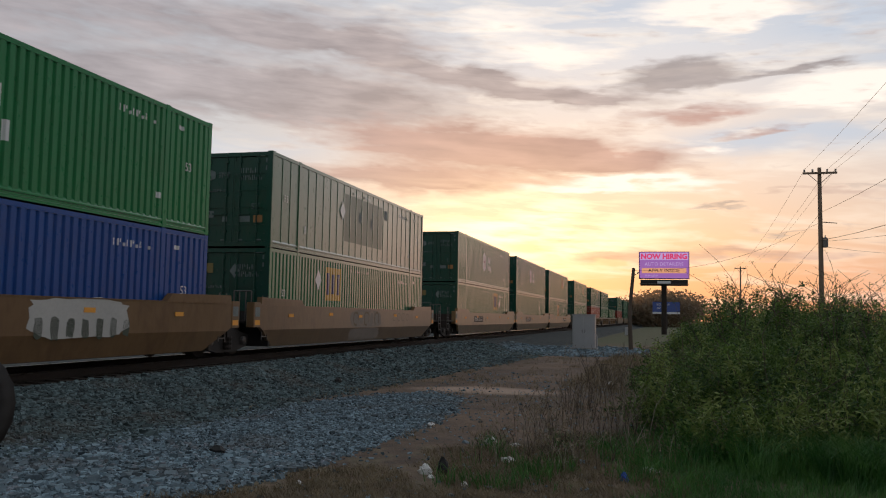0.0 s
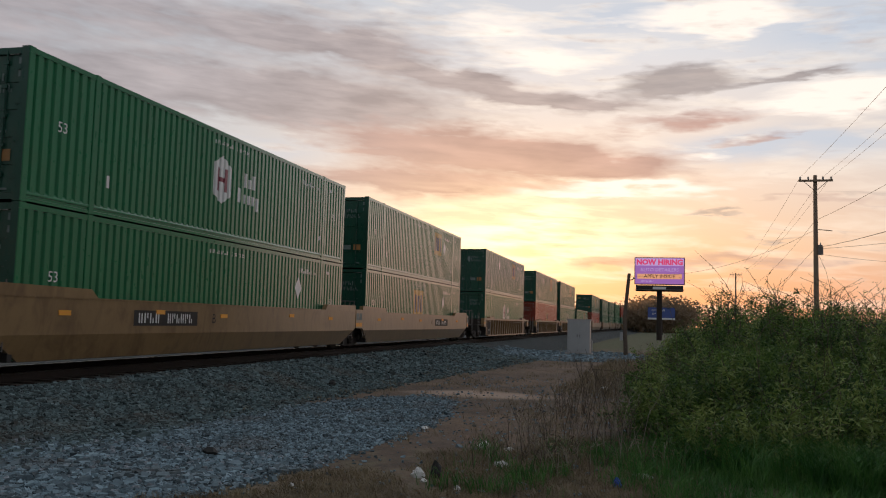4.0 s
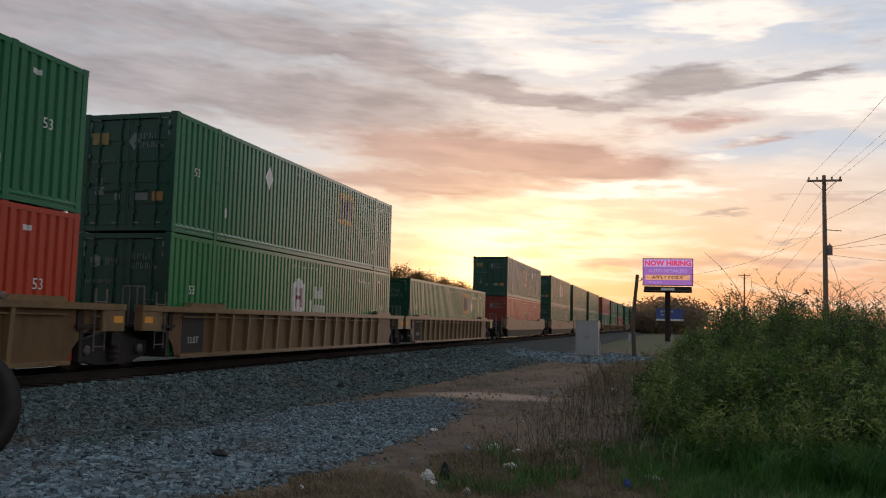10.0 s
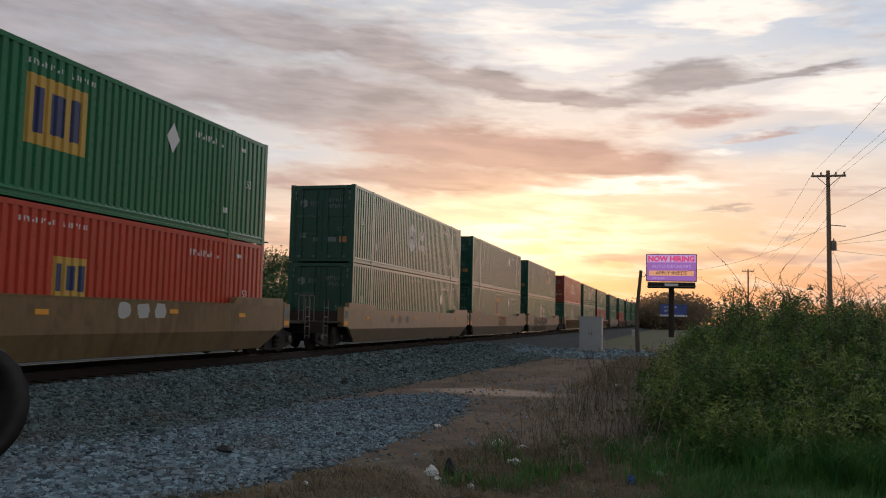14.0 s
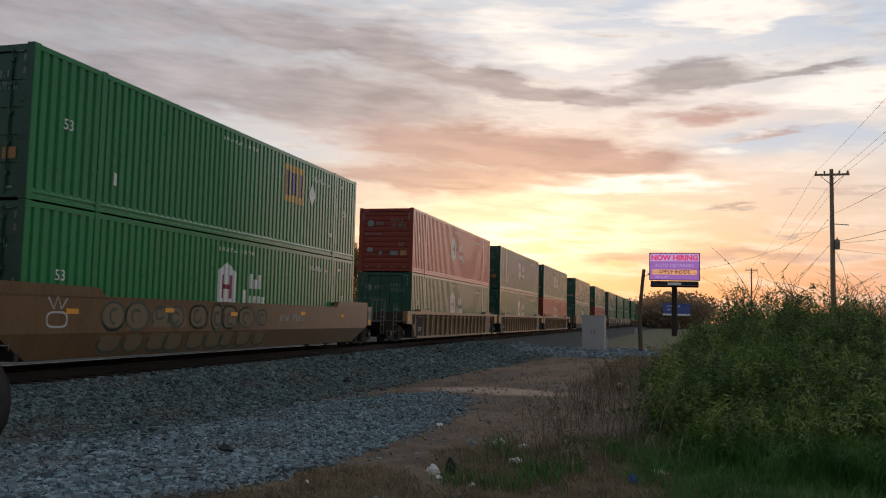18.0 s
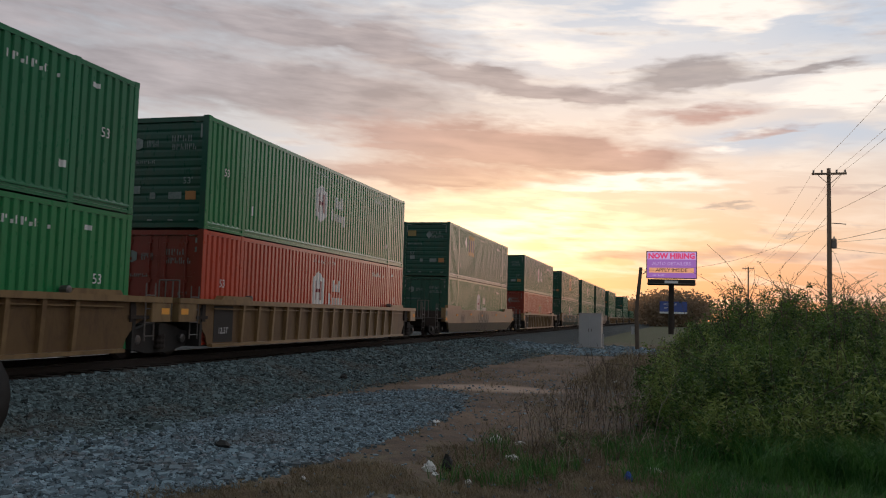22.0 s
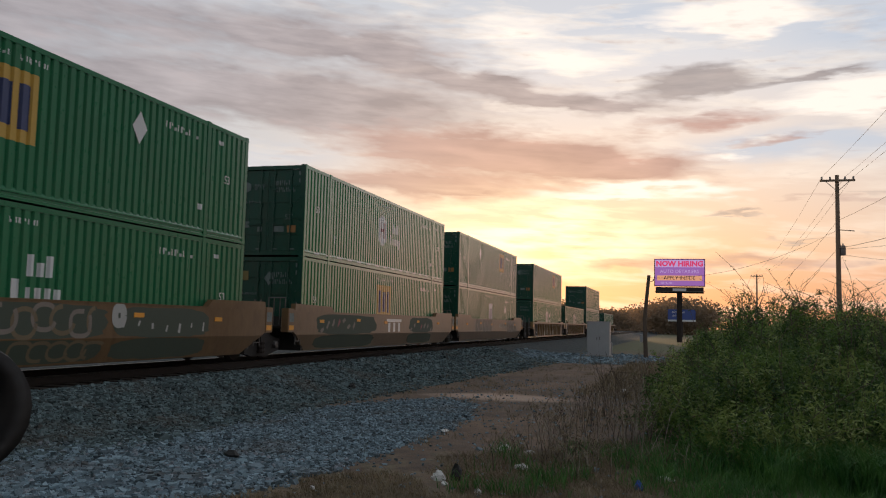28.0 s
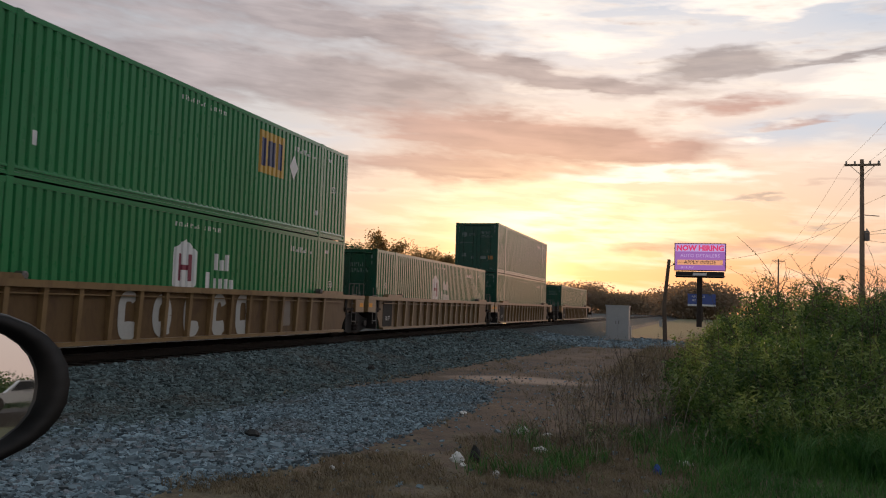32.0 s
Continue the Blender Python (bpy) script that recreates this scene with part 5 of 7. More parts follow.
        line([(-0.25, 0.22), (-0.1, 0.0), (0.0, 0.25), (0.1, 0.0), (0.25, 0.2)], 0.04, "graffiti", 0.7, 1.2)
        line(loop(0.5, 0.26, rng), 0.04, "graffiti", 0.7, 1.0)
        numbers(10.7)
    elif abs(u - 340.29) < 0.1:
        line(loop(0.95, 0.42, rng), 0.05, "graffiti_dim", 2.4, 0.96)
        line([(-0.4, 0.0), (-0.22, 0.3), (0.0, 0.4), (0.22, 0.3), (0.4, 0.0)], 0.055, "graffiti_dim", 2.4, 1.0)
        part("graffiti", blot(0.72, 0.3, rng, 20, 0.12), M["graffiti_dim"], car, "faded sprayed face", car_side(2.4, 0.96, lift))
        for i in range(3):
            line(loop(0.26, 0.3, rng, -60, 230), 0.04, "graffiti_dim", 3.2 + i * 0.42, 1.24)
        for i in range(7):
            line([(0.0, -0.09), (0.0, 0.09), (0.1, 0.05)], 0.035, "graffiti_dim", 3.5 + i * 0.36, 1.0)
        for y, wd in ((6.5, 0.5), (7.3, 0.55), (8.1, 0.5), (8.75, 0.4)):
            line(loop(wd, 0.60, rng, 130 + rng.uniform(-60, 40), 400 + rng.uniform(-30, 60)), 0.14, "graffiti_dim", y, 1.09)
            part("graffiti_stroke", ribbon(loop(wd, 0.44, rng, 120, 380), 0.09), M["graffiti_dim"], car, at=car_skirt(y - 0.12, 0.24, lift))
        for i in range(4):
            line(loop(0.4, 0.22, rng, 0, 260), 0.04, "graffiti_dim", 10.0 + i * 0.5, 1.27)
    elif 386 < u < 407:
        spans = ((2.0, 3.9), (5.2, 2.6), (8.4, 4.0), (12.4, 3.6)) if u < 400 else ((3.4, 5.4), (11.9, 3.5))
        for y, wid in spans:
            cover(y, wid, "graffiti2", "dark green sprayed graffiti patch")
            n = int(wid * 2.2)
            for i in range(n):
                yy = y - wid * 0.42 + wid * 0.84 * i / max(1, n - 1)
                swirl = (u < 400 and y < 10)
                if swirl:
                    line(loop(0.6, 0.5, rng, rng.uniform(0, 120), rng.uniform(230, 400)), 0.09, "graffiti_tan" if i % 2 else "graffiti_dim", yy, 1.07 + rng.uniform(-0.08, 0.08))
                    part("graffiti_stroke", ribbon(loop(0.55, 0.36, rng, rng.uniform(0, 120), rng.uniform(230, 400)), 0.07), M["graffiti_tan"], car, at=car_skirt(yy, 0.24, lift + 0.004))
                elif u < 400:
                    line([(0, 0), (rng.uniform(0.0, 0.06), rng.uniform(0.1, 0.22))], rng.uniform(0.05, 0.09), "graffiti", yy, rng.uniform(0.80, 1.0))
                elif rng.random() < 0.7:
                    part("graffiti_stroke", blot(0.28, 0.13, rng, 12, 0.35), M["graffiti_pink" if i == 3 else "graffiti_dim"], car, at=car_side(yy, rng.uniform(0.85, 1.2), lift + 0.004) @ pose(0, 0, 0, 0, 0, rng.uniform(10, 60)))
        if u > 400:
            part("logo_bar", rect(1.8, 0.12), M["white"], car, "white logo bar", car_side(8.2, 1.24, lift + 0.004))
            for y in (7.6, 8.2, 8.8):
                part("logo_bar", rect(0.24, 0.36), M["white"], car, "white logo bar", car_side(y, 0.97, lift + 0.005))
        else:
            line(loop(0.3, 0.3, rng), 0.2, "graffiti", 10.75, 1.2)
            numbers(5.3, 2.6, 0.32)
    elif abs(u - 425.3) < 0.1:
        row(3.4, 6.9, 5, 0.75, 0.72, "graffiti_dim", "brown", 1.08)
        numbers(10.6, 2.3, 0.26)
        for i, ch in enumerate("DEMON"):
            words(ch, 0.98, M["graffiti_dim"], car, car_side(12.3 + i * 0.62, 0.98, lift + 0.002), "faded sprayed graffiti letter", 0.045)
    elif abs(u - 448.64) < 0.1:
        for i, (a0, a1) in enumerate(((40, 350), (0, 360), (100, 330), (30, 320), (60, 400))):
            y = 5.15 + i * 1.125
            part("graffiti", ribbon(loop(0.46, 0.80, rng, a0, a1, 22), 0.21), M["graffiti"], car, "pale bulging sprayed letter", car_side(y, 0.78, lift))
            part("graffiti_fill", blot(0.5, 0.30, rng, 16, 0.12), M["graffiti"], car, at=car_side(y + 0.02, 0.50, lift + 0.003))
        row(11.9, 11.9, 1, 0.7, 0.8, "graffiti_dim", None, 0.8)
    elif abs(u - 386) > 30 and kind == "smooth":
        row(4.0, 6.0, 3, 0.4, 0.3, "graffiti_dim", None, 1.1)


for u, kind, colour, ends, lower, upper in CONSIST:
    shape = "smooth-sided" if kind == "smooth" else "ribbed"
    car = well_car(kind, colour, ends, f"{'grimy tan' if colour in ('tan', 'ochre') else 'rusty brown' if colour == 'brown' else 'graffiti-covered'} {shape} steel well car carrying containers")
    TRAIN.append((car, u, RAIL_Z))
    sprayed(car, kind, u)
    TRAIN.append((loaded(lower, True), u, 1.05))
    if upper:
        TRAIN.append((loaded(upper, False), u, 1.05 + HGT + 0.012))


def train_pose(u, z, t):
    y = u - travelled(t)
    c = max(0.0, y + LEN / 2)
    return Matrix.Translation((track_x(c) - 2 * BEND * c * LEN / 2, y, z)) @ Matrix.Rotation(-math.atan(2 * BEND * c), 4, "Z")


def motions():
    """The whole train rolls past, gaining a little speed; its wheels turn."""
    for ob, u, z in TRAIN:
        walk(ob, [(2.0 * i, train_pose(u, z, 2.0 * i)) for i in range(17)])
    # a wheel turns by less than a quarter from row to row
    step, radius = 1 / 30, 0.455
    turning = [(step * i, Matrix.Rotation(travelled(step * i) / radius, 4, "X")) for i in range(961)]
    for wheels in ROLLING:
        base = wheels.matrix_basis.copy()
        walk(wheels, [(t, base @ m) for t, m in turning])


# ---------------------------------------------------------------- beside the track


def cabinet():
    c = thing("signal_cabinet", pose(-4.85, 55.0, 0.0), "grey steel railway signal cabinet on a concrete base", "cabinet")
    part("base", MB().box(-0.85, -0.6, -0.1, 0.85, 0.6, 0.14, 0.03), M["concrete"], c)
    part("body", MB().box(-0.72, -0.5, 0.14, 0.72, 0.5, 2.22, 0.02), M["galv"], c, "dull grey steel housing")
    part("roof", MB().box(-0.77, -0.55, 2.22, 0.77, 0.55, 2.29, 0.03), M["galv"], c)
    for s in (-1, 1):
        dr = part("door", MB().box(-0.34, -0.015, 0.0, 0.34, 0.0, 1.95, 0.01), M["galv"], c, at=pose(s * 0.355, -0.502, 0.2))
        part("handle", MB().box(-0.02, -0.05, 0.9, 0.02, -0.012, 1.1), M["steel"], dr, at=pose(-s * 0.27, 0, 0))
    part("conduit", MB().tube([(0.80, 0.1, 0.0), (0.80, 0.1, 0.9), (0.70, 0.1, 1.0)], 0.05, 6), M["galv"], c)


cabinet()


def line_post():
    p_ = thing("line_post", pose(-1.92, 56.0, 0.0), "short weathered wooden pole with a cable bracket", "pole")
    part("shaft", MB().tube([(0, 0, -0.3), (-0.1, 0, 2.5), (0.17, 0, 5.36)], 0.15, 10, 0.11), M["wood"], p_)
    part("bracket", MB().tube([(0.17, 0, 4.9), (0.45, 0, 5.0)], 0.025, 5), M["steel"], p_)
    part("insulator", MB().lathe([(0.03, 0), (0.06, 0.05), (0.03, 0.12)], "z", 8, (0.45, 0, 5.0)), M["concrete"], p_)
    part("box", MB().box(-0.4, -0.1, 1.0, -0.2, 0.1, 1.5, 0.02), M["galv"], p_)


line_post()


def power_pole(x, y, h, arms=True, trafo=False):
    p_ = thing("utility_pole", pose(x, y, 0), "weathered wooden utility pole with a crossarm", "utility pole", "utility poles along the road")
    part("shaft", MB().tube([(0, 0, -0.5), (0, 0, h)], 0.19, 10, 0.12), M["pole"], p_)
    if arms:
        arm = part("crossarm", MB().box(-1.05, -0.06, 0, 1.05, 0.06, 0.13), M["pole"], p_, at=pose(0, -0.18, h - 0.45))
        for ix in (-0.95, -0.45, 0.45, 0.95):
            part("insulator", MB().lathe([(0.03, 0), (0.07, 0.05), (0.05, 0.1), (0.07, 0.14), (0.03, 0.2)], "z", 8), M["concrete"], arm, at=pose(ix, 0, 0.13))
        for s in (-1, 1):
            part("brace", MB().tube([(s * 0.7, -0.16, h - 0.45), (0, -0.12, h - 1.1)], 0.02, 4), M["steel"], p_)
    if trafo:
        tr = part("transformer", MB().lathe([(0.05, 0), (0.17, 0.02), (0.17, 0.58), (0.12, 0.66)], "z", 12), M["steel"], p_, "grey pole transformer", at=pose(0.27, -0.1, h - 5.3))
        part("bushing", MB().lathe([(0.03, 0.64), (0.05, 0.72), (0.02, 0.82)], "z", 6), M["concrete"], tr)
        part("arm", MB().tube([(0, 0, h - 3.6), (1.0, -0.1, h - 3.7)], 0.03, 5), M["steel"], p_)
    return p_


POLES = [(6.4, -46.0, 12.0), (10.1, 59.0, 12.2), (14.2, 164.0, 12.2), (19.0, 268.0, 12.2), (23.0, 372.0, 12.2)]
for i, (x, y, h) in enumerate(POLES):
    power_pole(x, y, h, True, i == 1)
for x, y, h in ((16.0, 300.0, 9.0), (22.5, 330.0, 13.0), (24.0, 420.0, 11.0)):
    power_pole(x, y, h, True)


def wire(a, b_, sag, r=0.012):
    a, b_ = Vector(a), Vector(b_)
    pts = []
    for i in range(17):
        t = i / 16
        q = a.lerp(b_, t)
        q.z -= sag * 4 * t * (1 - t)
        pts.append(q)
    ob = new("power_line", MB().tube(pts, r, 4).mesh("power_line", M["black"]))
    tagged(ob, "thin black overhead wire strung between poles", "wire", "overhead wires")


for (x, y, h), (x2, y2, h2) in zip(POLES, POLES[1:]):
    for off in (-0.95, 0.45, 0.95):
        wire((x + off, y - 0.18, h - 0.15), (x2 + off, y2 - 0.18, h2 - 0.15), 1.2, 0.010 if y < 100 else 0.016)
    wire((x, y, h - 3.0), (x2, y2, h2 - 3.0), 1.5, 0.012)
    wire((x, y, h - 4.8), (x2, y2, h2 - 4.8), 1.8, 0.014)
wire((10.1, 59, 8.6), (-1.75, 56, 5.2), 0.9, 0.008)
wire((10.1, 59, 7.0), (30.0, 66, 8.2), 0.9, 0.009)
wire((10.1, 59, 7.3), (30.0, 50, 10.2), 0.5, 0.009)


def screen_material():
    m = surface("lit_screen", (0.02, 0.02, 0.03), emit=((0.36, 0.15, 0.48), 0.8), bump=0.0)
    return m


M["screen"] = screen_material()
M["screen_red"] = surface("lit_red_letters", (0.02, 0.02, 0.02), emit=((0.70, 0.05, 0.16), 0.9), bump=0.0)
M["screen_white"] = surface("lit_white_letters", (0.02, 0.02, 0.02), emit=((0.52, 0.36, 0.66), 0.9), bump=0.0)
M["screen_yellow"] = surface("lit_yellow_band", (0.02, 0.02, 0.02), emit=((0.80, 0.38, 0.20), 0.85), bump=0.0)
M["screen_dark"] = surface("dark_letters", (0.05, 0.03, 0.05), bump=0.0)
M["poster_blue"] = surface("blue_poster", (0.05, 0.09, 0.30), (0.08, 0.12, 0.34), 0.6, bump=0.0)


def billboard():
    b = thing("digital_billboard", pose(0.35, 120.0, 0.0), "lit purple roadside billboard on a single steel post", "billboard")
    part("post", MB().tube([(0, 0.5, -0.3), (0, 0.5, 7.4)], 0.38, 14), M["rust"], b)
    part("cabinet", MB().box(-3.4, 0.05, 7.7, 3.4, 0.5, 11.5, 0.03), M["black"], b)
    part("screen", MB().box(-3.3, 0.0, 7.8, 3.3, 0.06, 11.42), M["screen"], b, "glowing purple screen")
    part("apron", MB().box(-3.2, 0.1, 6.75, 3.2, 0.45, 7.6), M["black"], b)
    part("nameplate", MB().box(-0.9, -0.03, 7.05, 0.9, 0.1, 7.4), M["white"], b)
    part("walkway", MB().box(-3.3, -0.9, 6.95, 3.3, 0.1, 7.02), M["steel"], b)
    up = Matrix(((1, 0, 0, 0), (0, 0, -1, -0.012), (0, 1, 0, 0), (0, 0, 0, 1)))
    part("band", MB().box(-3.25, -0.008, 10.35, 3.25, 0.0, 11.35), M["screen_white"], b, "glowing lilac band")
    words("NOW HIRING", 1.0, M["screen_red"], b, pose(0, -0.01, 10.8) @ up, bold=0.05)
    words("AUTO DETAILERS", 0.66, M["screen_white"], b, pose(0, 0, 9.75) @ up)
    part("band", MB().box(-3.0, -0.01, 8.5, 3.0, 0.0, 9.2), M["screen_yellow"], b)
    words("APPLY INSIDE", 0.7, M["screen_dark"], b, pose(0, -0.012, 8.85) @ up)
    bars(b, pose(-1.6, 0, 8.15) @ up, 1.8, 0.25, 5, M["screen_white"], "name_bars")


billboard()


def small_billboard():
    b = thing("billboard", pose(1.0, 190.0, 0.0), "blue printed billboard on a steel post behind the bushes", "billboard")
    part("post", MB().tube([(0, 0.3, -0.3), (0, 0.3, 3.4)], 0.3, 10), M["rust"], b)
    part("panel", MB().box(-2.9, 0.0, 3.4, 2.9, 0.3, 6.0), M["poster_blue"], b)
    part("strip", MB().box(-2.9, -0.02, 3.35, 2.9, 0.0, 3.75), M["white"], b)
    up = Matrix(((1, 0, 0, 0), (0, 0, -1, -0.02), (0, 1, 0, 0), (0, 0, 0, 1)))
    bars(b, pose(-0.6, 0, 5.4) @ up, 2.8, 0.45, 7, M["white"])
    bars(b, pose(-0.8, 0, 4.6) @ up, 2.2, 0.4, 5, M["white"])


small_billboard()


def lamp_mast(x, y, h):
    l_ = thing("lot_light", pose(x, y, 0), "tall parking-lot light with two square heads", "street lamp", "parking lot lights")
    part("pole", MB().tube([(0, 0, -0.3), (0, 0, h)], 0.12, 8, 0.08), M["black"], l_)
    part("arm", MB().tube([(-0.9, 0, h), (0.9, 0, h)], 0.05, 6), M["black"], l_)
    for s in (-1, 1):
        part("lamp_head", MB().box(-0.45, -0.3, -0.12, 0.45, 0.3, 0.14, 0.05), M["black"], l_, at=pose(s * 0.95, 0, h))


lamp_mast(-75, 96.8, 18.0)
lamp_mast(-112, 129.0, 18.0)
lamp_mast(-78, 150.0, 16.0)

# ---------------------------------------------------------------- plants


def leaf_cloud(points, size, rng, aspect=0.45, droop=0.3):
    """Many small pointed leaves, one at each point."""
    n = len(points)
    a = rng.uniform(0, 2 * math.pi, n)
    el_ = rng.normal(0.1, 0.6, n)
    L = size * rng.uniform(0.6, 1.3, n)
    dx = np.stack([np.cos(a) * np.cos(el_), np.sin(a) * np.cos(el_), np.sin(el_) - droop], 1)
    dx /= np.linalg.norm(dx, axis=1)[:, None]
    r = rng.normal(0, 1, (n, 3))
    sx = np.cross(dx, r)
    sx /= np.linalg.norm(sx, axis=1)[:, None]
    p0 = points
    mid = points + dx * (L * 0.5)[:, None]
    wv = sx * (L * aspect * 0.5)[:, None]
    tip = points + dx * L[:, None]
    v = np.stack([p0, mid + wv, tip, mid - wv], 1).reshape(-1, 3)
    return v


def quads_mesh(name, v, mat):
    n = len(v) // 4
    me = bpy.data.meshes.new(name)
    me.vertices.add(4 * n)
    me.vertices.foreach_set("co", np.ascontiguousarray(v, dtype=np.float32).ravel())
    me.loops.add(4 * n)
    me.loops.foreach_set("vertex_index", np.arange(4 * n, dtype=np.int32))
    me.polygons.add(n)
    me.polygons.foreach_set("loop_start", np.arange(0, 4 * n, 4, dtype=np.int32))
    me.materials.append(mat)
    me.update()
    me.validate()
    return me


def shrub(x, y, w_, dep, h, seed, dense=15000):
    rng = np.random.default_rng(seed)
    b = thing("shrub", pose(x, y, ground_z(x, y)), "dense overgrown green shrub with arching shoots", "bush", "roadside shrubs")
    stems = MB()
    pts, tips, bare = [], [], []
    for i in range(46):
        a, r = rng.uniform(0, 2 * math.pi), math.sqrt(rng.uniform(0, 1))
        ex, ey = math.cos(a) * r * w_, math.sin(a) * r * dep
        top = h * (1 - 0.55 * r * r) * rng.uniform(0.72, 1.0)
        base = (ex * 0.35, ey * 0.35, 0.0)
        line = [Vector(base), Vector((ex * 0.6, ey * 0.6, top * 0.5)), Vector((ex * 0.95, ey * 0.95, top * 0.85)), Vector((ex * 1.1, ey * 1.1, top))]
        stems.tube(line, 0.018, 4, 0.005, False)
        for j in range(9):
            # leaves gather in clumps along each stem
            t = rng.uniform(0.12, 1.0) ** 0.8
            s = min(2.999, t * 3)
            q = line[int(s)].lerp(line[int(s) + 1], s - int(s))
            hx, hy, hz = q.x + rng.normal(0, 0.17), q.y + rng.normal(0, 0.17), q.z + rng.normal(0, 0.12)
            tight = rng.uniform(0.05, 0.13)
            for k in range(int(dense / 46 / 9)):
                pts.append((hx + rng.normal(0, tight), hy + rng.normal(0, tight), max(0.03, hz + rng.normal(0, tight * 0.8))))
        for k in range(int(rng.integers(1, 4)) if h > 2.2 and top > 0.75 * h else int(rng.uniform() < 0.25)):
            # bare arching shoots above the mass
            q = line[-1].lerp(line[-2], rng.uniform(0, 0.6))
            long = rng.uniform(0.3, 0.8) if rng.uniform() < 0.68 else rng.uniform(0.8, 1.45)
            lean = Vector((rng.normal(0, 0.55), rng.normal(0, 0.35), 1.0)).normalized()
            side_ = Vector((rng.normal(0, 0.4), rng.normal(0, 0.2), -rng.uniform(0.0, 0.35)))
            curve = [q + lean * long * t + side_ * (long * t * t) for t in (0.0, 0.33, 0.66, 1.0)]
            stems.tube(curve, 0.0075, 3, 0.004, False)
            for t in rng.uniform(0.15, 1.0, int(7 * long)):
                z = q + lean * long * t + side_ * (long * t * t)
                bare.append((z.x + rng.normal(0, 0.02), z.y, z.z + rng.normal(0, 0.02)))
    for i in range(17):
        # pale leafy young shoots on the side towards the road, leaves in pairs up the stem
        a = rng.uniform(-1, 1)
        up_ = rng.uniform(0.2, 0.85)
        base = Vector((a * w_ * 0.95, -dep * math.sqrt(max(0.05, 1 - a * a)) * (1.15 - 0.55 * up_) * rng.uniform(0.85, 1.1), h * up_ * 0.82))
        top = base + Vector((rng.normal(0, 0.14), -rng.uniform(0.02, 0.16), rng.uniform(0.3, 0.75)))
        stems.tube([base, top], 0.005, 3, 0.002, False)
        for t in np.linspace(0.0, 1.0, 20):
            z = base.lerp(top, t)
            for s_ in range(3):
                tips.append((z.x + rng.normal(0, 0.012), z.y + rng.normal(0, 0.012), z.z + rng.normal(0, 0.012)))
    part("branchwork", stems, M["twig"], b, "thin woody stems and arching shoots")
    part("foliage", quads_mesh("foliage", leaf_cloud(np.array(pts), 0.066, rng, 0.46), M["leaf"]), None, b)
    part("shoot_leaves", quads_mesh("shoot_leaves", leaf_cloud(np.array(tips), 0.105, rng, 0.24, 0.15), M["leaf_tip"]), None, b, "pale young shoots")
    part("twig_leaves", quads_mesh("twig_leaves", leaf_cloud(np.array(bare), 0.05, rng), M["leaf"]), None, b)
    return b


SHRUBS = [(12.6, 0.7, 1.5), (13.6, 1.15, 1.1), (15.2, 1.75, 0.75), (17.6, 2.35, 0.75), (20.5, 2.75, 0.6), (24.0, 3.0, 0.9), (28.5, 3.1, 1.2), (34.0, 3.1, 1.6)]
k_ = 0
for y0, h0, x0 in SHRUBS:
    x1 = x0
    while x1 < y0 * 0.29:
        k_ += 1
        edge = min(1.0, 0.62 + 0.28 * (x1 - x0))
        shrub(x1 + random.uniform(-0.25, 0.25), y0 + random.uniform(-0.5, 0.5), random.uniform(0.95, 1.35), 1.1, h0 * random.uniform(0.80, 1.10) * edge, k_)
        x1 += 1.2


def blades(name, n, region, hmin, hmax, lean, wid, mat, label, rng, clumps=0):
    """Grass: tapered blades that bend over, scattered in a region test."""
    x0, x1, y0, y1, keep = region
    xs, ys = rng.uniform(x0, x1, n), rng.uniform(y0, y1, n)
    if clumps:
        cx, cy = rng.uniform(x0, x1, clumps), rng.uniform(y0, y1, clumps)
        i = rng.integers(0, clumps, n)
        xs, ys = cx[i] + rng.normal(0, 0.13, n), cy[i] + rng.normal(0, 0.13, n)
    ok = np.array([keep(a, b_) for a, b_ in zip(xs, ys)])
    xs, ys = xs[ok], ys[ok]
    n = len(xs)
    zs = np.array([ground_z(a, b_) for a, b_ in zip(xs, ys)])
    h = rng.uniform(hmin, hmax, n)
    a = rng.uniform(0, 2 * math.pi, n)
    lx, ly = np.cos(a) * h * lean * rng.uniform(0.2, 1, n), np.sin(a) * h * lean * rng.uniform(0.2, 1, n)
    wx, wy = -np.sin(a + 0.6) * wid, np.cos(a + 0.6) * wid
    p0 = np.stack([xs - wx, ys - wy, zs - 0.01], 1)
    p1 = np.stack([xs + wx, ys + wy, zs - 0.01], 1)
    m0 = np.stack([xs + lx * 0.35 - wx * 0.7, ys + ly * 0.35 - wy * 0.7, zs + h * 0.6], 1)
    m1 = np.stack([xs + lx * 0.35 + wx * 0.7, ys + ly * 0.35 + wy * 0.7, zs + h * 0.6], 1)
    tip = np.stack([xs + lx, ys + ly, zs + h * 0.95], 1)
    v = np.stack([p0, p1, m1, m0, m0, m1, tip + 0.002, tip], 1).reshape(-1, 3)
    return tagged(new(name, quads_mesh(name, v, mat)), label, "grass", kind="stuff")


def on_patch_plain(x, y):
    return ((x + 7.1 - 0.06 * y) / 2.15) ** 2 + ((y - 13.5) / 8.2) ** 2 < 0.95 or ((x + 8.2) / 3.0) ** 2 + ((y - 6.5) / 4.5) ** 2 < 1


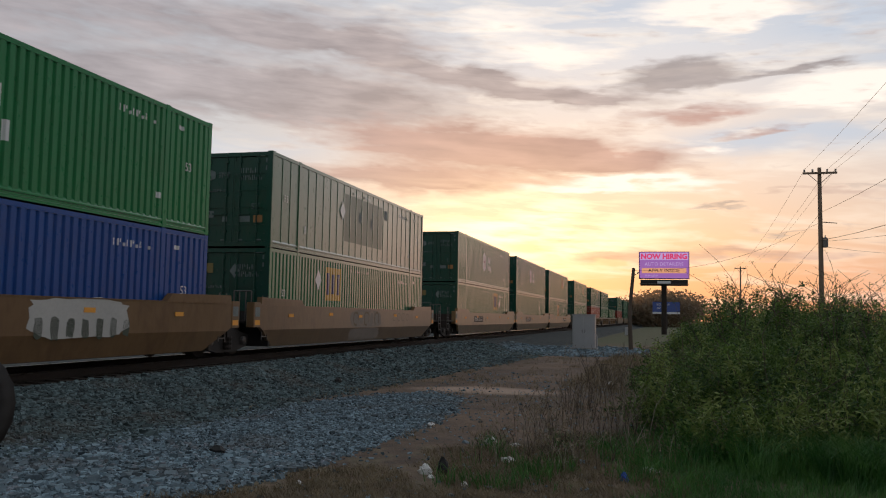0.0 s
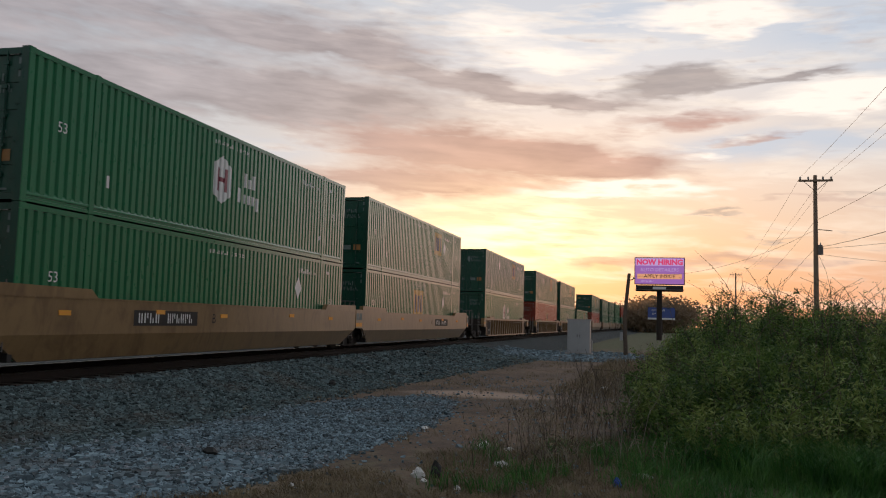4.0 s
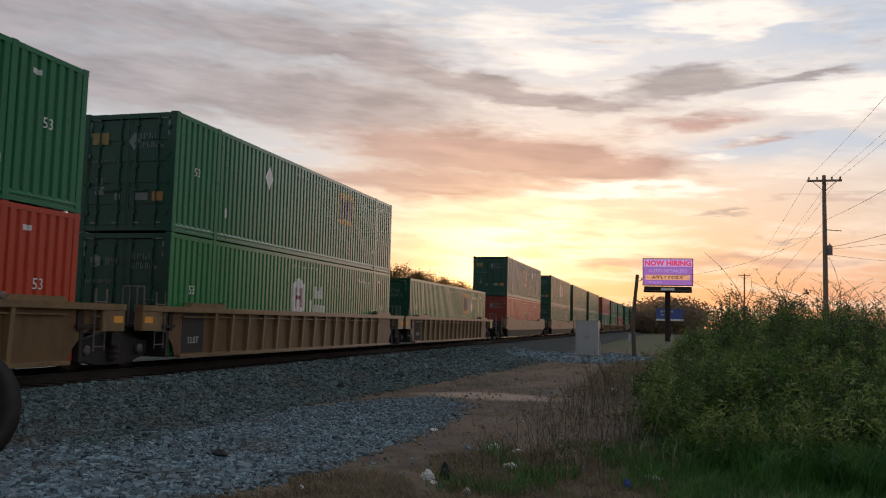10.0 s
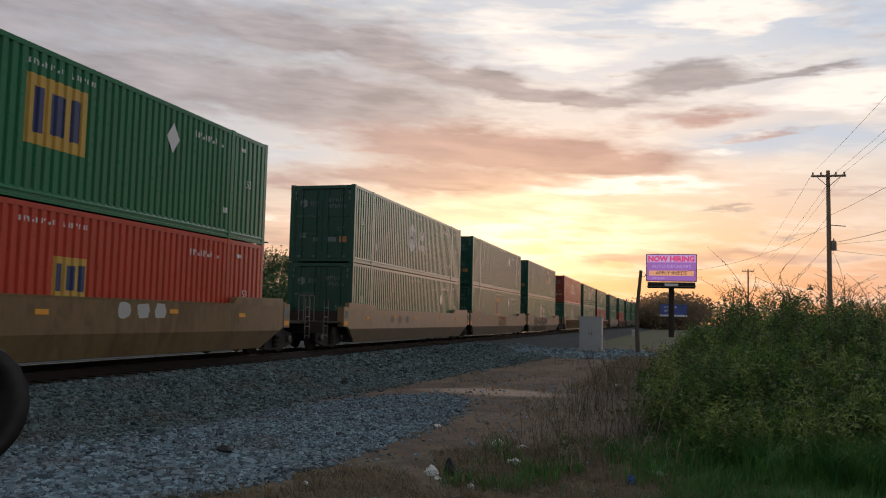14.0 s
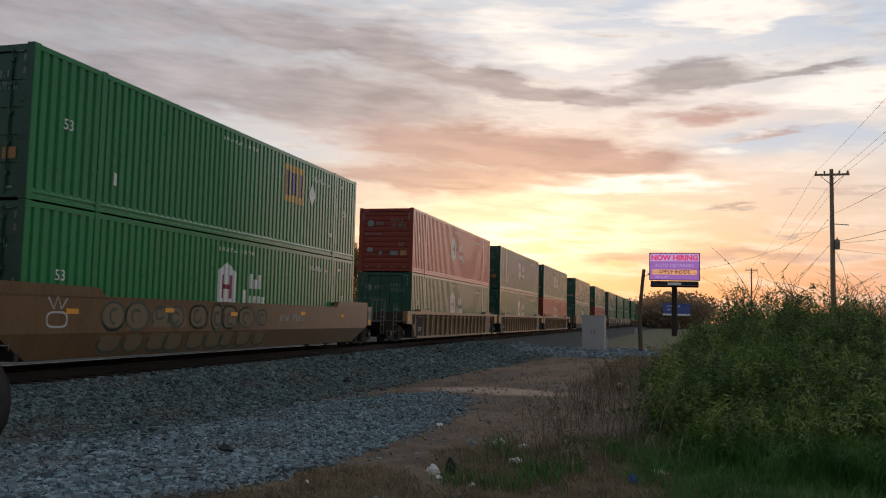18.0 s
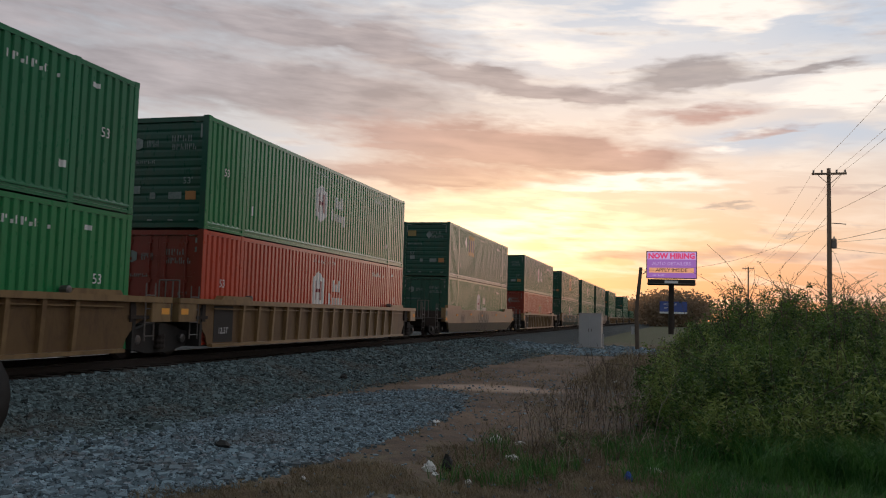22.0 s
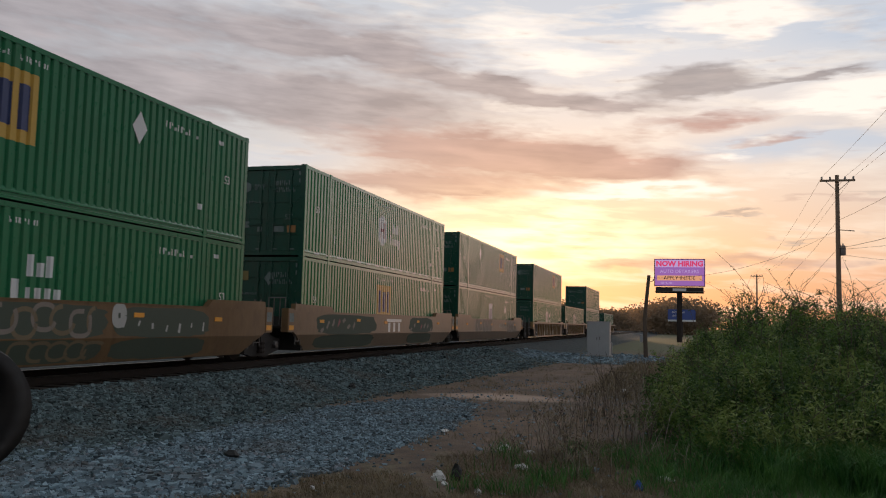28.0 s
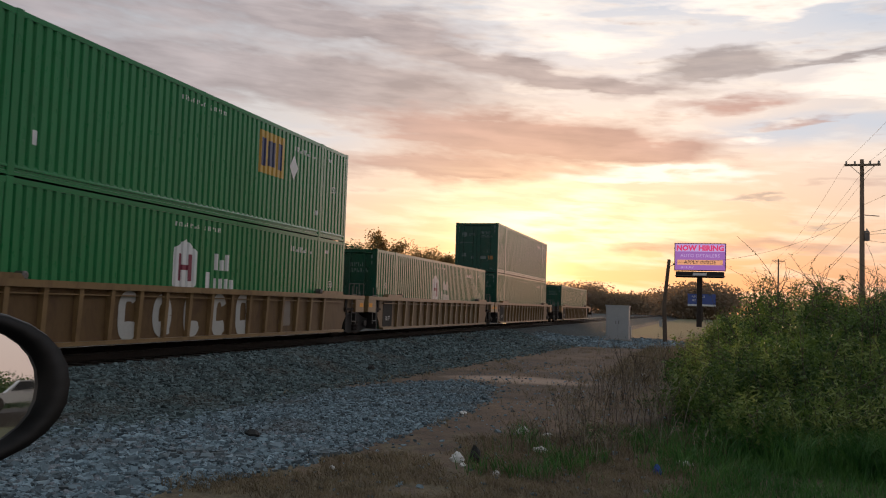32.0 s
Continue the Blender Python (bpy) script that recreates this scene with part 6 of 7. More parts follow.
rg = np.random.default_rng(21)
blades("green_grass", 26000, (-1.6, 5.0, 8.2, 15.5, lambda x, y: x > -0.35 + 0.4 * math.sin(y * 1.3) - 0.10 * (y - 11)), 0.06, 0.24, 0.9, 0.005, M["grass"], "short green grass at the foot of the shrubs", rg)
blades("tall_grass", 4500, (0.2, 4.6, 11.4, 14.5, lambda x, y: True), 0.2, 0.6, 0.8, 0.006, M["grass"], "tall green grass tufts before the shrubs", rg, 90)
blades("foot_grass", 6000, (1.0, 4.8, 11.2, 13.2, lambda x, y: True), 0.25, 0.7, 1.1, 0.006, M["grass"], "long green grass bending over before the shrubs", rg, 70)
blades("weedy_grass", 3200, (-2.6, 0.8, 9.8, 13.5, lambda x, y: noise.noise((x * 0.8, y * 0.8, 5)) > -0.15), 0.06, 0.3, 0.9, 0.006, M["grass"], "low green weeds among dry stalks", rg, 130)
blades("dry_grass", 42000, (-5.4, 0.6, 7.6, 15.0, lambda x, y: x > -4.6 + 0.55 * (y - 9) + 0.4 * math.sin(y * 3) and noise.noise((x * 0.9, y * 0.9, 2)) > -0.35), 0.03, 0.11, 1.4, 0.004, M["straw"], "thin dry brown grass", rg)
blades("rough_grass", 2200, (-2.6, 0.6, 11.5, 26.0, lambda x, y: x > -1.9 + 0.3 * math.sin(y) and noise.noise((x * 0.7, y * 0.7, 8)) > -0.2), 0.08, 0.35, 0.9, 0.005, M["straw"], "rough dry grass among dead weeds", rg)
blades("sparse_weeds", 5200, (-9.0, -1.6, 13.0, 48.0, lambda x, y: not on_patch_plain(x, y) and x > track_x(y) + 4.2), 0.03, 0.16, 1.2, 0.006, M["straw"], "sparse dry weeds on bare soil", rg, 330)
blades("verge_grass", 9000, (-3.6, 2.0, 24.0, 60.0, lambda x, y: x > -2.8 + 0.02 * (y - 24) and not ((x + 4.9) / 5.0) ** 2 + ((y - 53) / 9.0) ** 2 < 1), 0.1, 0.4, 0.8, 0.012, M["straw"], "rough grass along the verge", rg)


def dead_weeds():
    """Dry stalks of last year's weeds between the soil and the shrubs."""
    rng = random.Random(4)
    mb, pale, pts = MB(), MB(), []
    spots = []
    for i in range(58):
        y = rng.uniform(11.6, 27.0)
        spots.append((rng.uniform(-2.3, 0.7) + 0.02 * (y - 12), y, rng.uniform(0.4, 1.2) * (1.15 if y > 14 else 0.8)))
    for i in range(9):
        spots.append((-1.7 + rng.uniform(-0.6, 0.6), 12.0 + rng.uniform(-0.6, 0.6), 0.4))
    for x, y, h in spots:
        g = ground_z(x, y)
        for i in range(8):
            bx, by = x + rng.gauss(0, 0.24), y + rng.gauss(0, 0.24)
            hh = h * rng.uniform(0.4, 1.15)
            lx, ly = rng.uniform(-0.4, 0.4) * hh, rng.uniform(-0.3, 0.3) * hh
            line = [Vector((bx, by, g - 0.02)), Vector((bx + lx * 0.3, by + ly * 0.3, g + hh * 0.55)), Vector((bx + lx, by + ly, g + hh))]
            to = pale if rng.random() < 0.45 else mb
            to.tube(line, 0.0065, 3, 0.003, False)
            for k in range(3):
                q = line[1].lerp(line[2], rng.uniform(0.0, 0.95))
                tip = q + Vector((rng.uniform(-0.15, 0.15), rng.uniform(-0.15, 0.15), rng.uniform(0.05, 0.2)))
                to.tube([q, tip], 0.003, 3, 0.002, False)
                pts += [tuple(tip), tuple(q)]
    ob = new("dead_weeds", mb.mesh("dead_weeds", M["twig"]))
    tagged(ob, "dry brown dead weed stalks before the shrubs", "weeds", kind="stuff")
    stuff(part("pale_stalks", pale, M["stalk"], ob, "sun-bleached pale stalks"))
    dry = quads_mesh("dry_leaves", leaf_cloud(np.array(pts), 0.06, np.random.default_rng(5), 0.3), M["straw"])
    stuff(part("dry_leaves", dry, None, ob))


dead_weeds()


# ---------------------------------------------------------------- stones
def stones(name, xs, ys, size, mat, label, rng, flat=0.6):
    """Many broken stones, each an uneven six-sided block."""
    n = len(xs)
    base = np.array([(-1, -1, -1), (1, -1, -1), (1, 1, -1), (-1, 1, -1), (-1, -1, 1), (1, -1, 1), (1, 1, 1), (-1, 1, 1)], float) * 0.5
    q = base[None] * (1 + rng.uniform(-0.45, 0.25, (n, 8, 3)))
    s = size * np.exp(rng.normal(-0.05, 0.33, n))
    q *= s[:, None, None] * np.stack([rng.uniform(0.8, 1.4, n), rng.uniform(0.7, 1.1, n), np.full(n, flat)], 1)[:, None, :]
    a, b_ = rng.uniform(0, 2 * math.pi, n), rng.normal(0, 0.6, n)
    ca, sa_, cb, sb = np.cos(a), np.sin(a), np.cos(b_), np.sin(b_)
    x, y, z = q[..., 0], q[..., 1], q[..., 2]
    y, z = y * cb[:, None] - z * sb[:, None], y * sb[:, None] + z * cb[:, None]
    x, y = x * ca[:, None] - y * sa_[:, None], x * sa_[:, None] + y * ca[:, None]
    zs = np.array([ground_z(i, j) for i, j in zip(xs, ys)]) + s * 0.12
    v = np.stack([x + xs[:, None], y + ys[:, None], z + zs[:, None]], 2).reshape(-1, 3)
    f = np.array([(3, 2, 1, 0), (4, 5, 6, 7), (0, 1, 5, 4), (1, 2, 6, 5), (2, 3, 7, 6), (3, 0, 4, 7)])
    idx = (f[None] + 8 * np.arange(n)[:, None, None]).reshape(-1)
    me = bpy.data.meshes.new(name)
    me.vertices.add(8 * n)
    me.vertices.foreach_set("co", v.astype(np.float32).ravel())
    me.loops.add(24 * n)
    me.loops.foreach_set("vertex_index", idx.astype(np.int32))
    me.polygons.add(6 * n)
    me.polygons.foreach_set("loop_start", np.arange(0, 24 * n, 4, dtype=np.int32))
    me.materials.append(mat)
    me.update()
    me.shade_flat()
    ob = new(name, me)
    ob.parent = GROUND
    return tagged(ob, label, kind="stuff")


def rocky(name, dark, light):
    """Broken stone: every piece its own grey."""
    m = bpy.data.materials.new(name)
    m.use_nodes = True
    k = Nodes(m.node_tree)
    out, b = k.add("ShaderNodeOutputMaterial"), k.add("ShaderNodeBsdfPrincipled")
    k.t.links.new(b.outputs[0], out.inputs[0])
    isl = k.add("ShaderNodeNewGeometry").outputs["Random Per Island"]
    co = k.add("ShaderNodeTexCoord").outputs["Object"]
    f = k.math("ADD", k.math("MULTIPLY", isl, 0.75), k.math("MULTIPLY", k.noise(co, 40.0, 3.0), 0.35))
    col = k.mix(k.math("MULTIPLY", k.ramp(k.noise(co, 0.7, 4.0), (0.52, 0.0), (0.7, 1.0)), 0.35), k.ramp(f, (0.1, dark), (0.95, light)), (0.13, 0.085, 0.055))
    k.put(b.inputs["Base Color"], col)
    b.inputs["Roughness"].default_value = 0.85
    return m


M["rock_dark"] = rocky("broken_ballast", (0.006, 0.010, 0.010), (0.155, 0.225, 0.235))
M["rock_light"] = rocky("broken_gravel", (0.020, 0.030, 0.036), (0.27, 0.38, 0.44))
rs = np.random.default_rng(33)


def on_patch(x, y, jitter):
    p1 = ((x + 7.1 - 0.06 * y) / 2.15) ** 2 + ((y - 13.5) / 8.2) ** 2
    p2 = ((x + 8.2) / 3.0) ** 2 + ((y - 6.5) / 4.5) ** 2
    return np.minimum(p1, p2) < 0.92 + jitter


for lo_, hi_, n_, sz in ((6.5, 15.0, 25000, 0.046), (15.0, 26.0, 22000, 0.052), (26.0, 50.0, 15000, 0.070)):
    ys = rs.uniform(lo_, hi_, n_)
    xs = TRACK_X + BEND * ys * ys + 1.35 + (3.1 + np.clip(0.07 * ys - 1.26, 0.0, 1.7) + rs.normal(0, 0.2, n_)) * rs.uniform(0, 1, n_)
    stones("ballast_stones", xs, ys, sz, M["rock_dark"], "dark broken ballast stones on the track shoulder", rs)
xs, ys = rs.uniform(-9.2, -3.0, 84000), rs.uniform(5.5, 22.0, 84000)
ok = on_patch(xs, ys, rs.normal(0, 0.12, 84000)) & (xs > TRACK_X + 3.7) & (rs.uniform(0, 1, 84000) < np.clip(1.7 - ys / 13, 0.35, 1.0))
xs, ys = xs[ok], ys[ok]
near_ = ys < 11.0
stones("gravel_stones", xs[near_], ys[near_], 0.047, M["rock_light"], "pale crushed stone spread beside the track", rs, 0.8)
stones("fine_gravel", xs[~near_], ys[~near_], 0.036, M["rock_light"], "fine pale crushed stone spread beside the track", rs, 0.6)
xs, ys = rs.uniform(-9.9, 0.1, 7000), rs.uniform(44.0, 62.0, 7000)
ok = ((xs + 4.9) / 5.0) ** 2 + ((ys - 53) / 9.0) ** 2 < 0.9 + rs.normal(0, 0.12, 7000)
stones("pad_stones", xs[ok], ys[ok], 0.09, M["rock_light"], "pale crushed stone round the signal cabinet", rs, 0.5)
xs, ys = rs.uniform(-6.5, -0.5, 1400), rs.uniform(8.0, 30.0, 1400)
stones("scattered_stones", xs, ys, 0.035, M["rock_light"], "small stones scattered on the soil", rs, 0.6)

# the nearest pieces, each by itself
PIECE = []
for i in range(6):
    mb = MB()
    r_ = random.Random(70 + i)
    ring = [(math.cos(2 * math.pi * k / 6) * r_.uniform(0.8, 1.2), math.sin(2 * math.pi * k / 6) * r_.uniform(0.6, 0.9)) for k in range(6)]
    mb.v = [(a * 0.055, b_ * 0.055, -0.02) for a, b_ in ring] + [(a * 0.034 + r_.uniform(-0.01, 0.01), b_ * 0.034, r_.uniform(0.012, 0.03)) for a, b_ in ring]
    mb.f = [tuple(range(5, -1, -1)), tuple(range(6, 12))] + [(k, (k + 1) % 6, 6 + (k + 1) % 6, 6 + k) for k in range(6)]
    PIECE.append(mb.mesh("stone", M["stone"]))
r_ = random.Random(5)
made = 0
while made < 280:
    x, y = r_.uniform(-9.0, -4.0), r_.uniform(6.3, 11.5)
    if on_patch(x, y, 0.0):
        part("stone", PIECE[made % 6], None, GROUND, at=pose(x, y, ground_z(x, y) + 0.02, r_.uniform(-15, 15), r_.uniform(-15, 15), r_.uniform(0, 360)))
        made += 1

# ---------------------------------------------------------------- litter


def crumpled(w_, dep, h, seed):
    """A crushed wrapper or cup."""
    r_ = random.Random(seed)
    mb = MB()
    n, rings = 9, 4
    for k in range(rings):
        s = (0.8, 1.0, 0.85, 0.3)[k]
        for j in range(n):
            a = 2 * math.pi * j / n
            mb.v.append((math.cos(a) * w_ / 2 * s * r_.uniform(0.75, 1.2), math.sin(a) * dep / 2 * s * r_.uniform(0.75, 1.2), h * k / (rings - 1) * r_.uniform(0.8, 1.15)))
    for k in range(rings - 1):
        mb.f += [(k * n + j, k * n + (j + 1) % n, (k + 1) * n + (j + 1) % n, (k + 1) * n + j) for j in range(n)]
    mb.f += [tuple(range(n - 1, -1, -1)), tuple(range((rings - 1) * n, rings * n))]
    return mb


for i, (x, y, w_, dep, h, mat, label) in enumerate((
        (-4.16, 15.24, 0.24, 0.14, 0.05, "litter", "white crumpled paper lying on gravel"), (-2.59, 13.06, 0.26, 0.16, 0.11, "litter", "white crushed paper bag on dry grass"),
        (-2.18, 12.99, 0.20, 0.08, 0.06, "litter", "white crushed cup lying on dry grass"), (-2.06, 11.65, 0.22, 0.12, 0.09, "litter", "white crumpled wrapper on dry grass"),
        (-0.15, 11.33, 0.32, 0.14, 0.06, "litter", "pale torn paper lying in grass"), (-0.45, 10.67, 0.12, 0.10, 0.12, "blueplastic", "crushed blue plastic bottle in grass"),
        (-2.9, 10.37, 0.22, 0.14, 0.12, "litter", "white crumpled bag on dry grass"), (-2.68, 10.42, 0.20, 0.16, 0.20, "rubber", "black rag lying on dry grass"),
        (-2.24, 9.74, 0.12, 0.08, 0.06, "litter", "small white crumpled paper on soil"), (-2.75, 10.1, 0.14, 0.08, 0.05, "litter", "small white crumpled paper on soil"),
        (-6.16, 10.98, 0.46, 0.22, 0.10, "rubber", "torn black tyre piece on gravel"), (-1.53, 26.55, 0.3, 0.15, 0.1, "litter", "white litter on bare soil"),
        (-4.14, 9.3, 0.10, 0.06, 0.05, "litter", "small white paper scrap on soil"), (-8.8, 22.2, 0.35, 0.2, 0.16, "rubber", "dark lump at the ballast foot"))):
    ob = new("litter", crumpled(w_, dep, h, 500 + i).mesh("litter", M[mat]))
    ob.matrix_basis = pose(x, y, ground_z(x, y) - 0.004, 0, 0, random.uniform(0, 180))
    tagged(ob, label, "litter", "roadside litter")


def tree(x, y, h, crown, seed, conifer=False, n=9500):
    rng = np.random.default_rng(seed)
    tr = thing("tree", pose(x, y, ground_z(x, y)), "dark leafy tree standing beyond the railway" if not conifer else "dark pine tree standing beyond the railway", "tree", "trees beyond the railway")
    limbs = MB().tube([(0, 0, -0.3), (0.1, 0, h * 0.4), (0, 0.1, h * 0.9)], h * 0.022, 8, h * 0.006)
    pts = []
    for i in range(38):
        a = rng.uniform(0, 2 * math.pi)
        z0 = h * rng.uniform(0.12, 0.88)
        reach = crown * (rng.uniform(0.5, 1.0)) * ((1.15 - z0 / h) if conifer else math.sqrt(max(0.08, 1 - ((z0 / h - 0.6) / 0.45) ** 2)))
        tip = Vector((math.cos(a) * reach, math.sin(a) * reach, z0 + (reach * (0.1 if conifer else 0.5))))
        limbs.tube([(0, 0, z0 * 0.9), tuple(tip * 0.55 + Vector((0, 0, z0 * 0.45))), tuple(tip)], h * 0.008, 5, h * 0.002, False)
        for k in range(n // 38):
            t = rng.uniform(0.35, 1.1)
            s = 0.10 * crown + 0.12 * reach
            pts.append((tip.x * t + rng.normal(0, s), tip.y * t + rng.normal(0, s), z0 * 0.9 + (tip.z - z0 * 0.9) * t + rng.normal(0, s * 0.7)))
    part("trunk", limbs, M["bark"], tr)
    part("crown", quads_mesh("crown", leaf_cloud(np.array(pts), 0.022 * h + 0.09, rng, 0.55), M["leaf_side" if x < -50 else "leaf_sunlit"]), None, tr)
    return tr


def place(az_, dist):
    return math.sin(radians(az_)) * dist, math.cos(radians(az_)) * dist


for i, (a, dist, top, crown, con) in enumerate((
        (-36.3, 95, 5.9, 4.0, True), (-39.5, 100, 4.9, 3.5, True), (-41.2, 92, 4.6, 3.5, True), (-43.5, 96, 5.0, 3.8, False), (-34.0, 110, 4.6, 4.2, False),
        (-31.8, 105, 4.3, 4.2, False), (-30.0, 120, 4.4, 4.0, False), (-27.5, 120, 4.2, 4.0, False), (-25.0, 130, 4.0, 4.0, False), (-46, 100, 5.2, 4.0, False),
        (-20.9, 140, 4.75, 4.2, False), (-22.6, 145, 3.7, 3.6, False), (-18.5, 150, 3.85, 3.2, False), (-16.8, 155, 3.5, 3.0, False), (-15.6, 160, 3.1, 3.0, False),
        (-14.2, 190, 2.6, 4.0, False), (-12.8, 200, 2.4, 4.0, False))):
    x, y = place(a, dist)
    tree(x, y, 2.0 + dist * math.tan(radians(top)), crown, 50 + i, con)


def woods():
    """The far edge of the woods, closing the view along the track."""
    rng = np.random.default_rng(9)
    pts = []
    for i in range(420):
        az_ = rng.uniform(-12.5, 2.2)
        dist = rng.uniform(330, 420) if az_ < -1.9 else rng.uniform(240, 300)
        top = (1.75 if az_ < -6 else 1.15 if az_ < -1.9 else 2.0) * rng.uniform(0.75, 1.05)
        if az_ > -1.9:
            top *= 1 - 0.12 * abs(az_ - 0.2)
        x, y = place(az_, dist)
        h = 2.0 + dist * math.tan(radians(top))
        c = rng.normal(0, 1, (190, 3)) * (2.8, 2.8, h * 0.22) + (x, y, h * 0.55)
        c[:, 2] = np.clip(c[:, 2], 0.2, h)
        pts.append(c)
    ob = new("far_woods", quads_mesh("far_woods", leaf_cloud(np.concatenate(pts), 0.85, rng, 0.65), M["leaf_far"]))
    tagged(ob, "line of woods along the horizon in a haze-tinted leaf colour", "woods", kind="stuff")


woods()


def hedge():
    """The scrub and low trees that close the view behind the train."""
    rng = np.random.default_rng(12)
    pts = []
    for i in range(330):
        az_ = rng.uniform(-52, -13.5)
        dist = rng.uniform(75, 112) if az_ < -24 else rng.uniform(125, 170)
        top = (3.1 if az_ < -30 else 2.7 if az_ < -22 else 2.3) * rng.uniform(0.55, 1.1)
        x, y = place(az_, dist)
        h = 2.0 + dist * math.tan(radians(top))
        c = rng.normal(0, 1, (260, 3)) * (1.5, 1.5, h * 0.26) + (x, y, h * 0.5)
        c[:, 2] = np.clip(c[:, 2], 0.2, h * rng.uniform(0.9, 1.05, 260))
        pts.append(c)
    for name, cells, mat, label in (("near_scrub", [q for q in pts if q[0][1] < 118], "leaf_side", "dark green scrub and low trees beyond the railway"),
                                    ("far_scrub", [q for q in pts if q[0][1] >= 118], "leaf_sunlit", "scrub far along the railway in sunlit brown leaf colour")):
        ob = new(name, quads_mesh(name, leaf_cloud(np.concatenate(cells), 0.45, rng, 0.6), M[mat]))
        tagged(ob, label, "scrub", kind="stuff")
    # woods across the side street, seen in the car's mirror
    pts = []
    for i in range(150):
        y = rng.uniform(-40, 70)
        h = rng.uniform(2.6, 4.6)
        c = rng.normal(0, 1, (500, 3)) * (1.5, 1.5, h * 0.26) + (rng.uniform(105, 130), y, h * 0.5)
        c[:, 2] = np.clip(c[:, 2], 0.2, h)
        pts.append(c)
    ob = new("roadside_scrub", quads_mesh("roadside_scrub", leaf_cloud(np.concatenate(pts), 0.4, rng, 0.6), M["leaf_side"]))
    tagged(ob, "dark green trees beyond the side street", "scrub", kind="stuff")


hedge()

# ---------------------------------------------------------------- road, car with its mirror, and what the mirror shows
ROAD_Z = 0.76


def roads():
    mb = MB()
    for x0, x1, y0, y1, t in ((-10.6, 50.0, -6.5, 2.4, 0.0), (50.0, 62.0, -80.0, 80.0, 0.0)):
        mb.box(x0, y0, -0.3, x1, y1, ROAD_Z)
    tagged(new("road", mb.mesh("road", M["asphalt"])), "dark asphalt road leading to the level crossing", "road", kind="structure")


roads()


def wheel_at(parent, x, y, z, r, out):
    tyre = part("wheel", MB().lathe([(r * 0.62, -0.11), (r * 0.95, -0.11), (r, -0.07), (r, 0.07), (r * 0.95, 0.11), (r * 0.62, 0.11)], "y", 22), M["rubber"], parent, "black rubber tyre", pose(x, y, z), True)
    part("rim", MB().lathe([(0.05, 0.02), (r * 0.30, 0.05), (r * 0.58, 0.09), (r * 0.63, 0.10), (r * 0.63, -0.1)], "y", 16), M["silver"], tyre, "silver wheel rim", pose(0, 0, 0, 0, 0, 0 if out > 0 else 180))


def sweep_side(prof, y0, y1, tuck=0.0):
    """A car body from its outline in x and z, carried across its width."""
    return MB().prism([(z, x) for x, z in prof], y0, y1, "y")


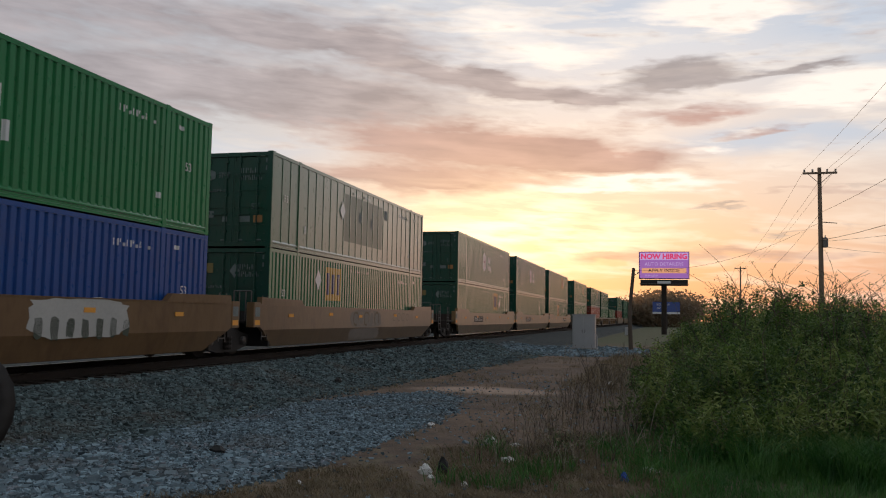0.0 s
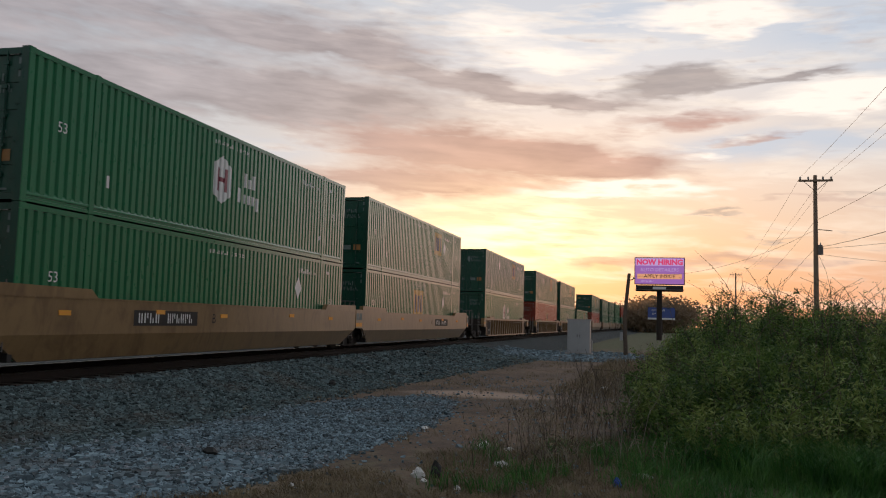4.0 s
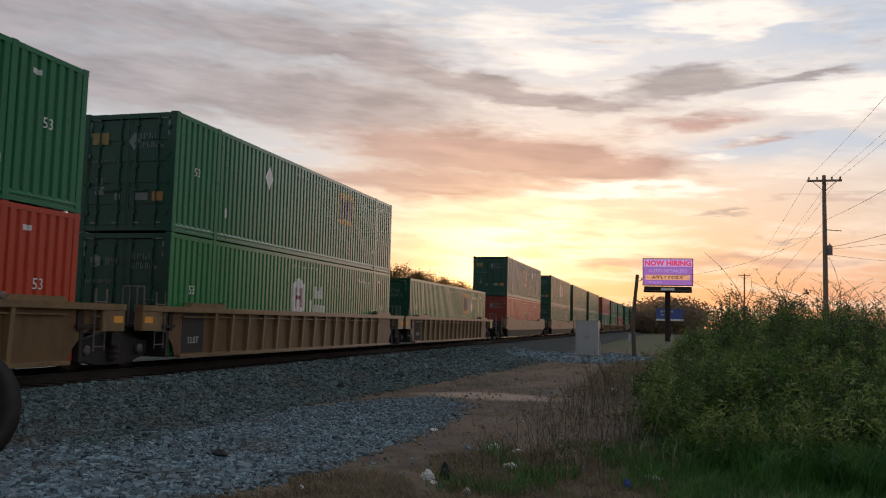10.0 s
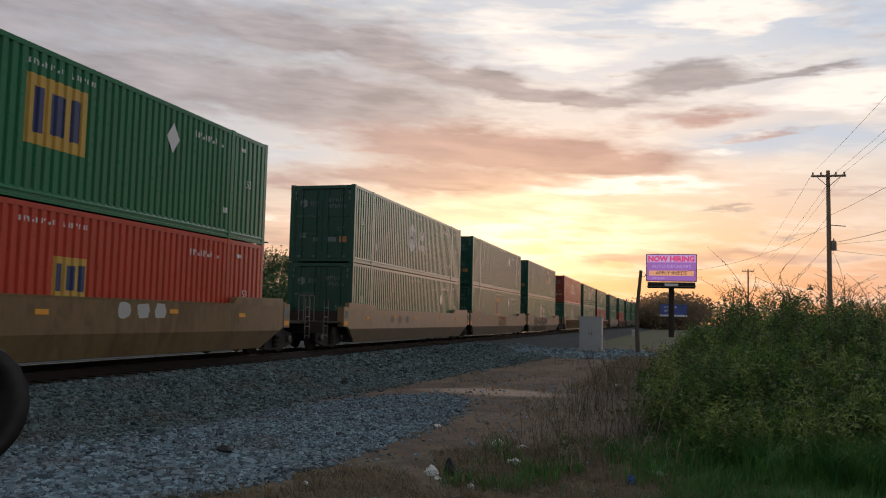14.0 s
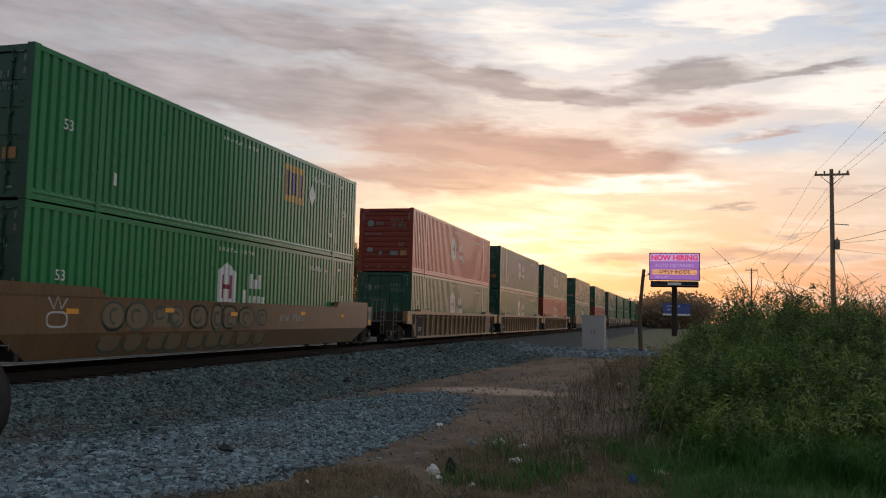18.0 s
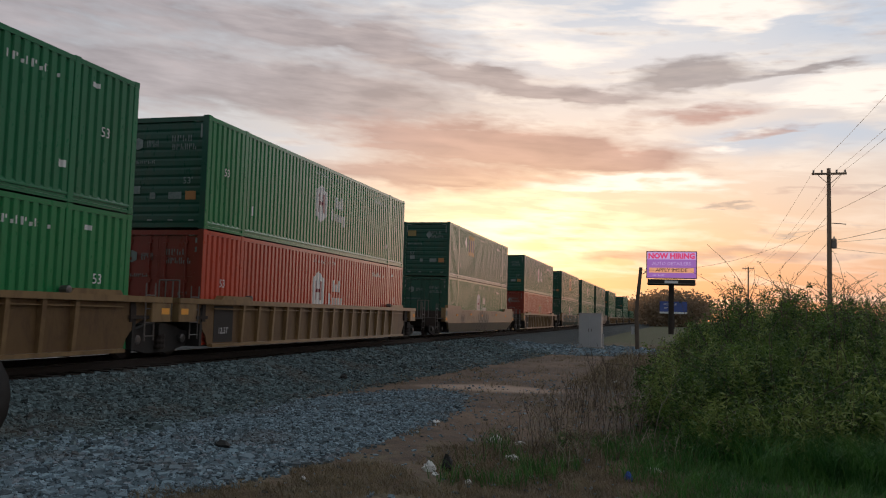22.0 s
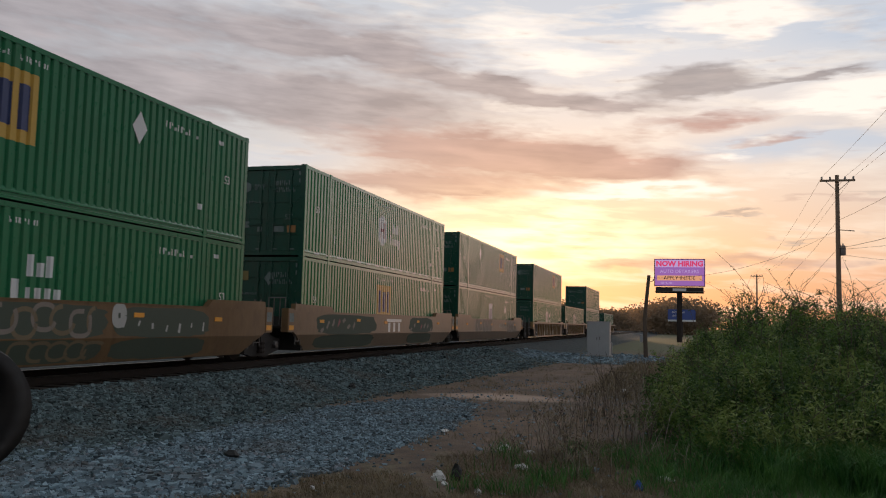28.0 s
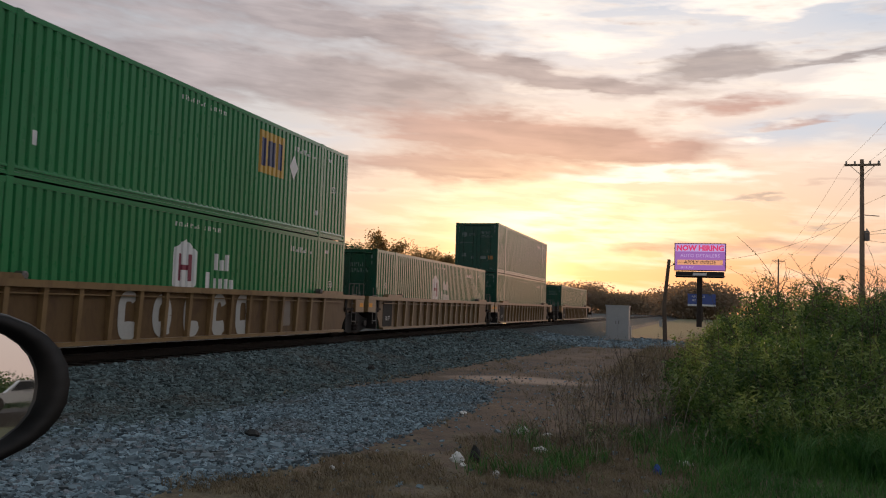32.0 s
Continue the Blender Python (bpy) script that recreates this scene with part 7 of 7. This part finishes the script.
def our_car():
    """The waiting car, heading for the track; only its mirror is in view."""
    c = thing("parked_car", pose(0, 0, ROAD_Z), "dark car waiting on the road with its side mirror showing", "car")
    z0 = 0.30
    part("body", sweep_side([(-2.55, 0.45), (-2.5, 0.35), (2.2, 0.35), (2.25, 0.5), (2.2, 0.92), (-1.05, 0.90), (-2.3, 0.80), (-2.55, 0.65)], -1.05, 0.72), M["carblack"], c, "dark painted lower body")
    part("roof", MB().box(-1.0, -1.0, 1.70, 1.75, 0.66, 1.76, 0.1), M["carblack"], c)
    for y in (-1.0, 0.68):
        part("pillar", MB().tube([(-1.75, y, 0.9), (-1.0, y * 0.97, 1.72)], 0.03, 6), M["carblack"], c)
        part("pillar", MB().tube([(0.75, y, 0.9), (0.68, y * 0.97, 1.72)], 0.04, 6), M["carblack"], c)
        part("pillar", MB().tube([(2.1, y, 0.9), (1.72, y * 0.97, 1.72)], 0.04, 6), M["carblack"], c)
    for x in (-1.75, 1.45):
        for y in (-1.0, 0.66):
            wheel_at(c, x, y, 0.34, 0.34, y)
    # side mirror: a rounded housing whose glass faces back along the road
    n = Vector((math.cos(radians(20)) * math.cos(radians(3.4)), -math.sin(radians(20)) * math.cos(radians(3.4)), math.sin(radians(3.4))))
    h = Vector((math.sin(radians(20)), math.cos(radians(20)), 0))
    up = n.cross(h) * -1 if n.cross(h).z < 0 else n.cross(h)
    eye = Vector((0, 0, 2.0 - ROAD_Z))
    mid = eye + Vector((-0.7475, 0.6561, -0.1035)) * 1.16 + Vector((0.656, 0.7475, 0.0)) * 0.011
    frame_m = Matrix(((h.x, up.x, n.x, mid.x), (h.y, up.y, n.y, mid.y), (h.z, up.z, n.z, mid.z), (0, 0, 0, 1)))

    def ring(a, b_, k=0.92, m=28):
        out = []
        for j in range(m):
            t = 2 * math.pi * j / m
            out.append((a * math.copysign(abs(math.cos(t)) ** k, math.cos(t)), b_ * math.copysign(abs(math.sin(t)) ** k, math.sin(t))))
        return out

    shell = MB()
    layers = ((0.115, 0.078, -0.012), (0.117, 0.080, 0.010), (0.150, 0.094, 0.016), (0.157, 0.099, 0.0), (0.159, 0.101, -0.03), (0.145, 0.092, -0.08), (0.10, 0.06, -0.12))
    m = 28
    for a, b_, z in layers:
        shell.v += [(x, y, z) for x, y in ring(a, b_)]
    for k in range(len(layers) - 1):
        shell.f += [(k * m + j, k * m + (j + 1) % m, (k + 1) * m + (j + 1) % m, (k + 1) * m + j) for j in range(m)]
    shell.f.append(tuple(range(len(layers) * m - 1, (len(layers) - 1) * m - 1, -1)))
    hous = part("side_mirror", shell, M["plastic"], c, "black plastic mirror housing", frame_m, True)
    gl = MB()
    gl.v = [(x, y, 0.0) for x, y in ring(0.116, 0.079)]
    gl.f = [tuple(range(m))]
    part("mirror_glass", gl, M["mirror"], hous, "silvered mirror glass")
    part("mirror_arm", MB().tube([tuple(mid + Vector((0.0, -0.08, -0.06))), tuple(mid + Vector((0.02, -0.10, -0.22))), (mid.x + 0.1, 0.70, 0.86)], 0.03, 8), M["plastic"], c)


our_car()


def pickup():
    c = thing("pickup_truck", pose(55.5, 7.6, ROAD_Z, 0, 0, 90), "silver pickup truck with lit headlamps on the side street", "truck")
    # local x runs back along the truck, its nose at -2.7
    part("body", sweep_side([(-2.7, 0.55), (-2.55, 0.45), (2.7, 0.5), (2.75, 1.05), (0.75, 1.08), (0.7, 1.08), (-1.15, 1.08), (-2.4, 1.0), (-2.7, 0.9)], -0.95, 0.95), M["silver"], c, "silver painted body")
    part("cab", sweep_side([(-1.15, 1.08), (0.7, 1.08), (0.6, 1.75), (-0.35, 1.78)], -0.85, 0.85), M["silver"], c)
    for s in (-1, 1):
        part("window", MB().prism([(1.15, -0.9), (1.15, 0.5), (1.68, 0.45), (1.70, -0.38)], s * 0.855, s * 0.865, "y"), M["carblack"], c, "dark side window")
        part("headlamp", MB().box(-2.73, s * 0.7 - 0.17, 0.72, -2.66, s * 0.7 + 0.17, 0.9), M["headlamp"], c, "lit headlamp")
        part("fender_lamp", MB().box(-2.6, s * 0.952 - 0.01, 0.74, -2.42, s * 0.952 + 0.01, 0.88), M["headlamp"], c, "lit side of headlamp")
        for x in (-1.75, 1.75):
            wheel_at(c, x, s * 0.85, 0.40, 0.40, s)
            part("wheel_arch", MB().lathe([(0.40, -0.02), (0.50, -0.02), (0.50, 0.02), (0.40, 0.02)], "y", 20), M["rubber"], c, at=pose(x, s * 0.945, 0.42))
    part("bumper", MB().box(-2.85, -0.9, 0.42, -2.66, 0.9, 0.62, 0.05), M["galv"], c, "steel front bumper")


pickup()


def traffic_light():
    x, y, z = 58.0, 6.0, 4.7
    l_ = thing("traffic_light", pose(x, y, 0), "hanging traffic light on a span wire between poles", "traffic light")
    part("housing", MB().box(-0.17, -0.17, z, 0.17, 0.17, z + 1.05, 0.03), M["black"], l_)
    for k in range(3):
        part("visor", MB().tube([(-0.17, 0, z + 0.18 + k * 0.35), (-0.4, 0, z + 0.16 + k * 0.35)], 0.14, 10), M["black"], l_)
    part("span_wire", MB().tube([(0, -22, z + 2.0), (0, 0, z + 1.05), (0, 22, z + 2.0)], 0.02, 4), M["black"], l_)
    for s in (-22, 22):
        part("pole", MB().tube([(0, s, -0.2), (0, s, z + 2.4)], 0.14, 8), M["wood"], l_)


traffic_light()

motions()
